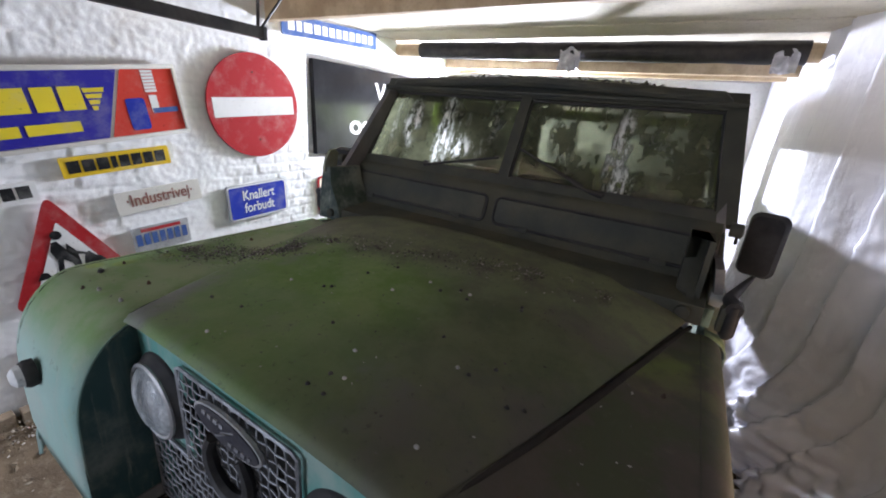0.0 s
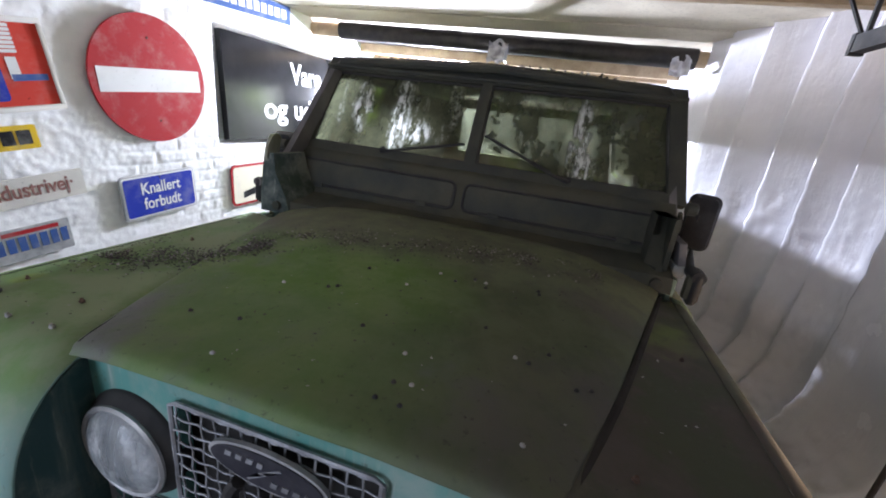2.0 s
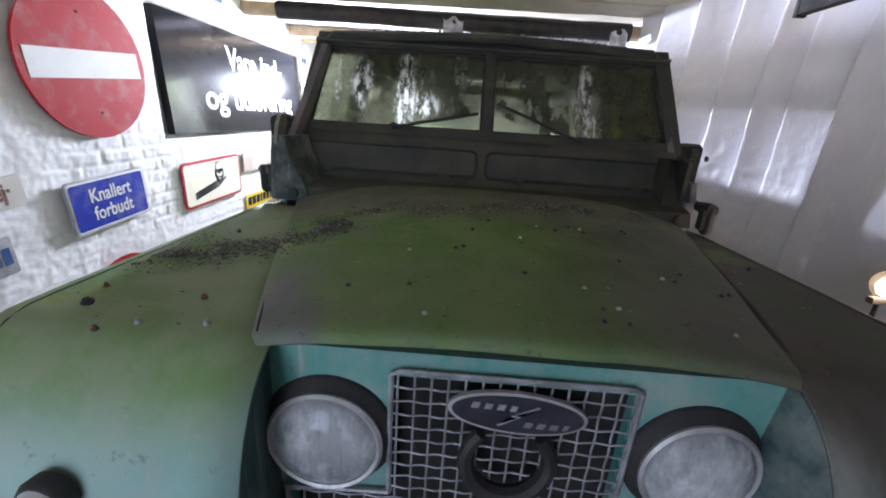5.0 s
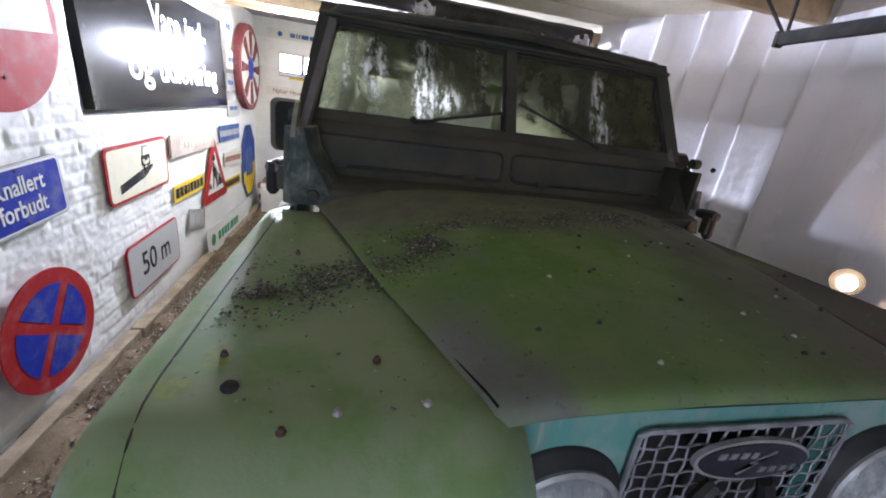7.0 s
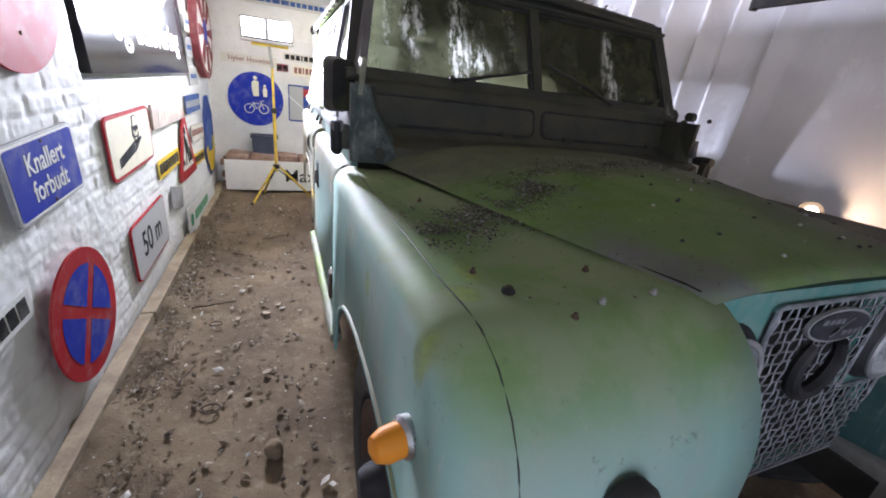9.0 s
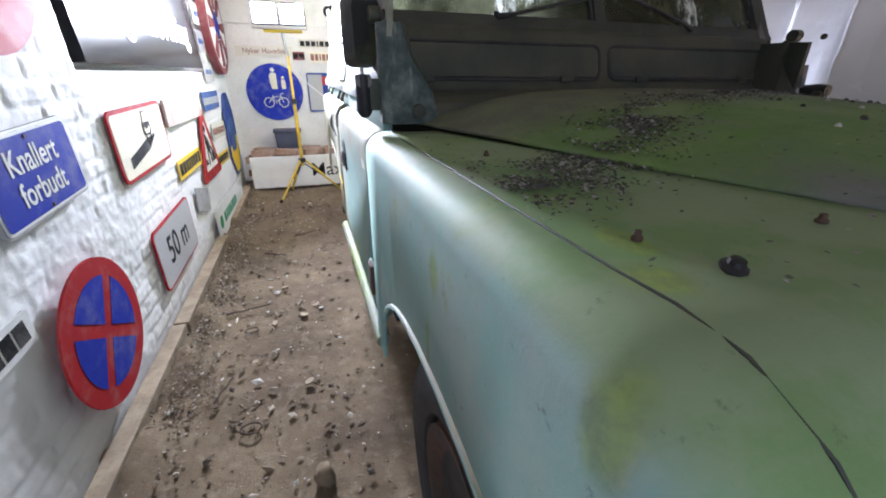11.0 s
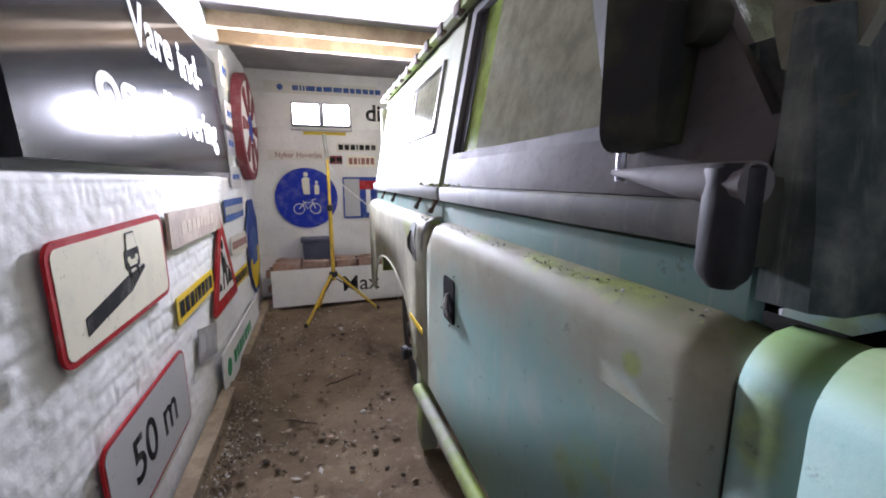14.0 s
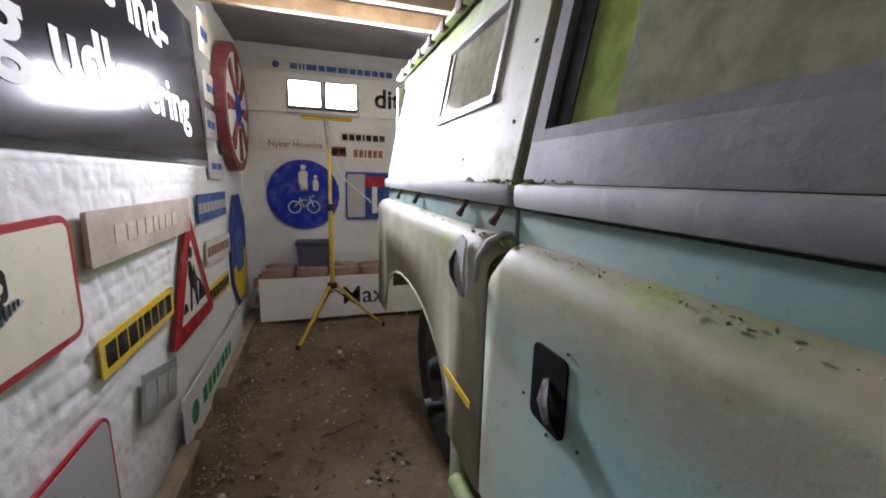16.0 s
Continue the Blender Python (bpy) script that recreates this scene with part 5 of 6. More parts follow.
for (px, pz), (tx, tz), knee in (((2.14, 1.315), (1.775, 1.445), 0.55), ((1.33, 1.325), (1.695, 1.40), 0.5)):
    at = lambda x, z, d: (x, 0.865 + (z - 1.288) * 0.456 - d, z)  # noqa: E731
    arm = part("wiper_arm", tube([at(px, pz, 0.02), at(px + (tx - px) * 0.15, pz + (tz - pz) * 0.12, 0.045), at(px + (tx - px) * knee, pz + (tz - pz) * knee, 0.04)], [0.01, 0.006, 0.004], 8), BLACKIRON, car, "black wiper arm with its blade")
    part("wiper_motor_cap", lathe([(0, 0.015), (0.016, 0.013), (0.019, 0)], at(px, pz, 0.0), (0, -1, 0.5), 12), BLACKPLASTIC, arm)
    part("wiper_blade", tube([at(px + (tx - px) * 0.2, pz + (tz - pz) * 0.2, 0.024), at(px + (tx - px) * 0.6, pz + (tz - pz) * 0.6, 0.032), at(tx, tz, 0.024)], 0.006, 6), RUBBER, arm)

# roof
bm = bmesh.new()
rows = []
for i in range(31):
    y = 1.015 + 2.02 * i / 30
    front = max(0.0, 1 - (y - 1.015) / 0.06)
    row = []
    for j in range(41):
        u = -1 + 2 * j / 40
        z = 1.655 + 0.085 * (1 - abs(u) ** 3.2) ** 0.6 - 0.025 * front * front + 0.004 * noise.noise((u * 4, y * 4, 9))
        row.append(bm.verts.new((CX - 0.005 + u * 0.765, y, z)))
    rows.append(row)
for a, b in zip(rows, rows[1:]):
    for k in range(40):
        bm.faces.new((a[k], a[k + 1], b[k + 1], b[k]))
roof = part("roof", bm, ROOFPAINT, car, "low crowned roof covered with moss and dirt")
thick(roof, 0.012)
for word, side in SIDES:
    part("rain_gutter", boxes(((min(across(0.955, side), across(0.985, side)), 1.02, 1.642), (max(across(0.955, side), across(0.985, side)), 3.03, 1.662)), bevel=0.004), HARDTOP, roof)
    for y in [1.25 + 0.16 * k for k in range(11)]:
        part("gutter_clip", boxes(((min(across(0.95, side), across(0.972, side)), y, 1.635), (max(across(0.95, side), across(0.972, side)), y + 0.05, 1.668)), bevel=0.004), RUST, roof)
part("roof_front_cap", tube([(CX - 0.745, 1.035, 1.655), (CX - 0.70, 1.02, 1.69), (CX, 1.005, 1.715), (CX + 0.70, 1.02, 1.69), (CX + 0.735, 1.035, 1.655)], 0.022, 10), DARKGREEN, roof)
# rear opening enlarged so that lamp light passes through the cab
part("rear_panel", boxes(((0.93, 2.985, 0.5), (2.54, 3.01, 1.2)), ((1.0, 2.985, 1.6), (2.47, 3.01, 1.68)), ((0.95, 2.985, 1.2), (1.08, 3.01, 1.6)), ((2.39, 2.985, 1.2), (2.52, 3.01, 1.6))), HARDTOP, car)
part("rear_pane", boxes(((1.08, 2.995, 1.2), (2.39, 2.999, 1.6))), REARGLASS, car, smooth=None).visible_shadow = False
for x in (1.2, 1.735, 2.27):
    seat = part("seat", boxes(((x - 0.24, 1.15, 0.75), (x + 0.24, 1.6, 0.88)), bevel=0.03), SEATVINYL, car, "dark vinyl seat")
    part("seat_back", boxes(((x - 0.23, 1.56, 0.8), (x + 0.23, 1.65, 1.25)), bevel=0.03), SEATVINYL, seat)

# ---- stretch along the car's length and sideways shift, fitted to the camera's view ----
VIEW_FIT = ((-0.80, -0.385, -0.30, 0.0, 0.65, 1.59, 2.2, 3.03), (-0.72, -0.345, -0.27, 0.0, 0.668, 1.672, 2.355, 3.22))
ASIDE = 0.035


def fitted_y(y):
    return float(np.interp(y, *VIEW_FIT))


def fit_to_view(ob, stiff=None):
    """Stretch and shift a part of the car, and its own parts, to fit the camera's view."""
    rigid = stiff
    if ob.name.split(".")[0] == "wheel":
        rigid = fitted_y(sum(v.co.y for v in ob.data.vertices) / len(ob.data.vertices)) - sum(v.co.y for v in ob.data.vertices) / len(ob.data.vertices)
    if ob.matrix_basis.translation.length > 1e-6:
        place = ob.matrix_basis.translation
        ob.matrix_basis = Matrix.Translation((ASIDE, fitted_y(place.y) - place.y, 0)) @ ob.matrix_basis
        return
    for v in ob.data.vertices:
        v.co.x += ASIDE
        v.co.y = v.co.y + rigid if rigid is not None else fitted_y(v.co.y)
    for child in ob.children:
        fit_to_view(child, rigid)


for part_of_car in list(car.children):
    fit_to_view(part_of_car)

# ---- signs ----


def plate(name, m, outline, material, label, depth=0.006, category="sign", group="", bevel=True):
    """A sign's plate, the top-level thing; its face lies at z = depth."""
    ob = link_mesh(name, prism(outline, depth), material)
    ob.matrix_basis = m
    return tagged(ob, label, category, group)


def face(parent, outline, material, z, name="face", label="", depth=0.0012):
    return part(name, prism(outline, depth, z0=z), material, parent, label, smooth=None)


def screws(parent, places, z=0.006):
    for x, y in places:
        part("screw", lathe([(0, 0.006), (0.002, 0.005), (0.003, 0.0)], (x, y, z), (0, 0, 1), 8), RUST, parent)


def shifted(outline, dx, dy):
    return [(x + dx, y + dy) for x, y in outline]


def rect(w, h, dx=0.0, dy=0.0):
    return [(-w / 2 + dx, -h / 2 + dy), (w / 2 + dx, -h / 2 + dy), (w / 2 + dx, h / 2 + dy), (-w / 2 + dx, h / 2 + dy)]


def number_plate(m, w, h, ground, ink, label, widths, height=0.6):
    ob = plate("number_plate", m, rounded(w, h, 0.008), ground, label, 0.004, "number plate", "old number plates")
    total = sum(widths) + 0.012 * (len(widths) - 1)
    k = 0.9 * w / total
    bars([v * k for v in widths], h * height, 0, 0.0042, ink, ob, -0.45 * w, 0.012 * k)
    return ob


# no-entry disc
s = plate("no_entry_sign", on_left_wall(0.938, 1.497, 4.5), disc(0.309, 56), RED, "round red no-entry sign with a white bar", 0.012)
face(s, rect(0.55, 0.112, 0, 0.0), WHITESIGN, 0.0122, "white_bar")
screws(s, ((0, 0.2), (0, -0.2)), 0.012)

# shock absorber advertisement
s = plate("advert_sign", on_left_wall(-0.03, 1.435, 8.0), rect(1.06, 0.345), OFFWHITE, "framed blue and red enamel advertisement for shock absorbers", 0.014)
face(s, [(-0.51, -0.15), (0.16, -0.15), (0.27, 0.15), (-0.51, 0.15)], ADBLUE, 0.0145, "blue_field")
face(s, [(0.175, -0.15), (0.515, -0.15), (0.515, 0.15), (0.285, 0.15)], ADRED, 0.0145, "red_field")
for x0, w in ((-0.42, 0.11), (-0.29, 0.09), (-0.18, 0.1), (-0.06, 0.075), (0.03, 0.08)):
    face(s, rect(w, 0.10, x0 + w / 2, 0.035), ADYELLOW, 0.016, "brand_bar")
for x0, w in ((-0.3, 0.16), (-0.12, 0.19)):
    face(s, rect(w, 0.045, x0 + w / 2, -0.085), ADYELLOW, 0.016, "slogan_bar")
for k in range(4):
    face(s, [(0.115 + 0.006 * k, 0.075 - 0.026 * k), (0.2 - 0.014 * k, 0.075 - 0.026 * k), (0.194 - 0.014 * k, 0.056 - 0.026 * k), (0.118 + 0.006 * k, 0.056 - 0.026 * k)], ADYELLOW, 0.0165, "wing_stripe")
drum = face(s, shifted(rounded(0.085, 0.15, 0.015), 0.31, -0.055), BLUE, 0.016, "drum_picture")
face(s, rect(0.035, 0.08, 0.395, -0.01), WHITESIGN, 0.016, "damper_picture")
for k in range(7):
    face(s, shifted(rounded(0.055, 0.012, 0.005), 0.395, 0.05 + 0.015 * k), WHITESIGN, 0.0165, "spring_coil")
face(s, rect(0.12, 0.025, 0.44, -0.045), STREETBLUE, 0.0162, "axle_picture")
part("frame", boxes(((-0.53, 0.152, 0.006), (0.53, 0.1725, 0.022)), ((-0.53, -0.1725, 0.006), (0.53, -0.152, 0.022)), ((0.515, -0.152, 0.006), (0.53, 0.152, 0.022)), ((-0.53, -0.152, 0.006), (-0.515, 0.152, 0.022)), bevel=0.003), OFFWHITE, s, "cream wooden frame")

LETTERS = [0.06, 0.06, 0.06, 0.03, 0.055, 0.055, 0.055, 0.06]
number_plate(on_left_wall(0.175, 1.195, 6.5), 0.46, 0.095, YELLOWSIGN, BLACKINK, "yellow number plate with black characters on a whitewashed wall", LETTERS)
number_plate(on_left_wall(-0.36, 1.06, 6.0), 0.43, 0.09, WHITESIGN, BLACKINK, "white number plate with dark characters", LETTERS)
number_plate(on_left_wall(0.45, 0.56, 3.0), 0.43, 0.09, WHITESIGN, BLACKINK, "white number plate low on the wall", LETTERS)
number_plate(on_left_wall(2.39, 0.64, 0.0), 0.54, 0.108, YELLOWSIGN, BLACKINK, "yellow number plate beside a parking sign", LETTERS)
number_plate(on_left_wall(3.4, 0.49, -2.0), 0.5, 0.09, YELLOWSIGN, BLACKINK, "dull yellow number plate below a triangle sign", LETTERS)
ob = number_plate(on_left_wall(0.315, 0.775, 4.0), 0.285, 0.142, ALU, STREETBLUE, "small embossed white and blue number plate", [0.03] * 7, 0.45)
bars([0.2], 0.018, 0.05, 0.0042, RED, ob, -0.1)
ob = number_plate(on_left_wall(2.47, 0.38, -14.0), 0.31, 0.15, ALU, GREYSIGN, "bare worn aluminium number plate hung askew", [0.05, 0.05, 0.05], 0.55)

s = plate("street_sign", on_left_wall(0.335, 0.995, 6.0), rounded(0.42, 0.118, 0.006), OFFWHITE, "weathered white street sign reading Industrivej", 0.006)
lettering("·Industrivej·", 0.088, (0, 0.004, 0.0068), BROWNINK, s, bold=0.0016, squeeze=0.80)
s = plate("street_sign", on_left_wall(1.6, 2.035, 3.0), rounded(0.9, 0.12, 0.006), STREETBLUE, "blue enamel street sign with white characters", 0.006)
bars([0.05, 0.04, 0.07, 0.055, 0.045, 0.05, 0.045, 0.05, 0.05, 0.045, 0.055, 0.05], 0.06, 0, 0.0062, WHITESIGN, s, -0.40, 0.018)


def works_triangle(m, base_w, h, label, group):
    pts = [(-base_w / 2, -h / 2), (base_w / 2, -h / 2), (0, h / 2)]

    def tri(k, r):
        out = []
        c = Vector((0, -h / 6))
        for i, p in enumerate(pts):
            p = c + (Vector(p) - c) * k
            a, b = c + (Vector(pts[i - 1]) - c) * k, c + (Vector(pts[(i + 1) % 3]) - c) * k
            da, db = (a - p).normalized() * r, (b - p).normalized() * r
            for q in range(6):
                f = q / 5
                out.append(tuple((p + da * (1 - f) ** 2 + db * f ** 2)))
        return out

    ob = plate("road_works_sign", m, tri(1.0, 0.05), RED, label, 0.010, "road sign", group)
    face(ob, tri(0.62, 0.012), WHITESIGN, 0.0102, "white_field")
    k = base_w / 0.6
    dig = [(-0.075, -0.155), (-0.05, -0.155), (-0.03, -0.06), (0.0, -0.09), (0.015, -0.155), (0.04, -0.155), (0.025, -0.07), (-0.005, -0.02), (0.005, 0.03), (0.04, -0.03), (0.09, -0.06), (0.086, -0.07), (0.03, -0.045), (-0.005, 0.0), (-0.03, 0.055), (-0.055, 0.05), (-0.07, 0.0), (-0.055, -0.06)]
    face(ob, [(x * k, y * k - 0.01) for x, y in dig], BLACKINK, 0.0116, "pictogram_digger")
    face(ob, [(x * 0.026 * k - 0.022 * k, y * 0.026 * k + 0.075 * k) for x, y in disc(1, 14)], BLACKINK, 0.0116, "pictogram_head")
    face(ob, [(0.045 * k, -0.155 * k), (0.165 * k, -0.155 * k), (0.14 * k, -0.11 * k), (0.115 * k, -0.095 * k), (0.09 * k, -0.06 * k), (0.065 * k, -0.08 * k)], BLACKINK, 0.0118, "pictogram_heap")
    face(ob, [(-0.165 * k, -0.155 * k), (-0.10 * k, -0.155 * k), (-0.115 * k, -0.12 * k), (-0.14 * k, -0.115 * k)], BLACKINK, 0.0118, "pictogram_heap")
    return ob


works_triangle(on_left_wall(-0.1, 0.81, 7.0), 0.5, 0.5, "red-edged triangular road works sign above a white sign", "road works signs")
works_triangle(on_left_wall(2.905, 0.705, -1.0), 0.62, 0.54, "scuffed red-edged triangular road works sign beside a yellow plate", "road works signs")


def bordered(m, w, h, ground, edge, label, r=0.035, border=0.018):
    ob = plate("white_road_sign", m, rounded(w, h, r), edge, label, 0.008, "road sign")
    face(ob, rounded(w - 2 * border, h - 2 * border, max(r - border, 0.008)), ground, 0.0082)
    return ob


s = bordered(on_left_wall(-0.02, 0.25, 6.0), 0.58, 0.29, WHITESIGN, RED, "red-edged white supplementary road sign, partly hidden")
lettering("Arbej", 0.075, (-0.235, 0.055, 0.0096), BLACKINK, s, align="LEFT", bold=0.0008)
lettering("t", 0.075, (-0.09, -0.035, 0.0096), BLACKINK, s, align="LEFT", bold=0.0008)

s = plate("moped_sign", on_left_wall(0.915, 0.903, 3.5), rounded(0.435, 0.235, 0.022), ALU, "blue road sign reading Knallert forbudt, with a white edge", 0.010)
face(s, rounded(0.423, 0.222, 0.018), WHITESIGN, 0.0102, "white_edge")
face(s, rounded(0.407, 0.206, 0.014), BLUE, 0.0114, "blue_field")
lettering("Knallert", 0.088, (0.0, 0.04, 0.0132), WHITESIGN, s, bold=0.0012, squeeze=0.82)
lettering("forbudt", 0.088, (0.0, -0.042, 0.0132), WHITESIGN, s, bold=0.0012, squeeze=0.82)
screws(s, ((0.0, 0.095), (0.0, -0.095)), 0.0125)

s = bordered(on_left_wall(1.742, 0.877, 1.0), 0.64, 0.285, CREAM, RED, "red-edged cream parking sign with a car on a kerb", 0.04, 0.016)
face(s, [(-0.22, -0.095), (-0.22, -0.05), (0.02, -0.005), (0.02, -0.055)], BLACKINK, 0.0096, "pictogram_kerb")
face(s, [(0.022, -0.055), (0.022, -0.005), (0.12, 0.008), (0.14, -0.004)], GREYSIGN, 0.0096, "pictogram_kerb")
face(s, shifted(rounded(0.095, 0.062, 0.016), 0.055, 0.038), BLACKINK, 0.0097, "pictogram_car")
face(s, rect(0.05, 0.018, 0.055, 0.026), CREAM, 0.0110, "pictogram_grille")
for k in range(9):
    face(s, [(0.026 + 0.0115 * k, -0.053 + 0.0056 * k), (0.031 + 0.0115 * k, -0.051 + 0.0056 * k), (0.031 + 0.0115 * k, -0.004 + 0.0012 * k), (0.026 + 0.0115 * k, -0.005 + 0.0012 * k)], BLACKINK, 0.0110, "pictogram_hatch")
face(s, [(0.018, 0.06), (0.092, 0.06), (0.082, 0.115), (0.028, 0.115)], BLACKINK, 0.0098, "pictogram_cab")
face(s, [(0.023, 0.066), (0.087, 0.066), (0.078, 0.110), (0.032, 0.110)], CREAM, 0.0110, "pictogram_window")
for x in (0.03, 0.08):
    face(s, shifted(disc(0.010, 14), x, 0.036), CREAM, 0.0110, "pictogram_headlight")
    face(s, rect(0.014, 0.028, x, -0.004), BLACKINK, 0.0098, "pictogram_wheel")

s = bordered(on_left_wall(1.805, 0.348, 1.5), 0.62, 0.30, GREYSIGN, RED, "grey road sign reading 50 m with a thin red edge", 0.04, 0.010)
lettering("50 m", 0.19, (0.0, 0.0, 0.0096), BLACKINK, s, bold=0.002, squeeze=0.92)

s = plate("no_stopping_sign", on_left_wall(0.91, 0.378, -32.0, 0.03), disc(0.245, 48), RED, "round blue and red no-stopping sign with chipped edge", 0.008)
for k in range(4):
    a0 = math.pi / 2 * k
    wedge = [(0.03 * math.cos(a0 + math.pi / 4), 0.03 * math.sin(a0 + math.pi / 4))]
    wedge += [(0.185 * math.cos(a0 + 0.13 + (math.pi / 2 - 0.26) * q / 10), 0.185 * math.sin(a0 + 0.13 + (math.pi / 2 - 0.26) * q / 10)) for q in range(11)]
    face(s, wedge, BLUE, 0.0082, "blue_quarter")

# black board in the niche
s = plate("black_board", on_left_wall(2.385, 1.515, 0.0, -0.045) @ Matrix.Rotation(radians(-2.8), 4, "X"), rect(1.92, 0.665), BOARDBLACK, "glossy black board with white words Vare ind- og udlevering", 0.045)
for word, y0, y1, z in (("Vare", 1.98, 2.39, 1.60), ("ind-", 2.46, 2.83, 1.60), ("og", 1.66, 1.92, 1.335), ("udlevering", 2.00, 3.00, 1.335)):
    lettering(word, 0.215, (y0 - 2.28, z - 1.53, 0.0462), WHITESIGN, s, align="LEFT", bold=0.005, width=y1 - y0)

s = plate("wooden_sign", on_left_wall(2.52, 0.948, -0.5), rounded(0.80, 0.14, 0.008), WOODSIGN, "weathered pale wooden name board with faint characters", 0.012)
bars([0.06, 0.05, 0.05, 0.05, 0.03, 0.05, 0.05, 0.05], 0.05, 0, 0.0122, FAINTINK, s, -0.27, 0.016)
s = plate("street_sign", on_left_wall(3.38, 0.95, -0.5), rounded(0.60, 0.135, 0.006), STREETBLUE, "dark blue street sign with pale characters")
bars([0.06] * 8, 0.05, 0, 0.0062, GREYSIGN, s, -0.29, 0.014)
s = plate("street_sign", on_left_wall(3.45, 0.71, -3.0), rounded(0.55, 0.12, 0.006), OFFWHITE, "faded white street sign with brown characters")
bars([0.05] * 8, 0.05, 0, 0.0062, BROWNINK, s, -0.26, 0.014)
s = plate("crest_sign", on_left_wall(4.02, 0.60, 0.0), [(-0.26, -0.2), (-0.1, -0.38), (0.1, -0.38), (0.26, -0.2), (0.26, 0.2), (0.1, 0.38), (-0.1, 0.38), (-0.26, 0.2)], DEEPBLUE, "tall octagonal dark blue sign with a yellow foot")
face(s, [(-0.235, -0.19), (-0.09, -0.35), (0.09, -0.35), (0.235, -0.19), (0.235, -0.02), (-0.235, -0.10)], YELLOWSIGN, 0.0062, "yellow_foot")
face(s, rounded(0.28, 0.3, 0.05), STREETBLUE, 0.0064, "emblem")
for y, z, w, h, c, label in ((3.53, 1.16, 0.37, 0.14, GREYSIGN, "small grey metal plate"), (3.47, 1.38, 0.25, 0.15, ALU, "small dull metal plate"), (3.52, 1.57, 0.3, 0.15, OFFWHITE, "small faded picture plate"), (3.45, 1.83, 0.22, 0.2, CREAM, "small yellowed plate near the ceiling")):
    s = plate("small_plate", on_left_wall(y, z), rounded(w, h, 0.008), c, label, 0.005, "plate", "small wall plates")
    bars([w * 0.3, w * 0.25], h * 0.25, 0.0, 0.0052, STREETBLUE, s, -w * 0.32, w * 0.06)

# round wall decoration with spokes
s = plate("wall_wheel", on_left_wall(3.97, 1.54), disc(0.40, 40), MAROON, "round maroon and white wall wheel with a blue centre", 0.06, "wall decoration")
face(s, disc(0.345, 36), WHITESIGN, 0.0605, "white_disc")
for k in range(8):
    a = math.pi / 4 * k
    c, d = math.cos(a), math.sin(a)
    face(s, [(0.12 * c - 0.02 * d, 0.12 * d + 0.02 * c), (0.12 * c + 0.02 * d, 0.12 * d - 0.02 * c), (0.335 * c + 0.045 * d, 0.335 * d - 0.045 * c), (0.335 * c - 0.045 * d, 0.335 * d + 0.045 * c)], MAROON, 0.062, "spoke", depth=0.01)
face(s, disc(0.11, 24), BLUE, 0.063, "hub_disc")

# low white board leaning on the wall foot
s = plate("leaning_board", on_left_wall(3.22, 0.12, -1.0, 0.03), rect(1.25, 0.23), WHITESIGN, "white board with green characters leaning at the wall foot", 0.008)
face(s, shifted(disc(0.05, 20), -0.5, 0.0), GREENINK, 0.0082, "green_mark")
bars([0.07, 0.06, 0.06, 0.05, 0.02, 0.07, 0.06, 0.06], 0.075, 0, 0.0082, GREENINK, s, -0.38, 0.02)

# end wall
s = plate("company_board", on_back_wall(0.644, 1.947), rect(1.15, 0.115), OFFWHITE, "pale board with faded blue characters under the ceiling", 0.01)
face(s, shifted(disc(0.03, 16), -0.42, 0), STREETBLUE, 0.0102, "round_mark")
bars([0.06, 0.02, 0.02, 0.09, 0.06, 0.09, 0.09, 0.06, 0.05, 0.06, 0.06, 0.05, 0.06], 0.05, 0, 0.0102, STREETBLUE, s, -0.3, 0.012)
s = plate("shop_sign", on_back_wall(0.788, 1.750), rect(1.9, 0.34), WHITESIGN, "white shop sign ending in bold black dit", 0.014)
lettering("dit", 0.24, (0.40, 0.0, 0.0145), BLACKINK, s, bold=0.006)
s = plate("street_sign", on_back_wall(0.404, 1.361), rect(0.63, 0.11), OFFWHITE, "white street sign reading Nyker Hovedga", 0.006)
lettering("Nyker Hovedga", 0.082, (0, 0.0, 0.0066), BROWNINK, s, bold=0.001, squeeze=0.9)
number_plate(on_back_wall(0.936, 1.439), 0.45, 0.095, OFFWHITE, BLACKINK, "white number plate on the end wall", [0.05, 0.05, 0.05, 0.02, 0.05, 0.05, 0.05])
number_plate(on_back_wall(0.972, 1.312), 0.31, 0.12, CREAM, BROWNINK, "small yellowed number plate on the end wall", [0.04, 0.04, 0.02, 0.04, 0.04, 0.04])
number_plate(on_back_wall(0.732, 1.321), 0.14, 0.09, MAROON, BLACKINK, "small dark red number plate", [0.04, 0.04])
number_plate(on_back_wall(1.660, 1.884), 0.42, 0.10, YELLOWSIGN, BLACKINK, "yellow number plate high on the end wall", LETTERS)
number_plate(on_back_wall(2.036, 1.875), 0.2, 0.13, WHITESIGN, BLACKINK, "small square white number plate", [0.06, 0.06])
s = plate("shared_path_sign", on_back_wall(0.452, 0.968), disc(0.325, 56), BLUE, "round blue shared path sign with white pictograms", 0.01)
face(s, [(-0.03, 0.04), (0.0, 0.04), (0.005, 0.12), (0.012, 0.04), (0.035, 0.04), (0.035, 0.16), (0.04, 0.21), (0.02, 0.225), (-0.02, 0.225), (-0.045, 0.20), (-0.045, 0.12), (-0.03, 0.12)], CREAM, 0.0102, "pictogram_walker")
face(s, shifted(disc(0.024, 14), 0.0, 0.255), CREAM, 0.0102, "pictogram_head")
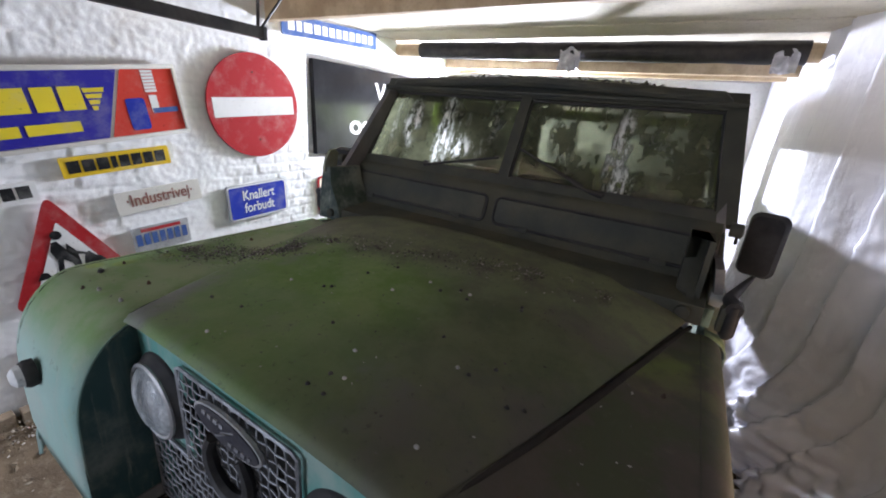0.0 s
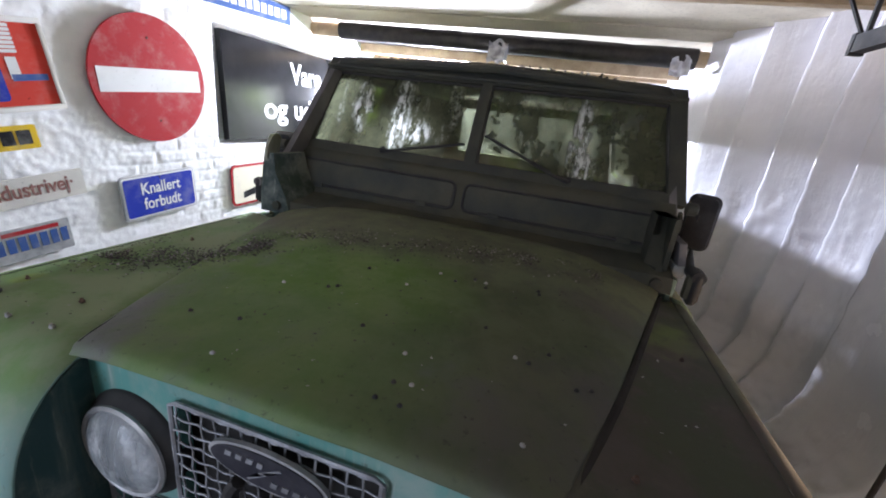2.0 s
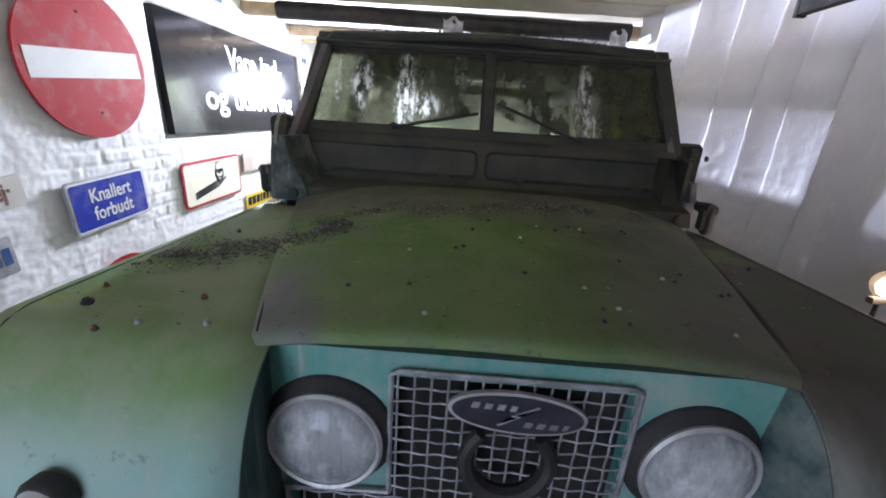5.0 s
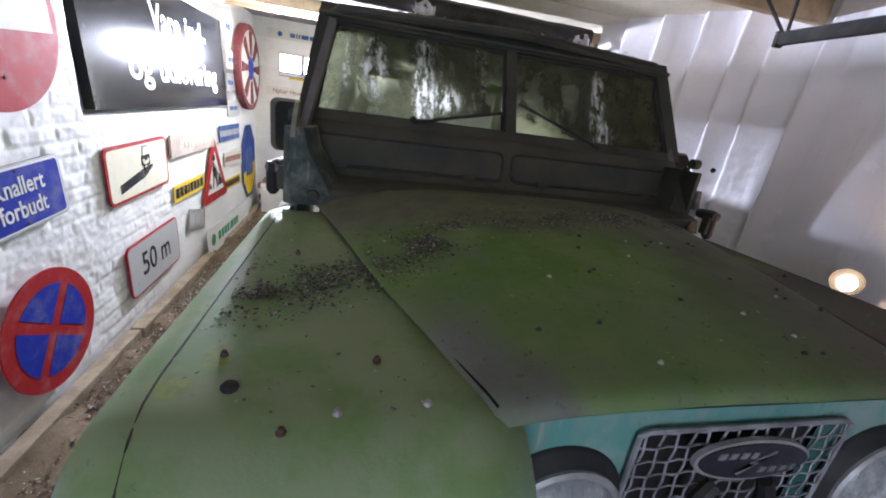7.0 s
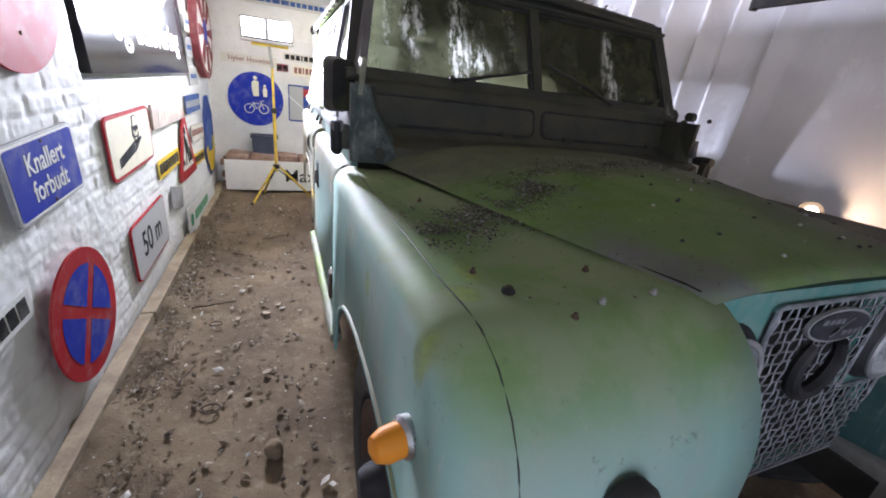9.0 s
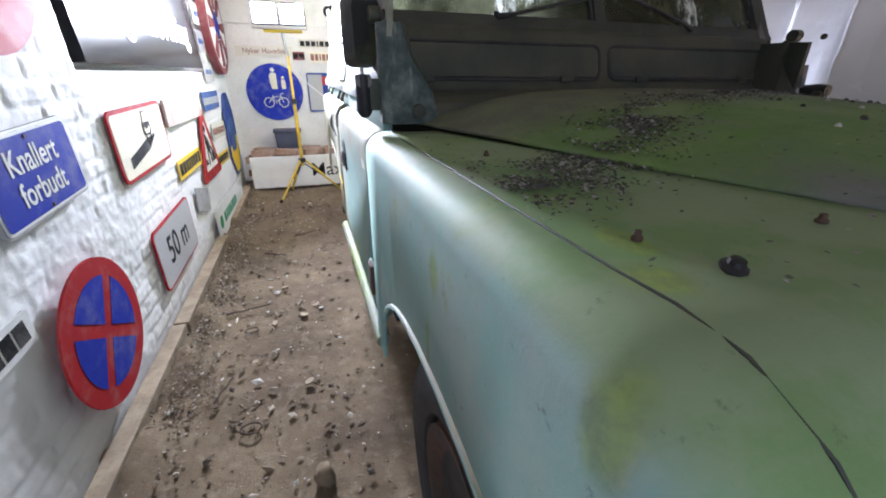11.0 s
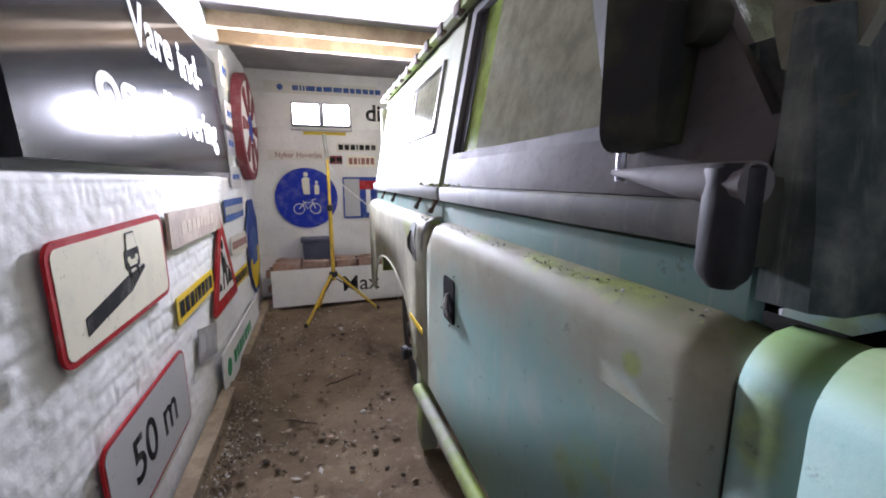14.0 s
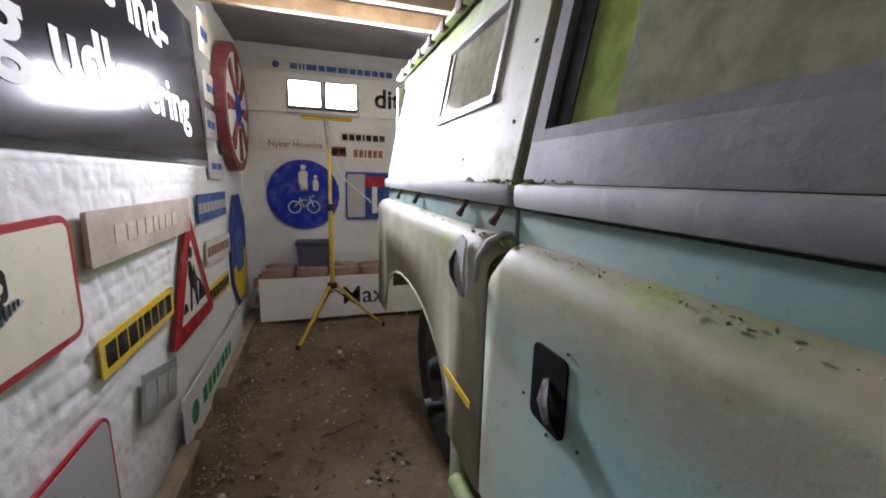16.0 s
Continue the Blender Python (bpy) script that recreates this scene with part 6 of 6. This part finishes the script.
face(s, [(0.085, 0.04), (0.13, 0.04), (0.135, 0.12), (0.12, 0.15), (0.095, 0.15), (0.082, 0.12)], CREAM, 0.0102, "pictogram_child")
face(s, shifted(disc(0.016, 12), 0.108, 0.17), CREAM, 0.0102, "pictogram_head")
for x in (-0.085, 0.085):
    part("pictogram_wheel", tube([(x + 0.055 * math.cos(a), -0.115 + 0.055 * math.sin(a), 0.0105) for a in (2 * math.pi * k / 20 for k in range(21))], 0.005, 5), CREAM, s)
part("pictogram_frame", tube([(-0.085, -0.115, 0.0106), (-0.03, -0.05, 0.0106), (0.06, -0.05, 0.0106), (0.0, -0.12, 0.0106), (-0.04, -0.03, 0.0106)], 0.005, 5), CREAM, s)
part("pictogram_frame", tube([(0.085, -0.115, 0.0106), (0.05, -0.02, 0.0106), (0.09, -0.01, 0.0106)], 0.005, 5), CREAM, s)
s = plate("dead_end_sign", on_back_wall(0.972, 0.964), rounded(0.44, 0.46, 0.02), DEEPBLUE, "square blue dead-end sign with a red bar", 0.008)
face(s, rect(0.05, 0.26, 0.06, -0.04), WHITESIGN, 0.0082, "white_post")
face(s, rect(0.19, 0.10, 0.06, 0.14), RED, 0.0084, "red_bar")
face(s, rect(0.17, 0.42, -0.12, 0.0), GREYSIGN, 0.0082, "worn_patch")

# long white board in front of the brick heap
s = plate("long_board", on_back_wall(0.825, 0.195, 0, 4.06, 1.0), rect(1.4, 0.325), WHITESIGN, "long white board with bold black word Max on the floor", 0.02)
lettering("Max", 0.20, (-0.11, 0.0, 0.0207), BLACKINK, s, align="LEFT", bold=0.0008)

heap = base("brick_heap", (0.8, 4.25, 0), "heap of old red bricks behind a white board", "bricks")
random.seed(8)
brick_mesh = None
for row, (z, n) in enumerate(((0.04, 7), (0.11, 7), (0.18, 6), (0.25, 6), (0.32, 5), (0.385, 4))):
    for k in range(n):
        for j in range(2):
            if brick_mesh is None:
                bm = boxes(((-0.11, -0.052, -0.031), (0.11, 0.052, 0.031)), bevel=0.005)
                b = part("brick", dented(bm, 0.004, 25), BRICKRED, heap, smooth=None)
                brick_mesh = b.data
            else:
                b = new("brick", brick_mesh)
                b.parent = heap
                b.matrix_parent_inverse = heap.matrix_basis.inverted()
            b.matrix_basis = pose(0.2 + 0.245 * k + random.uniform(-0.02, 0.02) + 0.05 * (row % 2), 4.15 + 0.13 * j + random.uniform(-0.01, 0.01), z, random.uniform(-4, 4), random.uniform(-3, 3), random.uniform(-25, 25))

bucket = base("dark_bin", (0.52, 4.29, 0), "dark blue-grey plastic bin behind the bricks", "bin")
bm = bmesh.new()
add_box(bm, (0.39, 4.2, 0.0), (0.65, 4.37, 0.60), 0.02)
for v in bm.verts:
    k = 0.8 + 0.2 * v.co.z / 0.6
    v.co.x, v.co.y = 0.52 + (v.co.x - 0.52) * k, 4.285 + (v.co.y - 4.285) * k
BINGREY = worn("bin_plastic", (0.035, 0.04, 0.07), (0.05, 0.055, 0.085), 6, rough=0.5)
part("bin_body", bm, BINGREY, bucket)
part("bin_rim", boxes(((0.378, 4.19, 0.575), (0.662, 4.38, 0.605)), bevel=0.008), BINGREY, bucket)

# ---- work lamps ----
stand = base("work_lamp_stand", (0.64, 3.805, 0), "yellow tripod stand with two bright floodlights", "work lamp")
part("pole", tube([(0.64, 3.805, 0.30), (0.64, 3.805, 0.92)], 0.017, 12), YELLOWTUBE, stand)
part("inner_pole", tube([(0.64, 3.805, 0.9), (0.64, 3.805, 1.315)], 0.012, 10), YELLOWTUBE, stand)
part("pole_clamp", lathe([(0, 0.02), (0.004, 0.026), (0.045, 0.026), (0.05, 0.02)], (0.64, 3.805, 0.885), (0, 0, 1), 14), BLACKPLASTIC, stand, "black clamp")
part("leg_hub", lathe([(0, 0.02), (0.004, 0.034), (0.04, 0.034), (0.046, 0.02)], (0.64, 3.805, 0.33), (0, 0, 1), 14), BLACKPLASTIC, stand, "black leg hub")
for x, y in ((0.41, 3.55), (1.0, 3.84), (0.5, 3.99)):
    d = Vector((x - 0.64, y - 3.805, 0)).normalized()
    leg = part("leg", tube([Vector((0.64, 3.805, 0.35)) + d * 0.03, (x, y, 0.012)], 0.012, 8), YELLOWTUBE, stand)
    part("foot", tube([(x, y, 0.03), (x + d.x * 0.012, y + d.y * 0.012, 0.004)], 0.015, 8), BLACKPLASTIC, leg)
    part("brace", tube([(0.64 + d.x * 0.02, 3.805 + d.y * 0.02, 0.315), Vector((0.64, 3.805, 0.35)).lerp(Vector((x, y, 0.012)), 0.45)], 0.006, 6), BLACKIRON, leg)
part("cross_bar", tube([(0.47, 3.77, 1.495), (0.79, 3.77, 1.495)], 0.013, 8), YELLOWTUBE, stand)
part("neck", tube([(0.64, 3.805, 1.305), (0.63, 3.78, 1.395), (0.62, 3.77, 1.495)], 0.014, 8), GALV, stand)
for x, y, z in FLOODS:
    head = part("flood_head", boxes(((x - 0.105, y - 0.02, z - 0.085), (x + 0.105, y + 0.05, z + 0.085)), bevel=0.012), BLACKPLASTIC, stand, "floodlight housing")
    part("flood_glass", boxes(((x - 0.092, y - 0.032, z - 0.072), (x + 0.092, y - 0.021, z + 0.072)), bevel=0.004), FLOODGLASS, head, "glaring lamp glass")
    part("bracket", tube([(x - 0.11, y + 0.02, z), (x - 0.11, y + 0.02, z - 0.11), (x + 0.11, y + 0.02, z - 0.11), (x + 0.11, y + 0.02, z)], 0.006, 6), GALV, head)
cable = tube([(0.63, 3.8, 1.30), (0.72, 3.8, 1.12), (0.92, 3.86, 0.95), (1.07, 3.9, 0.8), (1.17, 3.93, 0.5), (1.22, 3.96, 0.03)], 0.004, 6)
tagged(link_mesh("lamp_cable", cable, WHITESIGN, 60), "thin pale cable hanging from the lamp stand", "cable")

lampstand = base("halogen_lamp", (WARM[0], WARM[1], 0), "small warm halogen lamp on a dark post by the plastic sheet", "lamp")
part("post", tube([(WARM[0], WARM[1] + 0.02, 0.0), (WARM[0], WARM[1] + 0.02, WARM[2] - 0.05)], 0.007, 8), BLACKIRON, lampstand)
part("lamp_shade", lathe([(0, 0.02), (0.01, 0.04), (0.05, 0.055)], (WARM[0] + 0.035, WARM[1] + 0.02, WARM[2]), (-1, -0.6, 0), 16), BLACKIRON, lampstand)
part("bulb", lathe([(-0.035, 0.0), (-0.025, 0.022), (0, 0.032), (0.025, 0.022), (0.035, 0)], (WARM[0] - 0.03, WARM[1] - 0.02, WARM[2]), (0, 0, 1), 16), HALOGEN, lampstand, "glowing bulb").visible_shadow = False
part("lamp_bracket", boxes(((WARM[0] - 0.05, WARM[1] - 0.01, WARM[2] - 0.07), (WARM[0] + 0.01, WARM[1] + 0.02, WARM[2] - 0.045)), bevel=0.008), BLACKIRON, lampstand)

# ---- horseshoe on the grille ----
u = [(GX + 0.035 - 0.072 * math.sin(a) * (1.0 if abs(a) < 1.6 else 1.0 - 0.16 * (abs(a) - 1.6)), -0.348, 0.83 - 0.08 * math.cos(a)) for a in [(-2.25 + 4.5 * k / 22) for k in range(23)]]
bm = tube(u, [0.012 + 0.005 * math.sin(math.pi * k / 22) for k in range(23)], 8)
tagged(link_mesh("horseshoe", bm, BLACKIRON, 40), "dark rusty horseshoe hung on the wire grille", "horseshoe")

# ---- litter: leaves on the bonnet and wings, stones and chips on the floor ----


def bonnet_z(x, y):
    if abs(x - bonnet_mid(y)) < 0.985 * bonnet_half(y) and y > -0.37:
        return bonnet_rise(x, y)
    return wing_top(y) - 0.6 * max(0.0, 0.9 - x) ** 1.5


def scatter(name, spots, material, label, category, tall=1.0, on_car=False):
    """Many small bent chips in one mesh: (x, y, z, size, flat)."""
    verts, faces = [], []
    for x, y, z, s, flat in spots:
        if on_car:
            x, y = x + ASIDE, fitted_y(y)
        m = Euler((random.uniform(-flat, flat), random.uniform(-flat, flat), random.uniform(0, 6.28))).to_matrix()
        a, b, h = s * random.uniform(0.6, 1.2), s * random.uniform(0.3, 0.8), tall * s * random.uniform(0.15, 0.45)
        n = len(verts)
        for p in ((-a, 0, 0), (0, -b, 0), (a, 0, 0), (0, b, 0), (0.1 * a, 0.1 * b, h), (0, 0, -h)):
            verts.append(tuple(m @ Vector(p) + Vector((x, y, z))))
        faces += [(n + i, n + j, n + 4) for i, j in ((0, 1), (1, 2), (2, 3), (3, 0))] + [(n + j, n + i, n + 5) for i, j in ((0, 1), (1, 2), (2, 3), (3, 0))]
    me = bpy.data.meshes.new(name)
    me.from_pydata(verts, [], faces)
    me.materials.append(material)
    return tagged(new(name, me), label, category, kind="stuff")


random.seed(21)
spots = []
for k in range(8000):
    x = random.uniform(0.92, 2.3) if k % 5 > 1 else random.uniform(0.92, 1.4)
    mid = float(np.interp(x, (0.9, 1.05, 1.15, 1.40, 1.60, 1.84, 2.14, 2.3), (-0.04, 0.0, 0.05, 0.2, 0.28, 0.33, 0.43, 0.46)))
    y = random.gauss(mid + 0.03, 0.06 if x < 1.25 else 0.05 if x < 2.0 else 0.036)
    if noise.noise((x * 12, y * 12, 1)) < random.uniform(-0.45 if x < 1.3 else -0.4 if x < 1.95 else -0.25, 0.3):
        continue
    spots.append((x, y, bonnet_z(x, y) + 0.0035, random.uniform(0.0015, 0.0062), 0.5))
for k in range(420):
    x, y = random.uniform(0.89, 2.5), random.uniform(-0.36, 0.62)
    spots.append((x, y, bonnet_z(x, y) + 0.001, random.uniform(0.002, 0.005), 0.4))
for k in range(500):
    x, y = random.uniform(0.99, 2.48), random.gauss(1.07, 0.03)
    spots.append((x, y, 1.655 + 0.085 * (1 - abs((x - CX) / 0.77) ** 3.2) ** 0.6 - 0.004, random.uniform(0.004, 0.014), 0.8))
for k in range(170):
    y = random.uniform(0.68, 2.9)
    spots.append((0.875 + abs(random.gauss(0, 0.014)), y, 1.005 + random.uniform(-0.003, 0.002), random.uniform(0.0015, 0.0045), 0.7))
for k in range(400):
    y = random.uniform(1.05, 2.95)
    spots.append((0.985 + abs(random.gauss(0, 0.02)), y, 1.672 + random.uniform(0, 0.012), random.uniform(0.004, 0.013), 0.9))
scatter("leaf_litter", spots, LEAFLITTER, "dry leaf litter and crumbs lying on the car", "litter", 0.5, True)

MOSSBITS = chips("moss_crumbs", [(0.2, 0.26, 0.05), (0.16, 0.19, 0.06), (0.26, 0.3, 0.1), (0.17, 0.16, 0.11), (0.24, 0.23, 0.18)])
spots = []
for k in range(230):
    spots.append((0.868 + abs(random.gauss(0, 0.02)), random.gauss(1.63, 0.05), 1.0 + random.uniform(-0.006, 0.005), random.uniform(0.002, 0.007), 1.2))
for k in range(120):
    spots.append((0.885 + random.uniform(0, 0.025), random.gauss(1.62, 0.09), 1.118 + random.uniform(-0.002, 0.006), random.uniform(0.003, 0.008), 1.2))
for k in range(130):
    spots.append((0.866 + abs(random.gauss(0, 0.014)), random.choice((random.gauss(0.93, 0.12), random.gauss(1.25, 0.12), random.gauss(2.1, 0.2))), 1.001 + random.uniform(-0.003, 0.002), random.uniform(0.0012, 0.0038), 1.2))
scatter("moss_crumbs", spots, MOSSBITS, "crumbs of moss lying along the car's waist", "moss", 0.8, True)

spots = []
for k in range(5200):
    x, y = random.uniform(0.02, 0.95), random.uniform(-1.2, 4.6)
    if random.random() < 0.4:
        x = 0.06 + abs(random.gauss(0, 0.14))
    s = random.choice((0.003, 0.004, 0.005, 0.007, 0.011)) * random.uniform(0.7, 1.3)
    spots.append((x, y, 0.001 + 0.05 * float(1 - smooth01(x, 0.1, 0.26)) * random.uniform(0.3, 0.9), s, 0.6))
for k in range(160):
    x, y = random.uniform(0.15, 0.85), random.uniform(-0.9, 3.6)
    spots.append((x, y, 0.006, random.uniform(0.012, 0.026), 0.4))
for k in range(200):
    spots.append((random.uniform(0.15, 0.9), random.uniform(0.0, 3.4), 0.008, random.uniform(0.011, 0.024), 0.25))
for k in range(2600):
    spots.append((0.11 + abs(random.gauss(0, 0.07)), random.uniform(-1.2, 3.2), random.uniform(0.005, 0.04), random.uniform(0.004, 0.011), 0.8))
for k in range(900):
    spots.append((random.uniform(0.9, 3.2), random.uniform(-2.2, 4.6), 0.003, random.uniform(0.004, 0.012), 0.6))
scatter("floor_litter", spots, LITTER, "small stones, chips and crumbled leaves on the dirt floor", "litter")
for x, y, r in ((0.42, 0.72, 0.035), (0.36, 1.35, 0.03)):
    ring = tube([(x + r * math.cos(a), y + 0.7 * r * math.sin(a), 0.012) for a in (2 * math.pi * k / 18 for k in range(19))], 0.003, 6, caps=False)
    tagged(link_mesh("wire_ring", ring, RUST, 60), "small rusty ring lying in the dirt", "ring")
for x, y, s in ((0.66, 0.45, 0.035), (0.62, 0.22, 0.025), (0.7, -0.1, 0.022)):
    bm = bmesh.new()
    bmesh.ops.create_icosphere(bm, subdivisions=2, radius=s)
    for v in bm.verts:
        v.co = v.co * (1 + 0.35 * noise.noise(v.co * 40)) + Vector((x, y, s * 0.6))
    tagged(link_mesh("clod", bm, DIRT, 60), "dark clod of earth on the floor", "clod", "clods")

random.seed(31)
for x, y, r in ((0.46, 1.38, 0.04), (0.6, 1.42, 0.05), (0.66, 1.5, 0.035), (0.5, 1.75, 0.03), (0.4, 1.1, 0.03), (0.55, 2.1, 0.028), (0.62, 0.9, 0.032)):
    n = random.randint(5, 7)
    outline = [(0.7 * r * random.uniform(0.55, 1.1) * math.cos(2 * math.pi * k / n), 0.7 * r * random.uniform(0.4, 0.9) * math.sin(2 * math.pi * k / n)) for k in range(n)]
    flake = link_mesh("plaster_flake", prism(outline, 0.006), PLANK)
    flake.matrix_basis = pose(x, y, 0.008, random.uniform(-7, 7), random.uniform(-7, 7), random.uniform(0, 360))
    tagged(flake, "pale broken flake lying on the dirt floor", "flake", "floor flakes")
for x, y, turn, length in ((0.33, 1.55, 12, 0.22), (0.42, 2.25, -30, 0.16), (0.3, 0.95, 70, 0.14), (0.62, 2.6, 25, 0.18)):
    path = [Vector((length * (k / 6 - 0.5), 0.012 * noise.noise((k * 0.8, turn, 0)), 0.003 * (k % 2))) for k in range(7)]
    twig = link_mesh("twig", tube(path, [0.004, 0.0045, 0.004, 0.004, 0.0035, 0.003, 0.002], 6), RUST, 50)
    twig.matrix_basis = pose(x, y, 0.014, 0, 0, turn)
    tagged(twig, "dry dark twig lying on the dirt floor", "twig", "floor twigs")
